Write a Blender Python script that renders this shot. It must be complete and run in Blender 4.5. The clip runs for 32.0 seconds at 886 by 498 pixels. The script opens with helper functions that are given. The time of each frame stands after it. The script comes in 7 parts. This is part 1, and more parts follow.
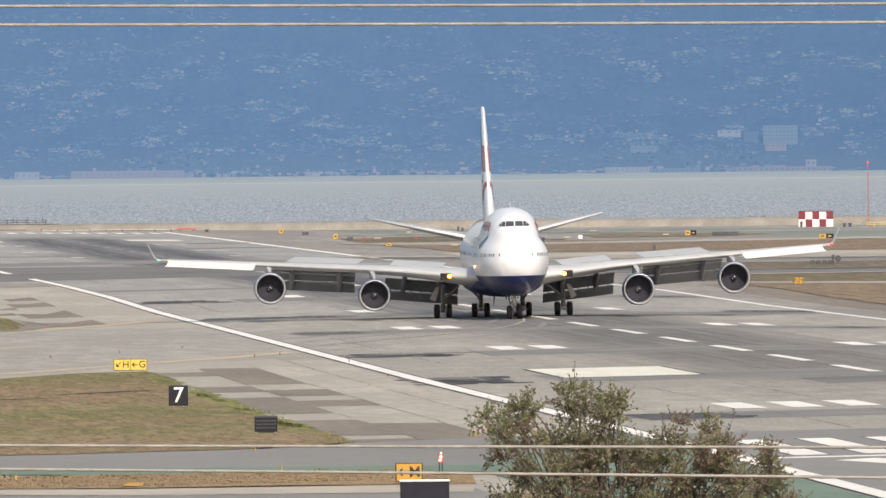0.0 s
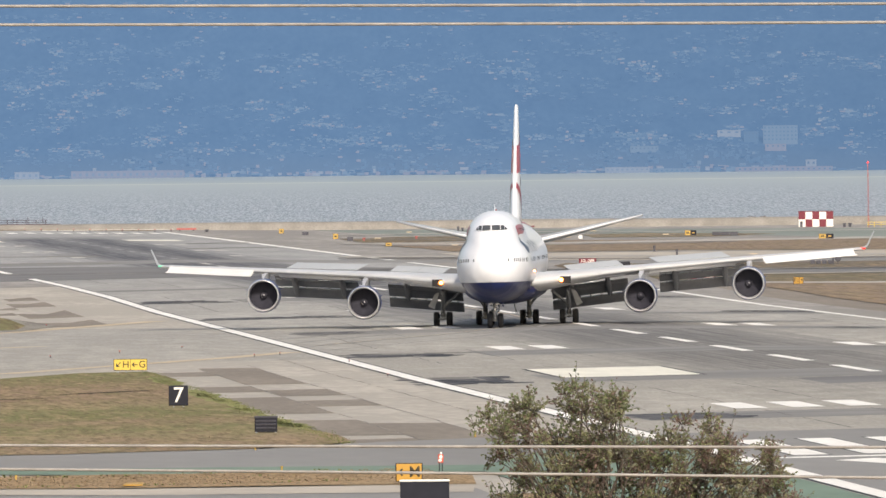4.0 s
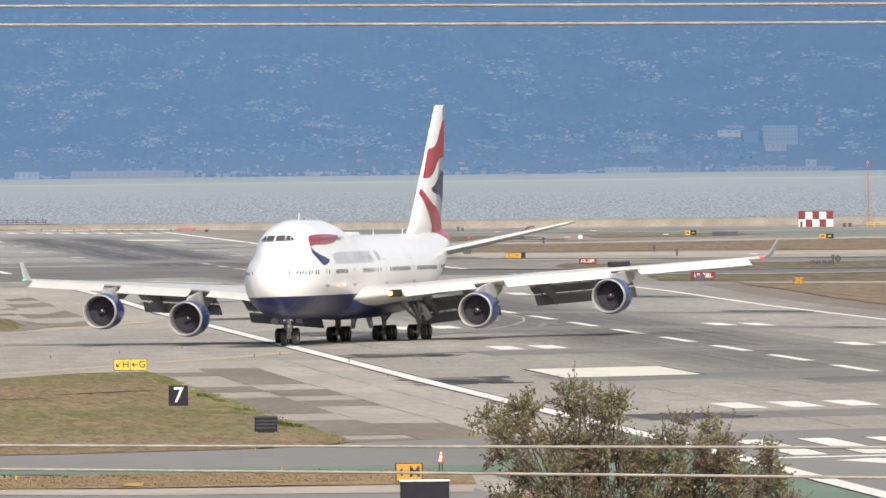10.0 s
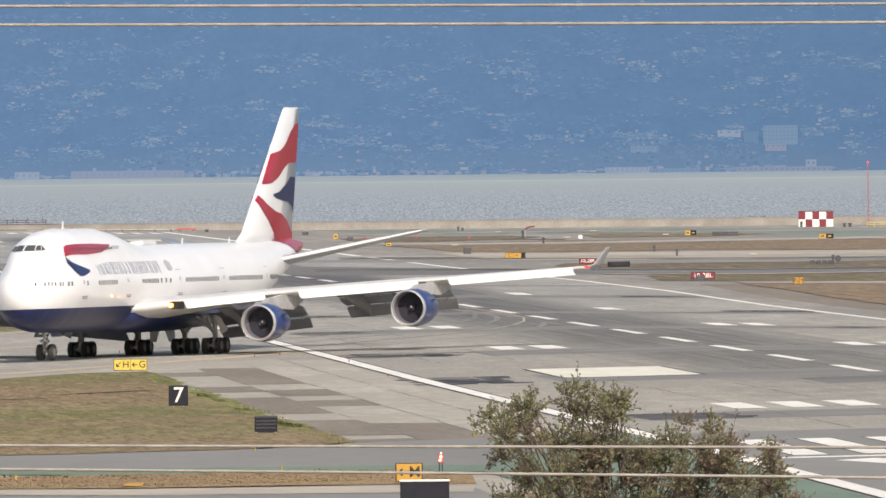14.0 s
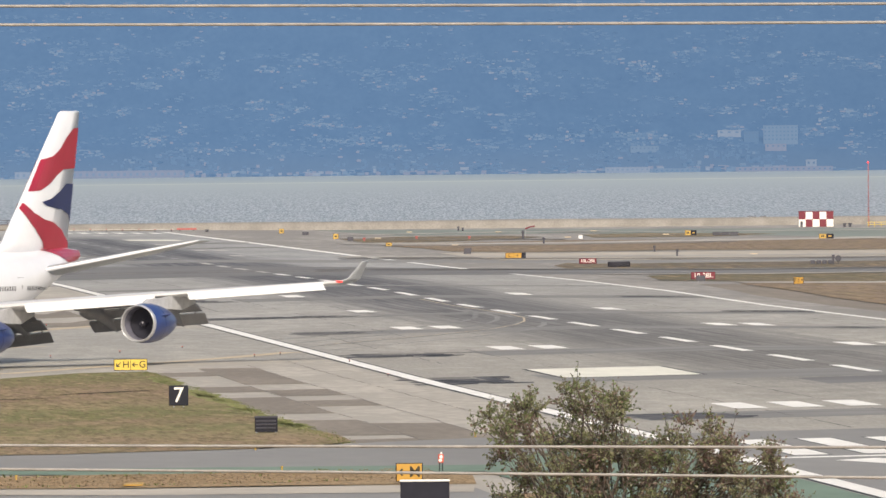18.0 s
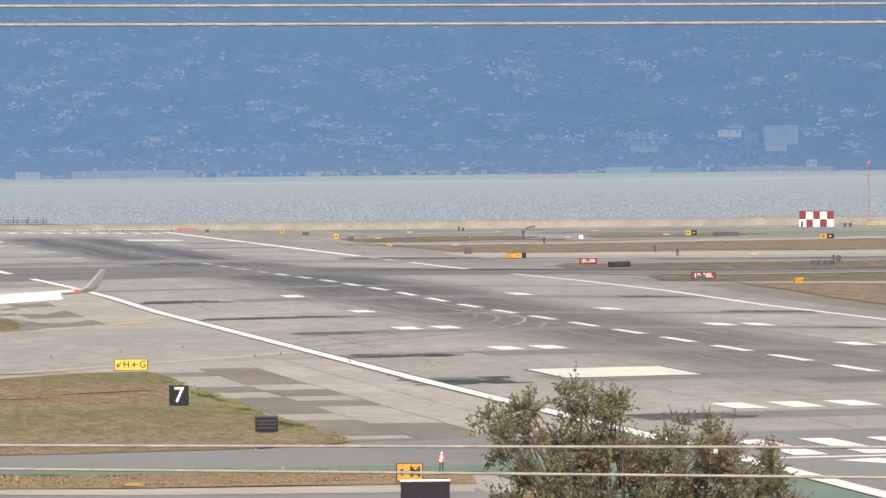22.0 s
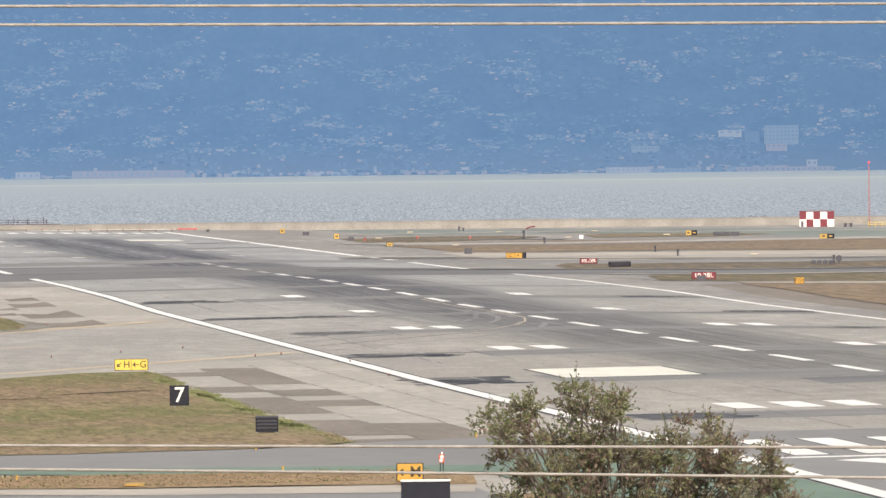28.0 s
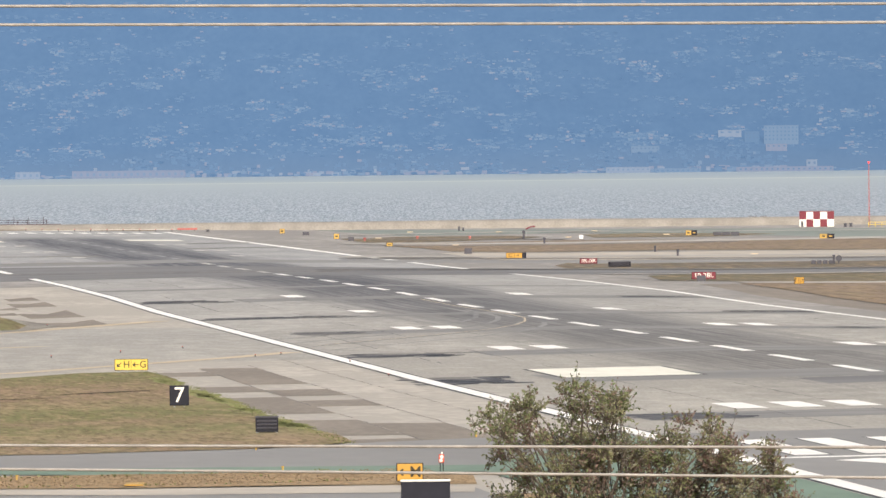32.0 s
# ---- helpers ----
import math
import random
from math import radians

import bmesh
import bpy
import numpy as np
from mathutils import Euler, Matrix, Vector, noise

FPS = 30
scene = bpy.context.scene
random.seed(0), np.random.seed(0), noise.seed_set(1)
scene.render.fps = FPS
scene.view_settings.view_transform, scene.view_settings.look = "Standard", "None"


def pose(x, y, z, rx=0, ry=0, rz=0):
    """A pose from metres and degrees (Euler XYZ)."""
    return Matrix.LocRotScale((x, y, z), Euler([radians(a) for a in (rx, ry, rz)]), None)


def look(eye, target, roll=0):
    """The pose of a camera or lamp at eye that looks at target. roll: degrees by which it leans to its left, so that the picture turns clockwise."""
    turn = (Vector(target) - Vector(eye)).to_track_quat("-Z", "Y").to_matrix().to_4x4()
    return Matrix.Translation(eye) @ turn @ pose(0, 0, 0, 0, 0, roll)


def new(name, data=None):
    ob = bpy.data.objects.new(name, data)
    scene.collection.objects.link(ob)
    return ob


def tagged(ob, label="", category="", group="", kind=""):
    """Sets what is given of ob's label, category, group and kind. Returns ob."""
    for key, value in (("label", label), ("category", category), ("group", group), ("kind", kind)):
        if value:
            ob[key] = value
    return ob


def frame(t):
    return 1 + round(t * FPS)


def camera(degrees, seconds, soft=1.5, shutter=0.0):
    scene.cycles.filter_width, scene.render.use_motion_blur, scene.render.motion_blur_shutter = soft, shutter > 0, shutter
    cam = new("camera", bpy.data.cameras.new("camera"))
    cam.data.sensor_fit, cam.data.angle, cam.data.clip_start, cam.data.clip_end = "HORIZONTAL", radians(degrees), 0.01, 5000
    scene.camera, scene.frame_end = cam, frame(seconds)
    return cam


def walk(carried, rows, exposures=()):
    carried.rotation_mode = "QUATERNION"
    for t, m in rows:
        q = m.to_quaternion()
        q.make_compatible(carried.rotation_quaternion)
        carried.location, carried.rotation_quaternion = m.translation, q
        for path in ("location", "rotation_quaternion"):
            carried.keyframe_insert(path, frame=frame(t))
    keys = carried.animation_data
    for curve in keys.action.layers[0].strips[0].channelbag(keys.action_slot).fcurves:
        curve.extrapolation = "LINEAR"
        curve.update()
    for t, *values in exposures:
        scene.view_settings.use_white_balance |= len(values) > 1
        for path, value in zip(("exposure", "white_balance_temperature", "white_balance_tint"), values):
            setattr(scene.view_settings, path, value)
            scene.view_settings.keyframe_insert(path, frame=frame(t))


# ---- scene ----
# ---------------------------------------------------------------- camera
EYE = (0.0, 0.0, 15.14)
DROP = 175.44 / 29376.0          # downward slope of the line of sight
cam = camera(3.0573, 32.0, soft=1.5, shutter=0.5)


def aim(side, t):
    return (t, look(EYE, (side * 1000.0, 1000.0, EYE[2] - DROP * 1000.0), -0.613))


walk(cam, [aim(0.0, 0.0), aim(0.0, 16.0), aim(-0.00002, 19.0), aim(-0.000035, 22.0),
           aim(-0.00005, 25.0), aim(-0.000055, 28.0), aim(-0.00005, 32.0)],
     [(0, 0.18, 7050, 10), (6, 0.22, 7050, 10), (10, 0.24, 7050, 10), (13, 0.14, 7050, 10), (18.5, 0.14, 7050, 10), (21, 0.26, 7050, 10), (23.5, 0.34, 7050, 10), (32, 0.36, 7050, 10)])

# ---------------------------------------------------------------- light
SUN_EL, SUN_AZ = 38.0, 166.0     # degrees; azimuth clockwise from +Y
world = bpy.data.worlds.new("world")
scene.world = world
world.use_nodes = True
wn = world.node_tree.nodes
sky = wn.new("ShaderNodeTexSky")
sky.sky_type = "NISHITA"
sky.sun_disc = False
sky.sun_elevation = radians(SUN_EL)
sky.sun_rotation = radians(SUN_AZ)
sky.air_density, sky.dust_density, sky.ozone_density = 1.0, 3.0, 1.0
wn["Background"].inputs["Strength"].default_value = 0.125
world.node_tree.links.new(sky.outputs[0], wn["Background"].inputs["Color"])
sun_data = bpy.data.lights.new("sun", "SUN")
sun_data.energy, sun_data.angle, sun_data.color = 3.5, radians(1.2), (1.0, 0.94, 0.85)
sun = new("sun", sun_data)
sd = Vector((math.sin(radians(SUN_AZ)) * math.cos(radians(SUN_EL)),
             math.cos(radians(SUN_AZ)) * math.cos(radians(SUN_EL)), math.sin(radians(SUN_EL))))
sun.matrix_basis = look(sd * 400.0, (0, 0, 0))


# ---------------------------------------------------------------- materials
def mat(name, col, rough=0.6, metal=0.0, vary=0.15, scale=1.0, fine=12.0, bump=0.0, stretch=(1, 1, 1), glow=0.0,
        col2=None, coat=0.0, rand=0.0, spec=0.5, grain=0.35, sharp=0.175):
    """Principled surface with broad blotches, fine grain and optional relief; col2 is the colour of the blotches."""
    m = bpy.data.materials.new(name)
    m.use_nodes = True
    nt = m.node_tree
    n, l = nt.nodes, nt.links
    b = n["Principled BSDF"]
    b.inputs["Roughness"].default_value = rough
    b.inputs["Metallic"].default_value = metal
    b.inputs["Coat Weight"].default_value = coat
    b.inputs["Specular IOR Level"].default_value = spec
    tc = n.new("ShaderNodeTexCoord")
    mp = n.new("ShaderNodeMapping")
    mp.inputs["Scale"].default_value = stretch
    l.new(tc.outputs["Object"], mp.inputs["Vector"])
    c2 = col2 if col2 else tuple(max(0.0, c * (1 - vary)) for c in col)
    big = n.new("ShaderNodeTexNoise")
    big.inputs["Scale"].default_value = scale
    big.inputs["Detail"].default_value = 5
    l.new(mp.outputs[0], big.inputs["Vector"])
    sm = n.new("ShaderNodeTexNoise")
    sm.inputs["Scale"].default_value = scale * fine
    sm.inputs["Detail"].default_value = 3
    l.new(mp.outputs[0], sm.inputs["Vector"])
    ad = n.new("ShaderNodeMath")
    ad.operation = "MULTIPLY_ADD"
    ad.inputs[1].default_value = grain
    l.new(sm.outputs["Fac"], ad.inputs[0])
    l.new(big.outputs["Fac"], ad.inputs[2])
    rp = n.new("ShaderNodeValToRGB")
    mid = 0.5 + grain * 0.5
    rp.color_ramp.elements[0].position, rp.color_ramp.elements[1].position = mid - sharp, mid + sharp
    rp.color_ramp.elements[0].color = (*col, 1)
    rp.color_ramp.elements[1].color = (*c2, 1)
    l.new(ad.outputs[0], rp.inputs["Fac"])
    out = rp.outputs[0]
    if rand:
        oi = n.new("ShaderNodeObjectInfo")
        mr = n.new("ShaderNodeMapRange")
        mr.inputs["To Min"].default_value, mr.inputs["To Max"].default_value = 1 - rand, 1 + rand
        l.new(oi.outputs["Random"], mr.inputs["Value"])
        hs = n.new("ShaderNodeHueSaturation")
        l.new(out, hs.inputs["Color"])
        l.new(mr.outputs[0], hs.inputs["Value"])
        out = hs.outputs[0]
    l.new(out, b.inputs["Base Color"])
    if bump:
        bp = n.new("ShaderNodeBump")
        bp.inputs["Strength"].default_value = bump
        bp.inputs["Distance"].default_value = 0.05
        l.new(sm.outputs["Fac"], bp.inputs["Height"])
        l.new(bp.outputs[0], b.inputs["Normal"])
    if glow:
        b.inputs["Emission Color"].default_value = (*col, 1)
        b.inputs["Emission Strength"].default_value = glow
    return m


WHITE = mat("aircraft_white", (0.79, 0.80, 0.845), 0.3, vary=0.06, scale=0.3, coat=0.3)
GREYP = mat("wing_grey", (0.42, 0.44, 0.46), 0.4, vary=0.12, scale=0.4)
SLATW = mat("slat_white", (0.73, 0.73, 0.735), 0.35, vary=0.08, scale=0.5)
NAVY = mat("navy_paint", (0.016, 0.026, 0.105), 0.34, vary=0.15, scale=0.4, coat=0.1, spec=0.35)
COWLB = mat("cowl_blue", (0.02, 0.046, 0.19), 0.28, vary=0.2, scale=0.8, coat=0.15)
REDP = mat("red_paint", (0.38, 0.014, 0.042), 0.3, vary=0.12, scale=0.5, coat=0.3)
LIPM = mat("lip_satin_metal", (0.66, 0.66, 0.68), 0.4, 0.6, vary=0.2, scale=2.5)
FLAPG = mat("flap_grey", (0.33, 0.335, 0.36), 0.5, vary=0.2, scale=0.7)
STEEL = mat("polished_steel", (0.62, 0.63, 0.65), 0.22, 1.0, vary=0.15, scale=1.5)
WINGM = mat("wing_skin", (0.56, 0.565, 0.58), 0.36, vary=0.1, scale=0.4, coat=0.1)
STRUTM = mat("strut_grey", (0.38, 0.39, 0.41), 0.4, 0.3, vary=0.2, scale=2)
STRUTP = mat("strut_pale", (0.55, 0.55, 0.56), 0.4, 0.1, vary=0.25, scale=3)
DARKM = mat("dark_metal", (0.012, 0.012, 0.014), 0.8, 0.0, vary=0.3, scale=2)
RIMM = mat("wheel_rim", (0.24, 0.235, 0.235), 0.6, 0.2, vary=0.3, scale=3)
RUBBER = mat("tyre_rubber", (0.036, 0.036, 0.039), 0.8, vary=0.3, scale=3)
DUCTM = mat("intake_lining", (0.17, 0.17, 0.22), 0.55, vary=0.15, scale=2)
FANM = mat("fan_titanium", (0.036, 0.036, 0.052), 0.9, 0.0, vary=0.2, scale=3)
PYLONM = mat("pylon_grey", (0.52, 0.525, 0.545), 0.4, vary=0.28, scale=1.2)
GLASSD = mat("dark_glass", (0.075, 0.08, 0.09), 0.14, vary=0.1)
WINDOWM = mat("cabin_window", (0.10, 0.11, 0.13), 0.2, vary=0.2)
LAMPW = mat("landing_light", (1.0, 0.62, 0.22), 0.3, glow=16.0)
LAMPO = mat("lamp_reflector", (1.0, 0.25, 0.05), 0.3, glow=5.0)
LAMPR = mat("red_light", (1.0, 0.05, 0.04), 0.3, glow=1.2)
LAMPG = mat("green_light", (0.25, 0.7, 0.5), 0.3, glow=0.2)
MARK = mat("marking_white", (0.84, 0.825, 0.79), 0.7, vary=0.14, scale=0.5, stretch=(1, 0.15, 1))
MARKF = mat("marking_worn", (0.52, 0.50, 0.47), 0.75, vary=0.3, scale=0.5, stretch=(1, 0.1, 1))
MARKY = mat("marking_yellow", (0.56, 0.46, 0.33), 0.75, vary=0.3, scale=0.6)
BLACKL = mat("marking_border", (0.06, 0.06, 0.065), 0.8, vary=0.3, scale=0.5)
TAR = mat("tar_strip", (0.025, 0.025, 0.032), 0.8, vary=0.5, col2=(0.105, 0.102, 0.106), scale=0.8, stretch=(0.3, 0.16, 1), fine=3, grain=0.8, sharp=0.13)
WORN = mat("worn_band", (0.235, 0.228, 0.22), 0.8, vary=0.3, scale=0.2, stretch=(0.3, 0.5, 1))
CRACK = mat("joint_seal", (0.05, 0.05, 0.05), 0.85, vary=0.4, col2=(0.15, 0.145, 0.14), scale=0.12)
ASPHD = mat("asphalt_dark", (0.185, 0.18, 0.18), 0.8, vary=0.3, scale=0.04, bump=0.2, stretch=(0.25, 1.2, 1))
ASPHM = mat("asphalt_mid", (0.245, 0.239, 0.232), 0.8, vary=0.18, scale=0.06, bump=0.2, stretch=(1, 0.15, 1))
CONC = mat("concrete_pale", (0.45, 0.405, 0.345), 0.8, vary=0.2, scale=0.1, bump=0.2, stretch=(1, 0.15, 1))
PATCHD = mat("patch_brown", (0.25, 0.214, 0.178), 0.85, vary=0.25, scale=0.15, stretch=(1, 0.12, 1), grain=0.8, sharp=0.25)
PATCHL = mat("patch_pale", (0.465, 0.43, 0.38), 0.85, vary=0.25, scale=0.1, stretch=(1, 0.16, 1), grain=0.9, sharp=0.3)
CONCP = mat("concrete_dusty", (0.40, 0.375, 0.345), 0.85, vary=0.25, scale=0.05, stretch=(1, 0.1, 1))
EDGED = mat("weathered_shaded_edge", (0.105, 0.10, 0.10), 0.85, col2=(0.21, 0.195, 0.18), scale=0.08, stretch=(1, 0.1, 1), grain=0.8)
MARKD = mat("marking_rubbered", (0.30, 0.295, 0.30), 0.8, vary=0.35, scale=0.3, stretch=(1, 0.1, 1))
# amber dulled to carry the haze over the far signs
SIGNF = mat("sign_amber_dulled", (0.50, 0.33, 0.09), 0.6, vary=0.15, scale=2)
MARKR = mat("marker_red_faded", (0.42, 0.13, 0.12), 0.6, vary=0.15, scale=2)
APRONF = mat("pavement_far", (0.335, 0.315, 0.295), 0.85, vary=0.3, scale=0.05, stretch=(1, 0.12, 1), grain=0.9, sharp=0.25)
GREENP = mat("green_paint", (0.165, 0.235, 0.18), 0.8, vary=0.25, scale=0.1, stretch=(1, 0.2, 1))
GREENF = mat("green_paint_far", (0.22, 0.25, 0.225), 0.8, vary=0.2, scale=0.05, stretch=(1, 0.1, 1))


def grass_surface(name, stops, patch=0.5, weed=(0.165, 0.16, 0.07), coarse=1.0):
    """Mown grass: broad mowing bands along the runway's length, patches and fine straw; stops: (metres along, colour)."""
    m = mat(name, (0.2, 0.17, 0.1), 0.95, bump=0.6, scale=0.9, fine=5, stretch=(1, 0.35, 1), spec=0.1)
    n, l = m.node_tree.nodes, m.node_tree.links
    b = n["Principled BSDF"]
    tc = n.new("ShaderNodeTexCoord")

    def noise_at(sx, sy, detail):
        mp = n.new("ShaderNodeMapping")
        mp.inputs["Scale"].default_value = (sx, sy, 1)
        nz = n.new("ShaderNodeTexNoise")
        nz.inputs["Scale"].default_value, nz.inputs["Detail"].default_value = 1.0, detail
        nz.inputs["Roughness"].default_value = 0.65
        l.new(tc.outputs["Object"], mp.inputs["Vector"])
        l.new(mp.outputs[0], nz.inputs["Vector"])
        return nz.outputs["Fac"]

    def calc(op, a, c, d=None):
        k = n.new("ShaderNodeMath")
        k.operation = op
        for i, s in enumerate((a, c, d)):
            if s is None:
                continue
            if isinstance(s, (int, float)):
                k.inputs[i].default_value = s
            else:
                l.new(s, k.inputs[i])
        return k.outputs[0]

    sp = n.new("ShaderNodeSeparateXYZ")
    l.new(tc.outputs["Object"], sp.inputs[0])
    lo, hi = stops[0][0], stops[-1][0]
    # the bands waver by a third of their width
    along = calc("ADD", sp.outputs["Y"], calc("MULTIPLY", calc("SUBTRACT", noise_at(0.16, 0.02, 4), 0.5), (hi - lo) * patch))
    pos = calc("DIVIDE", calc("SUBTRACT", along, lo), hi - lo)
    rp = n.new("ShaderNodeValToRGB")
    el = rp.color_ramp.elements
    while len(el) < len(stops):
        el.new(0.5)
    for e, (u, c) in zip(el, stops):
        e.position = (u - lo) / (hi - lo)
        e.color = (*c, 1)
    l.new(pos, rp.inputs["Fac"])
    out = rp.outputs[0]
    for (sx, sy, dt), (p0, p1), c, f in (((0.5, 0.06, 5), (0.44, 0.60), weed, 0.55), ((1.1, 0.12, 5), (0.48, 0.64), (0.34, 0.255, 0.16), 0.7),
                                         ((2.6, 0.16, 4), (0.49, 0.64), (0.11, 0.085, 0.05), 0.75)):
        mr = n.new("ShaderNodeMapRange")
        mr.inputs["From Min"].default_value, mr.inputs["From Max"].default_value = p0, p1
        mr.inputs["To Max"].default_value = f
        l.new(noise_at(sx / coarse, sy / coarse ** 2.2, dt), mr.inputs["Value"])
        mx = n.new("ShaderNodeMixRGB")
        mx.inputs[2].default_value = (*c, 1)
        l.new(mr.outputs[0], mx.inputs[0])
        l.new(out, mx.inputs[1])
        out = mx.outputs[0]
    l.new(out, b.inputs["Base Color"])
    return m


G1, G2, G3, G4 = (0.19, 0.187, 0.09), (0.27, 0.195, 0.135), (0.225, 0.185, 0.108), (0.285, 0.215, 0.145)
G5 = (0.265, 0.225, 0.13)
# far grass tones, greyed to put the distance haze into the colour
F1, F2 = (0.20, 0.175, 0.14), (0.23, 0.18, 0.148)
G1, G2, G3, G4, G5 = (tuple(q * .9 for q in c) for c in (G1, G2, G3, G4, G5))
GRASS = grass_surface("grass_mown", [(40, G4), (62, G2), (80, G4), (100, G5), (118, G1), (146, G2), (165, G1), (185, G1), (208, G5), (235, G2), (265, G2), (302, G2), (320, G3), (348, G1)], 0.11)
DRYV = grass_surface("grass_dry_verge", [(-60, (0.34, 0.245, 0.15)), (-20, (0.30, 0.21, 0.125))], 0.4, (0.25, 0.17, 0.095), 0.55)
GRASSE = mat("grass_edge_green", (0.20, 0.225, 0.085), 0.95, col2=(0.26, 0.245, 0.12), scale=0.9, fine=4, bump=0.5, stretch=(1, 0.15, 1), grain=0.8, sharp=0.14, spec=0.1)
GRASSF = grass_surface("grass_far_green", [(600, G1), (1000, G3), (1150, F1), (1300, F2), (2300, F1)], 0.2, (0.165, 0.155, 0.09), 2.3)
DARKG = grass_surface("grass_dark_verge", [(1000, (0.165, 0.145, 0.115)), (1200, (0.15, 0.135, 0.10)), (1300, (0.155, 0.135, 0.12)), (1600, (0.14, 0.122, 0.11)), (2300, (0.17, 0.145, 0.12))], 0.2, (0.115, 0.115, 0.075), 1.7)
DARKS = mat("soil_dark", (0.16, 0.145, 0.13), 0.95, col2=(0.26, 0.245, 0.22), scale=0.4, stretch=(1, 0.1, 1), grain=0.8, spec=0.1)
DRYG = grass_surface("grass_dry", [(-60, (0.31, 0.222, 0.135)), (-30, (0.27, 0.19, 0.115)), (600, G4), (1000, F2), (1500, F2), (2100, F2)], 0.1, (0.19, 0.16, 0.11), 1.6)
BLADEG = mat("grass_blade_green", (0.21, 0.23, 0.095), 0.9, vary=0.3, scale=1)
BLADED = mat("grass_blade_dry", (0.32, 0.245, 0.16), 0.9, vary=0.3, scale=1)
BLADEB = mat("grass_blade_brown", (0.27, 0.195, 0.13), 0.9, vary=0.3, scale=1)
TRACE = mat("tyre_trace", (0.15, 0.147, 0.146), 0.8, col2=(0.25, 0.243, 0.235), scale=0.3, stretch=(1, 0.1, 1), sharp=0.12)
DIKE = mat("dike_stone", (0.295, 0.275, 0.25), 0.9, vary=0.3, scale=0.25, bump=0.3, stretch=(1, 1, 0.2), grain=0.7, sharp=0.25)
SIGNY = mat("sign_yellow", (0.68, 0.50, 0.09), 0.5, vary=0.06, scale=2)
SIGNO = mat("sign_amber", (0.47, 0.265, 0.045), 0.5, vary=0.06, scale=2)
SIGNR = mat("sign_red", (0.17, 0.022, 0.038), 0.5, vary=0.1, scale=2)
SIGNK = mat("sign_black", (0.02, 0.021, 0.032), 0.6, vary=0.2, scale=2, spec=0.2)
SIGNB = mat("sign_back_grey", (0.07, 0.07, 0.09), 0.6, vary=0.25, scale=2)
SIGNW = mat("sign_white", (0.80, 0.79, 0.76), 0.5, vary=0.05, scale=2)
INK = mat("sign_ink", (0.05, 0.04, 0.02), 0.6, vary=0.1)
ORANGE = mat("orange_paint", (0.60, 0.10, 0.065), 0.5, vary=0.12, scale=2)
WIREM = mat("cable_aluminium", (0.33, 0.313, 0.30), 0.6, 0.0, vary=0.35, scale=6, stretch=(1, 1, 1))
BARK = mat("bark", (0.15, 0.122, 0.104), 0.9, vary=0.3, scale=20, bump=0.4)
LEAFS = [mat("leaf_olive", (0.325, 0.325, 0.18), 0.7, vary=0.35, scale=9),
         mat("leaf_green", (0.25, 0.30, 0.14), 0.7, vary=0.35, scale=9),
         mat("leaf_brown", (0.32, 0.222, 0.185), 0.7, vary=0.35, scale=9),
         mat("leaf_grey", (0.36, 0.355, 0.27), 0.7, vary=0.3, scale=9)]


for lm in LEAFS:
    nt = lm.node_tree
    tl = nt.nodes.new("ShaderNodeBsdfTranslucent")
    mixer = nt.nodes.new("ShaderNodeMixShader")
    mixer.inputs[0].default_value = 0.48
    pb = nt.nodes["Principled BSDF"]
    nt.links.new(pb.inputs["Base Color"].links[0].from_socket, tl.inputs["Color"])
    nt.links.new(pb.outputs[0], mixer.inputs[1])
    nt.links.new(tl.outputs[0], mixer.inputs[2])
    nt.links.new(mixer.outputs[0], nt.nodes["Material Output"].inputs["Surface"])


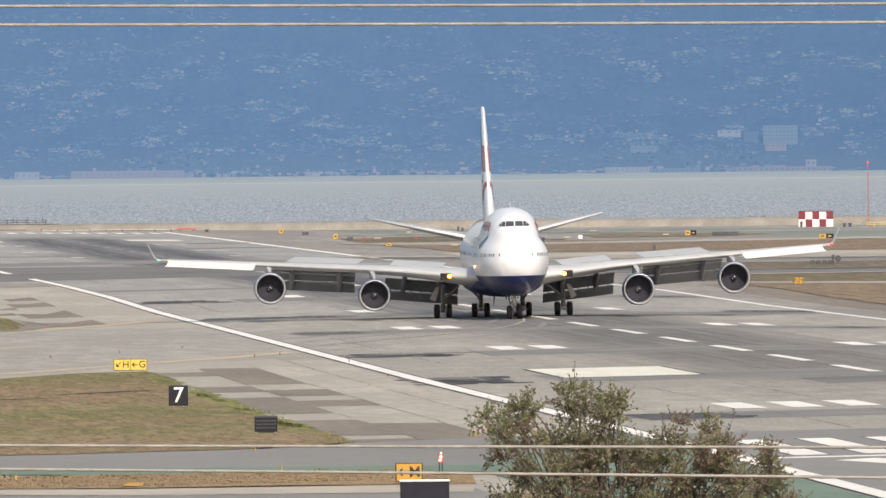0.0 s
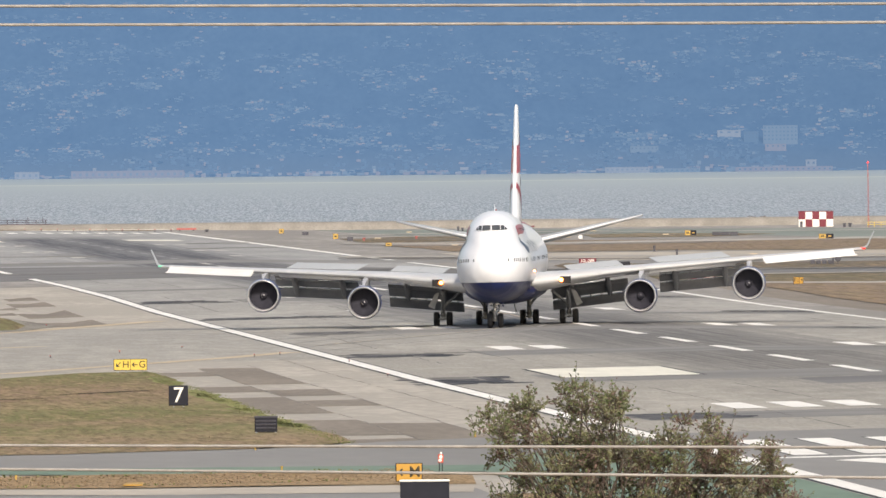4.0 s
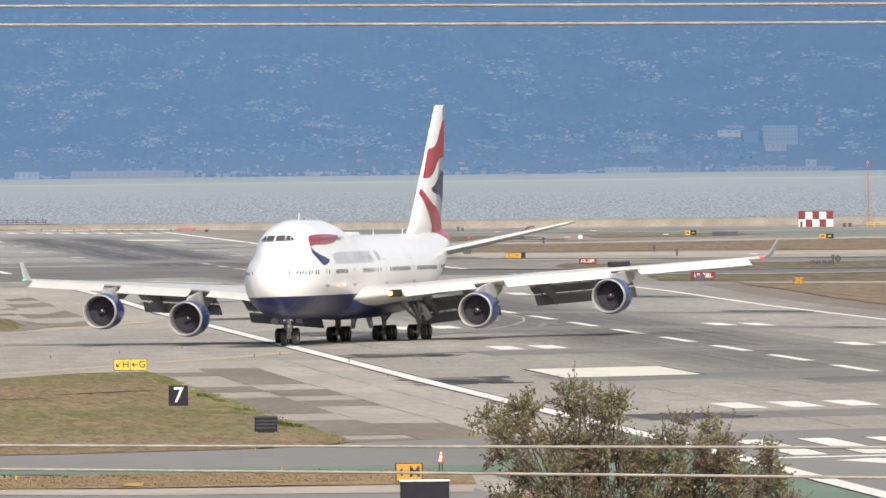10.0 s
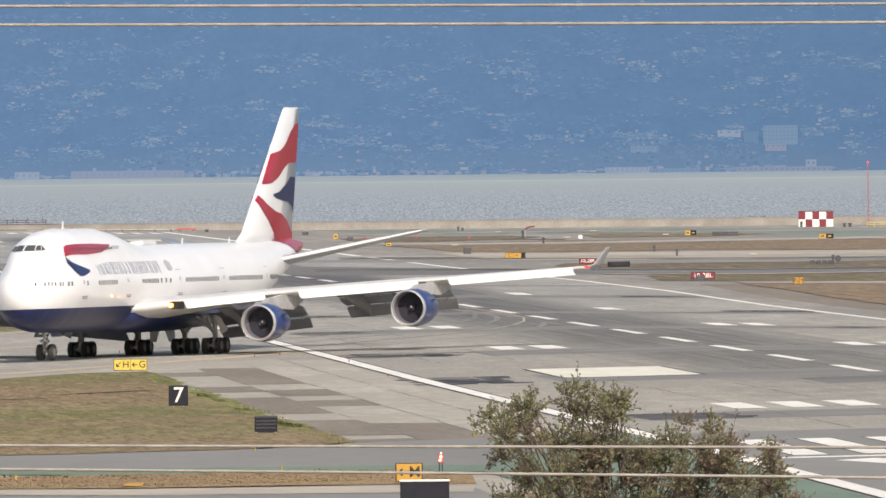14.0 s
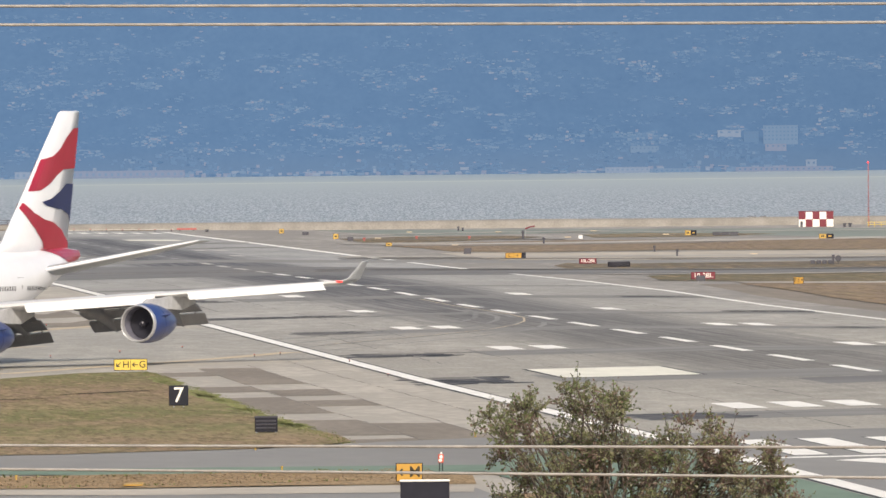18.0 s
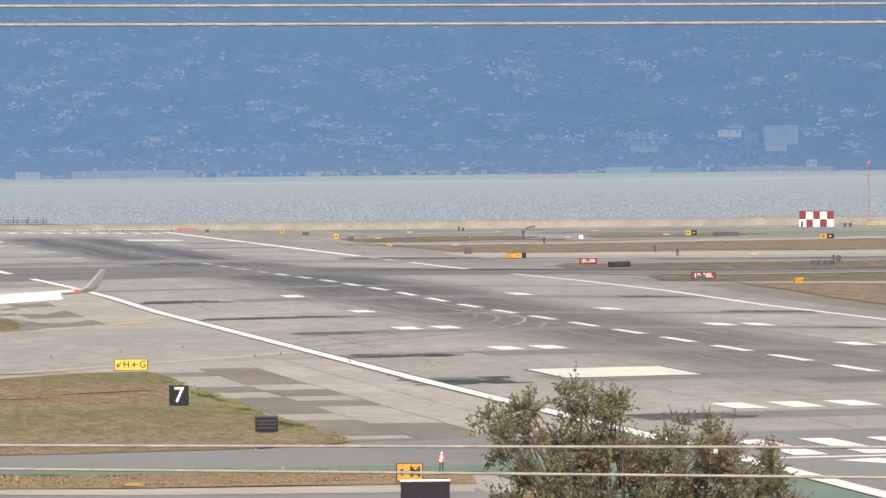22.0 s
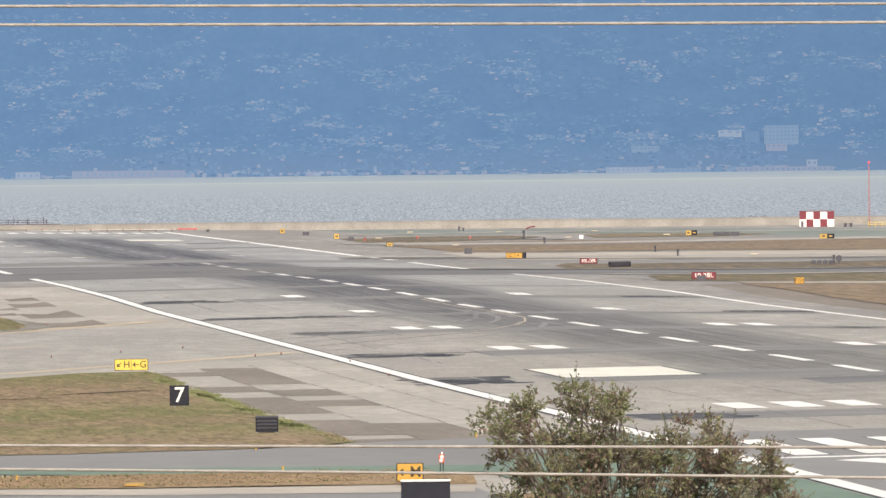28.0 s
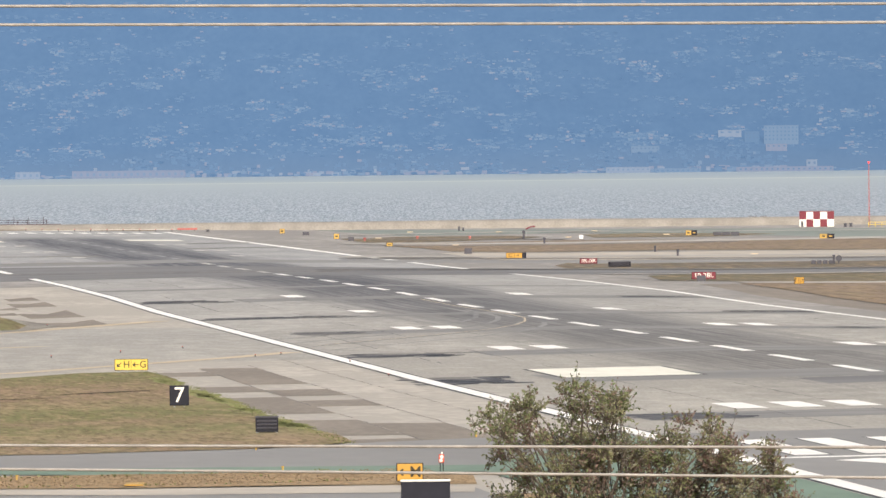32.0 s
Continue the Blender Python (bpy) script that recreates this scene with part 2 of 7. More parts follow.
def runway_surface():
    """Grooved grey concrete with transverse lanes, black rubber laid down along the middle, faint slab tone and a
    painted haze tint.
    """
    m = mat("runway_concrete", (0.385, 0.375, 0.356), 0.82, vary=0.24, scale=0.06, bump=0.2, stretch=(1, 0.16, 1), grain=0.9, fine=9, sharp=0.3)
    nt = m.node_tree
    n, l = nt.nodes, nt.links
    b = n["Principled BSDF"]
    base = b.inputs["Base Color"].links[0].from_socket
    tc = n.new("ShaderNodeTexCoord")
    sx = n.new("ShaderNodeSeparateXYZ")
    l.new(tc.outputs["Object"], sx.inputs[0])

    def math_node(op, a, c=None):
        k = n.new("ShaderNodeMath")
        k.operation = op
        for i, s in enumerate((a, c)):
            if s is None:
                continue
            if isinstance(s, (int, float)):
                k.inputs[i].default_value = s
            else:
                l.new(s, k.inputs[i])
        return k.outputs[0]

    mp = n.new("ShaderNodeMapping")
    mp.inputs["Scale"].default_value = (0.8, 0.006, 1)
    l.new(tc.outputs["Object"], mp.inputs["Vector"])
    st = n.new("ShaderNodeTexNoise")
    st.inputs["Scale"].default_value = 1.0
    st.inputs["Detail"].default_value = 4
    l.new(mp.outputs[0], st.inputs["Vector"])
    wob = math_node("MULTIPLY", math_node("SUBTRACT", st.outputs["Fac"], 0.5), 9.0)
    dist = math_node("ADD", math_node("ABSOLUTE", sx.outputs["X"]), wob)
    across = n.new("ShaderNodeMapRange")
    across.interpolation_type = "SMOOTHSTEP"
    across.inputs["From Min"].default_value, across.inputs["From Max"].default_value = 5.0, 15.5
    across.inputs["To Min"].default_value, across.inputs["To Max"].default_value = 1.0, 0.0
    l.new(dist, across.inputs["Value"])
    rub = n.new("ShaderNodeMapRange")
    rub.interpolation_type = "SMOOTHSTEP"
    rub.inputs["From Min"].default_value, rub.inputs["From Max"].default_value = 120.0, 330.0
    l.new(sx.outputs["Y"], rub.inputs["Value"])
    rub2 = n.new("ShaderNodeMapRange")
    rub2.interpolation_type = "SMOOTHSTEP"
    rub2.inputs["From Min"].default_value, rub2.inputs["From Max"].default_value = 2120.0, 2300.0
    rub2.inputs["To Min"].default_value, rub2.inputs["To Max"].default_value = 1.0, 0.0
    l.new(sx.outputs["Y"], rub2.inputs["Value"])
    f = math_node("MULTIPLY", math_node("MULTIPLY", across.outputs[0], rub.outputs[0]), rub2.outputs[0])
    amount = n.new("ShaderNodeMapRange")
    amount.inputs["From Min"].default_value, amount.inputs["From Max"].default_value = 300.0, 1100.0
    amount.inputs["To Min"].default_value, amount.inputs["To Max"].default_value = 0.66, 1.0
    l.new(sx.outputs["Y"], amount.inputs["Value"])
    mp2 = n.new("ShaderNodeMapping")
    mp2.inputs["Scale"].default_value = (2.6, 0.012, 1)
    l.new(tc.outputs["Object"], mp2.inputs["Vector"])
    st2 = n.new("ShaderNodeTexNoise")
    st2.inputs["Scale"].default_value, st2.inputs["Detail"].default_value = 1.0, 3
    l.new(mp2.outputs[0], st2.inputs["Vector"])
    streak = n.new("ShaderNodeMapRange")
    streak.inputs["From Min"].default_value, streak.inputs["From Max"].default_value = 0.3, 0.62
    streak.inputs["To Min"].default_value, streak.inputs["To Max"].default_value = 0.5, 1.0
    l.new(st2.outputs["Fac"], streak.inputs["Value"])
    # far along, the rubber lies in two tracks with a paler middle
    middle = n.new("ShaderNodeMapRange")
    middle.interpolation_type = "SMOOTHSTEP"
    middle.inputs["From Min"].default_value, middle.inputs["From Max"].default_value = 1.0, 4.0
    middle.inputs["To Min"].default_value = 0.72
    l.new(math_node("ABSOLUTE", sx.outputs["X"]), middle.inputs["Value"])
    beyond = n.new("ShaderNodeMapRange")
    beyond.inputs["From Min"].default_value, beyond.inputs["From Max"].default_value = 1250.0, 1700.0
    l.new(sx.outputs["Y"], beyond.inputs["Value"])
    tracks = math_node("SUBTRACT", 1.0, math_node("MULTIPLY", beyond.outputs[0], math_node("SUBTRACT", 1.0, middle.outputs[0])))
    f = math_node("MULTIPLY", f, tracks)
    f = math_node("MULTIPLY", math_node("MULTIPLY", f, amount.outputs[0]), streak.outputs[0])
    mx = n.new("ShaderNodeMixRGB")
    mx.inputs[2].default_value = (0.058, 0.057, 0.067, 1)
    l.new(f, mx.inputs[0])
    l.new(base, mx.inputs[1])
    # lanes of slightly different tone, six metres wide, and bands across
    lane = n.new("ShaderNodeTexWhiteNoise")
    lane.noise_dimensions = "2D"
    cx = n.new("ShaderNodeCombineXYZ")
    l.new(math_node("FLOOR", math_node("MULTIPLY", sx.outputs["X"], 1 / 7.62)), cx.inputs[0])
    l.new(math_node("FLOOR", math_node("MULTIPLY", sx.outputs["Y"], 1 / 76.2)), cx.inputs[1])
    l.new(cx.outputs[0], lane.inputs["Vector"])
    hs = n.new("ShaderNodeHueSaturation")
    # haze put into the colour: slabs tinted warm nearby, cooler and bluer far off
    haze_tint = n.new("ShaderNodeMapRange")
    haze_tint.inputs["From Min"].default_value, haze_tint.inputs["From Max"].default_value = 300.0, 1500.0
    l.new(sx.outputs["Y"], haze_tint.inputs["Value"])
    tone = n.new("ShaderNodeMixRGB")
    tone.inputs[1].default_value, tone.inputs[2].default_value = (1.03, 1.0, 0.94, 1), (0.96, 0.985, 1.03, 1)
    l.new(haze_tint.outputs[0], tone.inputs[0])
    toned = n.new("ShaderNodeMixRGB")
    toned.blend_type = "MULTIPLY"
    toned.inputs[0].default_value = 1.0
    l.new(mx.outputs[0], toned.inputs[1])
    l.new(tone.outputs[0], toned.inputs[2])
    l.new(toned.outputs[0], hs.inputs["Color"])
    mr = n.new("ShaderNodeMapRange")
    mr.inputs["To Min"].default_value, mr.inputs["To Max"].default_value = 0.92, 1.06
    l.new(lane.outputs["Value"], mr.inputs["Value"])
    # grit and grooving
    mp3 = n.new("ShaderNodeMapping")
    mp3.inputs["Scale"].default_value = (5.0, 0.35, 1)
    l.new(tc.outputs["Object"], mp3.inputs["Vector"])
    st3 = n.new("ShaderNodeTexNoise")
    st3.inputs["Scale"].default_value, st3.inputs["Detail"].default_value = 1.0, 4
    st3.inputs["Roughness"].default_value = 0.7
    l.new(mp3.outputs[0], st3.inputs["Vector"])
    grit = n.new("ShaderNodeMapRange")
    grit.inputs["From Min"].default_value, grit.inputs["From Max"].default_value = 0.3, 0.7
    grit.inputs["To Min"].default_value, grit.inputs["To Max"].default_value = 0.82, 1.18
    l.new(st3.outputs["Fac"], grit.inputs["Value"])
    l.new(math_node("MULTIPLY", mr.outputs[0], grit.outputs[0]), hs.inputs["Value"])
    l.new(hs.outputs[0], b.inputs["Base Color"])
    return m


RUNWAYM = runway_surface()


# ---------------------------------------------------------------- mesh helpers
class Mb:
    """Collects vertices and faces of one part."""

    def __init__(self):
        self.v, self.f = [], []

    def add(self, vs, fs):
        o = len(self.v)
        self.v += [tuple(p) for p in vs]
        self.f += [tuple(i + o for i in q) for q in fs]
        return self

    def box(self, c, s, m=None, ch=0.0):
        """Box with centre c and sizes s; ch chamfers its upright and level edges."""
        x, y, z = (k / 2 for k in s)
        if ch <= 0:
            p = [(a * x, b * y, d * z) for d in (-1, 1) for a, b in ((-1, -1), (1, -1), (1, 1), (-1, 1))]
            q = [(3, 2, 1, 0), (4, 5, 6, 7), (0, 1, 5, 4), (1, 2, 6, 5), (2, 3, 7, 6), (3, 0, 4, 7)]
        else:
            p, q = [], []
            for d, k in ((-z, ch), (-z + ch, 0), (z - ch, 0), (z, ch)):
                X, Y = x - k, y - k
                p += [(-X + ch, -Y, d), (X - ch, -Y, d), (X, -Y + ch, d), (X, Y - ch, d),
                      (X - ch, Y, d), (-X + ch, Y, d), (-X, Y - ch, d), (-X, -Y + ch, d)]
            for r in range(3):
                q += [(r * 8 + i, r * 8 + (i + 1) % 8, r * 8 + 8 + (i + 1) % 8, r * 8 + 8 + i) for i in range(8)]
            q += [tuple(range(7, -1, -1)), tuple(range(24, 32))]
        p = [Vector(a) + Vector(c) for a in p] if m is None else [m @ Vector(a) + Vector(c) for a in p]
        return self.add(p, q)

    def loft(self, rings, cap=True, closed=True):
        k = len(rings[0])
        vs = [p for r in rings for p in r]
        fs = []
        for i in range(len(rings) - 1):
            for j in range(k if closed else k - 1):
                a, b = i * k + j, i * k + (j + 1) % k
                fs.append((a, b, b + k, a + k))
        if cap:
            fs += [tuple(range(k - 1, -1, -1)), tuple(range((len(rings) - 1) * k, len(rings) * k))]
        return self.add(vs, fs)

    def tube(self, p0, p1, r0, r1=None, n=10, cap=True):
        p0, p1 = Vector(p0), Vector(p1)
        r1 = r0 if r1 is None else r1
        d = (p1 - p0).normalized()
        e = d.orthogonal().normalized()
        g = d.cross(e)
        ring = lambda p, r: [p + (e * math.cos(t) + g * math.sin(t)) * r for t in (2 * math.pi * i / n for i in range(n))]
        return self.loft([ring(p0, r0), ring(p1, r1)], cap)

    def prism(self, pts, vec):
        k = len(pts)
        a = [Vector(p) for p in pts]
        b = [p + Vector(vec) for p in a]
        return self.loft([a, b])

    def revolve(self, prof, n=28, o=(0, 0, 0), axis="x"):
        """prof: (along, radius) pairs, turned about the x axis through o."""
        rings = []
        for x, r in prof:
            ring = []
            for i in range(n):
                t = 2 * math.pi * i / n
                if axis == "x":
                    p = (o[0] + x, o[1] + r * math.cos(t), o[2] + r * math.sin(t))
                elif axis == "y":
                    p = (o[0] + r * math.cos(t), o[1] + x, o[2] + r * math.sin(t))
                else:
                    p = (o[0] + r * math.cos(t), o[1] + r * math.sin(t), o[2] + x)
                ring.append(p)
            rings.append(ring)
        return self.loft(rings, cap=False)

    def mesh(self, name, material, smooth=False):
        me = bpy.data.meshes.new(name)
        me.from_pydata(self.v, [], self.f)
        if 1 < len(self.f) < 6000:
            bm = bmesh.new()
            bm.from_mesh(me)
            bmesh.ops.remove_doubles(bm, verts=bm.verts, dist=0.0005)
            bmesh.ops.recalc_face_normals(bm, faces=bm.faces)
            bm.to_mesh(me)
            bm.free()
        me.materials.append(material)
        if smooth:
            me.polygons.foreach_set("use_smooth", [True] * len(me.polygons))
        me.update()
        return me


def part(name, mb, material, parent=None, label="", smooth=False, at=None):
    ob = new(name, mb.mesh(name, material, smooth))
    if parent:
        ob.parent = parent
    if at is not None:
        ob.matrix_basis = at
    if label:
        tagged(ob, label)
    return ob


def thing(name, m, label, category, group="", kind=""):
    ob = new(name)
    ob.empty_display_size = 0.2
    ob.matrix_basis = m
    return tagged(ob, label, category, group, kind)


def clip(poly, axis, lim, keep_above):
    out = []
    for i, p in enumerate(poly):
        q = poly[(i + 1) % len(poly)]
        a = (p[axis] - lim) * (1 if keep_above else -1)
        b = (q[axis] - lim) * (1 if keep_above else -1)
        if a >= 0:
            out.append(p)
        if a * b < 0:
            t = a / (a - b)
            out.append((p[0] + (q[0] - p[0]) * t, p[1] + (q[1] - p[1]) * t))
    return out


def letters(text, size, depth=0.01):
    """Mesh data of words in the built-in font, centred, in the x-z plane facing -y."""
    cu = bpy.data.curves.new("letters", "FONT")
    cu.body, cu.size, cu.extrude, cu.offset = text, size, depth, size * 0.006
    cu.align_x, cu.align_y = "CENTER", "CENTER"
    ob = bpy.data.objects.new("letters", cu)
    scene.collection.objects.link(ob)
    me = bpy.data.meshes.new_from_object(ob.evaluated_get(bpy.context.evaluated_depsgraph_get()))
    bpy.data.objects.remove(ob)
    me.transform(Matrix.Rotation(radians(90), 4, "X"))
    return me


# ---------------------------------------------------------------- ground
THETA = 0.0524                   # the runway's turn against the line of sight
ORIGIN = (43.82, 830.19)         # its threshold on the centre line
RW = Matrix.Translation((ORIGIN[0], ORIGIN[1], 0)) @ Matrix.Rotation(THETA, 4, "Z")
BREAKS_U = (0, 300, 600, 800, 950, 1100, 1250, 1400)
LEVELS = (0.212, -0.042, -0.068, -0.102, 0.152, 0.124, -0.069, -0.209)
CROWN, FOOT = 0.013, 62.0


def level(u, v):
    """Height of the airfield at u metres along and v metres right of the centre line."""
    return float(np.interp(u, BREAKS_U, LEVELS)) - CROWN * min(abs(v), FOOT)


def ground_at(x, y):
    dx, dy = x - ORIGIN[0], y - ORIGIN[1]
    return level(-dx * math.sin(THETA) + dy * math.cos(THETA), dx * math.cos(THETA) + dy * math.sin(THETA))


def sheet_mb(polys, lift):
    """Flat pieces, given by (u, v) outlines, laid on the airfield's slopes."""
    mb = Mb()
    eu = (-1e5,) + BREAKS_U + (1e5,)
    ev = (-1e5, -FOOT, 0.0, FOOT, 1e5)
    for poly in polys:
        for i in range(len(eu) - 1):
            a = clip(clip(poly, 0, eu[i], True), 0, eu[i + 1], False)
            if len(a) < 3:
                continue
            for j in range(len(ev) - 1):
                c = clip(clip(a, 1, ev[j], True), 1, ev[j + 1], False)
                if len(c) >= 3:
                    mb.add([(v, u, level(u, v) + lift) for u, v in c], [tuple(range(len(c)))])
    return mb


def sheet(name, polys, lift, material, label="", category="", kind="structure", parent=None):
    mb = sheet_mb(polys, lift)
    ob = new(name, mb.mesh(name, material))
    if parent:
        ob.parent = parent
    else:
        ob.matrix_basis = RW
    bm = bmesh.new()
    bm.from_mesh(ob.data)
    bmesh.ops.triangulate(bm, faces=[f for f in bm.faces if len(f.verts) > 4])
    for f in bm.faces:
        if f.normal.z < 0:
            f.normal_flip()
    bm.to_mesh(ob.data)
    bm.free()
    return tagged(ob, label, category, "", kind)


def rect(u0, u1, v0, v1):
    return [(u0, v0), (u1, v0), (u1, v1), (u0, v1)]


sheet("ground", [rect(-1600, 2640, -2600, 2600)], -0.02, DRYG, "dry brown airfield earth and mown grass", "ground")
sheet("apron", [rect(-80, 1100, -2000, -31)], 0.0, PATCHL, "grey weathered airfield pavement beside the runway", "pavement")
sheet("far_apron", [rect(1100, 2600, -2000, -31), rect(-80, 2600, 31, 2000)], 0.0, APRONF, "grey dusty airfield pavement far off", "pavement")
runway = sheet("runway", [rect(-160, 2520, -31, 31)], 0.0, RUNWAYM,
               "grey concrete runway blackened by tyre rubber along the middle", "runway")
sheet("runway_end", [rect(-400, 62, -30.4, 400)], 0.02, ASPHM, "smooth darker asphalt before the runway threshold", "pavement")
sheet("crossing_runway", [[(1205, -2500), (1205, 8), (1256, 60), (1256, 2500), (1350, 2500), (1356, 40), (1400, 8),
                           (1472, -28), (1472, -2500)]], 0.01, ASPHD, "dark asphalt runway crossing behind", "runway")
sheet("second_crossing_runway", [rect(1490, 1555, -2500, 2500)], 0.01, ASPHM, "grey asphalt runway further behind", "runway")
sheet("taxiway", [[(43, -2000), (43, -59), (45, -50), (54, -46), (62, -39), (60, -30.5), (-16, -30.5), (-16, -43),
                   (-6, -55), (4, -66), (4, -2000)]], 0.03, ASPHM, "grey asphalt taxiway strip", "taxiway")
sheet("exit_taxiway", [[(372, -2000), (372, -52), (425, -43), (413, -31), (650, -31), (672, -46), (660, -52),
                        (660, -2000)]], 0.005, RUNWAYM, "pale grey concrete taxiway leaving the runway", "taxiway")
sheet("green_pavement", [[(3, -2000), (3, -66), (-14.7, -42.7), (65, -31), (-200, -31), (-200, -42), (-31, -43.6),
                          (-28.5, -47.8), (-13, -66.4), (-13, -2000)]], 0.04, GREENP,
      "pavement painted dull green beside the taxiway", "pavement")
sheet("concrete_strip", [[(-49, -2000), (-49, -67), (-59, -45.6), (-76, -46.6), (-61.5, -67.7), (-61.5, -2000)]], 0.04, CONC,
      "pale concrete kerb strip along the service road", "pavement")
sheet("service_road", [rect(-260, -62, -2000, -46)], 0.02, ASPHM, "grey asphalt service road", "road")
sheet("far_green_pavement", [[(2560, 64), (2400, 168), (2400, 1500), (2050, 1500), (2062, 142), (2173, 131), (2337, 102),
                              (2301, 68)]], 0.02, GREENF, "pale green painted pavement by the dike", "pavement")
GRASSES = {
    "grass_verge": (GRASS, [[(349, -76), (349, -57), (368, -51), (368, -46), (327, -45.5), (277, -46.6), (216, -46.3), (160, -46.2),
                             (116, -46.4), (80, -45.5), (57.6, -45.8), (50, -48), (44, -52.5), (43, -59), (41, -65), (41, -76)]],
                    "mown grass patch, green and brown, by the taxiway"),
    "grass_corner": (GRASSF, [[(790, -1500), (783, -46), (753, -45.6), (699, -45.7), (667, -47.4), (661, -52), (661, -1500)]],
                     "green grass corner between taxiways"),
    "dry_verge": (DRYV, [[(-18.7, -1500), (-18.7, -66.6), (-17, -61), (-25, -50.3), (-38, -44.6), (-60, -45.6), (-53, -54.3),
                          (-48, -67.3), (-48, -1500)]], "dry brown grass strip with weeds"),
    "soil_edge": (DARKS, [[(800, -47.2), (782, -46.0), (752, -44.9), (712, -43.6), (690, -43.2), (668, -45.6), (655, -47.3), (661, -49)]], "dark bare soil round the grass corner"),
    "grass_island": (DRYG, [[(1054, 45), (954, 43.6), (880, 42.2), (808, 42.2), (640, 44), (640, 900), (1074, 900), (1074, 63), (1083, 54.4)]],
                     "dry brown mown grass beyond the runway edge"),
    "grass_island_two": (DARKG, [[(1200, 44), (1262, 56), (1245, 75), (1245, 900), (1090, 900), (1090, 64), (1091, 50), (1107, 39.5)]],
                         "narrow grass strip beside the crossing runway"),
    "grass_island_three": (DARKG, [[(1482, 51), (1470, 55), (1485, 66), (1480, 900), (1361, 900), (1361, 86), (1362, 44), (1427, 46)]],
                           "narrow grass strip between two runways"),
    "grass_island_four": (DRYG, [[(1941, 48), (2040, 61), (2084, 87), (2027, 139), (2027, 900), (1734, 900), (1734, 116), (1777, 86),
                                  (1760, 59), (1773, 50.5), (1872, 50.7)]], "broad dry brown grass strip far behind"),
    "grass_island_five": (DARKG, [[(2177, 51.5), (2260, 66), (2256, 87), (2204, 90), (2140, 80), (2057, 56), (2054, 50)]],
                          "thin greenish grass strip near the dike"),
    "grass_island_six": (GRASSF, [[(2268, 101), (2302, 116), (2231, 135), (2160, 118), (2166, 97)]],
                         "thin grass island on the far pavement"),
}
for gname, (gm, gp, gl) in GRASSES.items():
    sheet(gname, gp, 0.05 if gname == "soil_edge" else 0.06, gm, gl, "grass" if gname != "soil_edge" else "soil")


# ---------------------------------------------------------------- runway markings
def marks(name, polys, lift, material):
    """Each painted piece is a part of the runway."""
    for p in polys:
        ob = new(name, sheet_mb([p], lift).mesh(name, material))
        ob.parent = runway


TDZ = [rect(301.2 + 60.96 * k - 18.3, 301.2 + 60.96 * k + 18.3, -0.46, 0.46) for k in range(-3, 16)]
marks("centre_dash", TDZ, 0.022, MARK)
marks("centre_dash", [rect(301.2 + 60.96 * k - 18.3, 301.2 + 60.96 * k + 18.3, -0.46, 0.46) for k in range(16, 20)], 0.022, MARKF)
marks("centre_dash", [rect(301.2 + 60.96 * k - 18.3, 301.2 + 60.96 * k + 18.3, -0.46, 0.46) for k in range(20, 33)], 0.022, MARKD)
BAR = []
for k, count in ((1, 3), (3, 2), (4, 2), (5, 1), (6, 1)):
    for i in range(count):
        for s in (-1, 1):
            c = s * (11.87 + 3.35 * i)
            BAR.append(rect(k * 152.4 - 12.5, k * 152.4 + 10.4, c - 0.95, c + 0.95))
marks("touchdown_bar", BAR, 0.022, MARK)
marks("touchdown_bar", [rect(k - 11.4, k + 11.4, s * (11.87 + 3.35 * i) - 0.95, s * (11.87 + 3.35 * i) + 0.95)
                        for k, c in ((2298, 3), (1975, 2), (1800, 2), (1650, 1)) for i in range(c) for s in (-1, 1)],
      0.022, MARKF)
CREAMP = mat("marking_cream", (0.76, 0.74, 0.65), 0.7, vary=0.14, scale=0.5, stretch=(1, 0.15, 1))
marks("aiming_block", [rect(289, 334.5, -20.6, -11.3), rect(289, 334.5, 11.3, 20.6), rect(2100, 2150, 11, 20.6),
                       rect(2100, 2150, -20.6, -11)], 0.022, CREAMP)
marks("marking_border", [rect(288.2, 335.3, -20.9, -11.0), rect(288.2, 335.3, 11.0, 20.9)], 0.011, BLACKL)
marks("edge_line", [rect(-160, 1249, -30.55, -29.45), rect(1352, 1480, -30.55, -29.45), rect(1545, 2430, -30.75, -29.25)], 0.024, MARK)
marks("edge_line", [rect(-160, 1246, 29.55, 30.45), rect(1345, 1497, 29.4, 30.6), rect(1548, 2460, 29.2, 30.8)], 0.024, MARK)
marks("edge_border", [rect(-160, 1249, -30.78, -29.22)], 0.012, BLACKL)
marks("threshold_key", [rect(-9.5, 36.2, v - 0.88, v + 0.88) for v in [s * (1.75 + 3.5 * i) for i in range(8) for s in (-1, 1)]], 0.03, MARK)
marks("key_border", [rect(-10, 36.9, v - 1.02, v + 1.02) for v in [s * (1.75 + 3.5 * i) for i in range(8) for s in (-1, 1)]], 0.026, BLACKL)
marks("threshold_key", [rect(2385, 2430, v - 0.88, v + 0.88) for v in [s * (1.75 + 3.5 * i) for i in range(8) for s in (-1, 1)]], 0.022, MARK)
marks("threshold_line", [rect(-16.5, -13.5, -29.4, 29.4)], 0.03, MARK)
marks("arrow_bar", [[(-24, v - 2.2), (-21, v), (-38, v + 2.6), (-41, v + 0.4)] for v in (-24.0, -12.0, 0.0, 12.0)], 0.03, MARK)
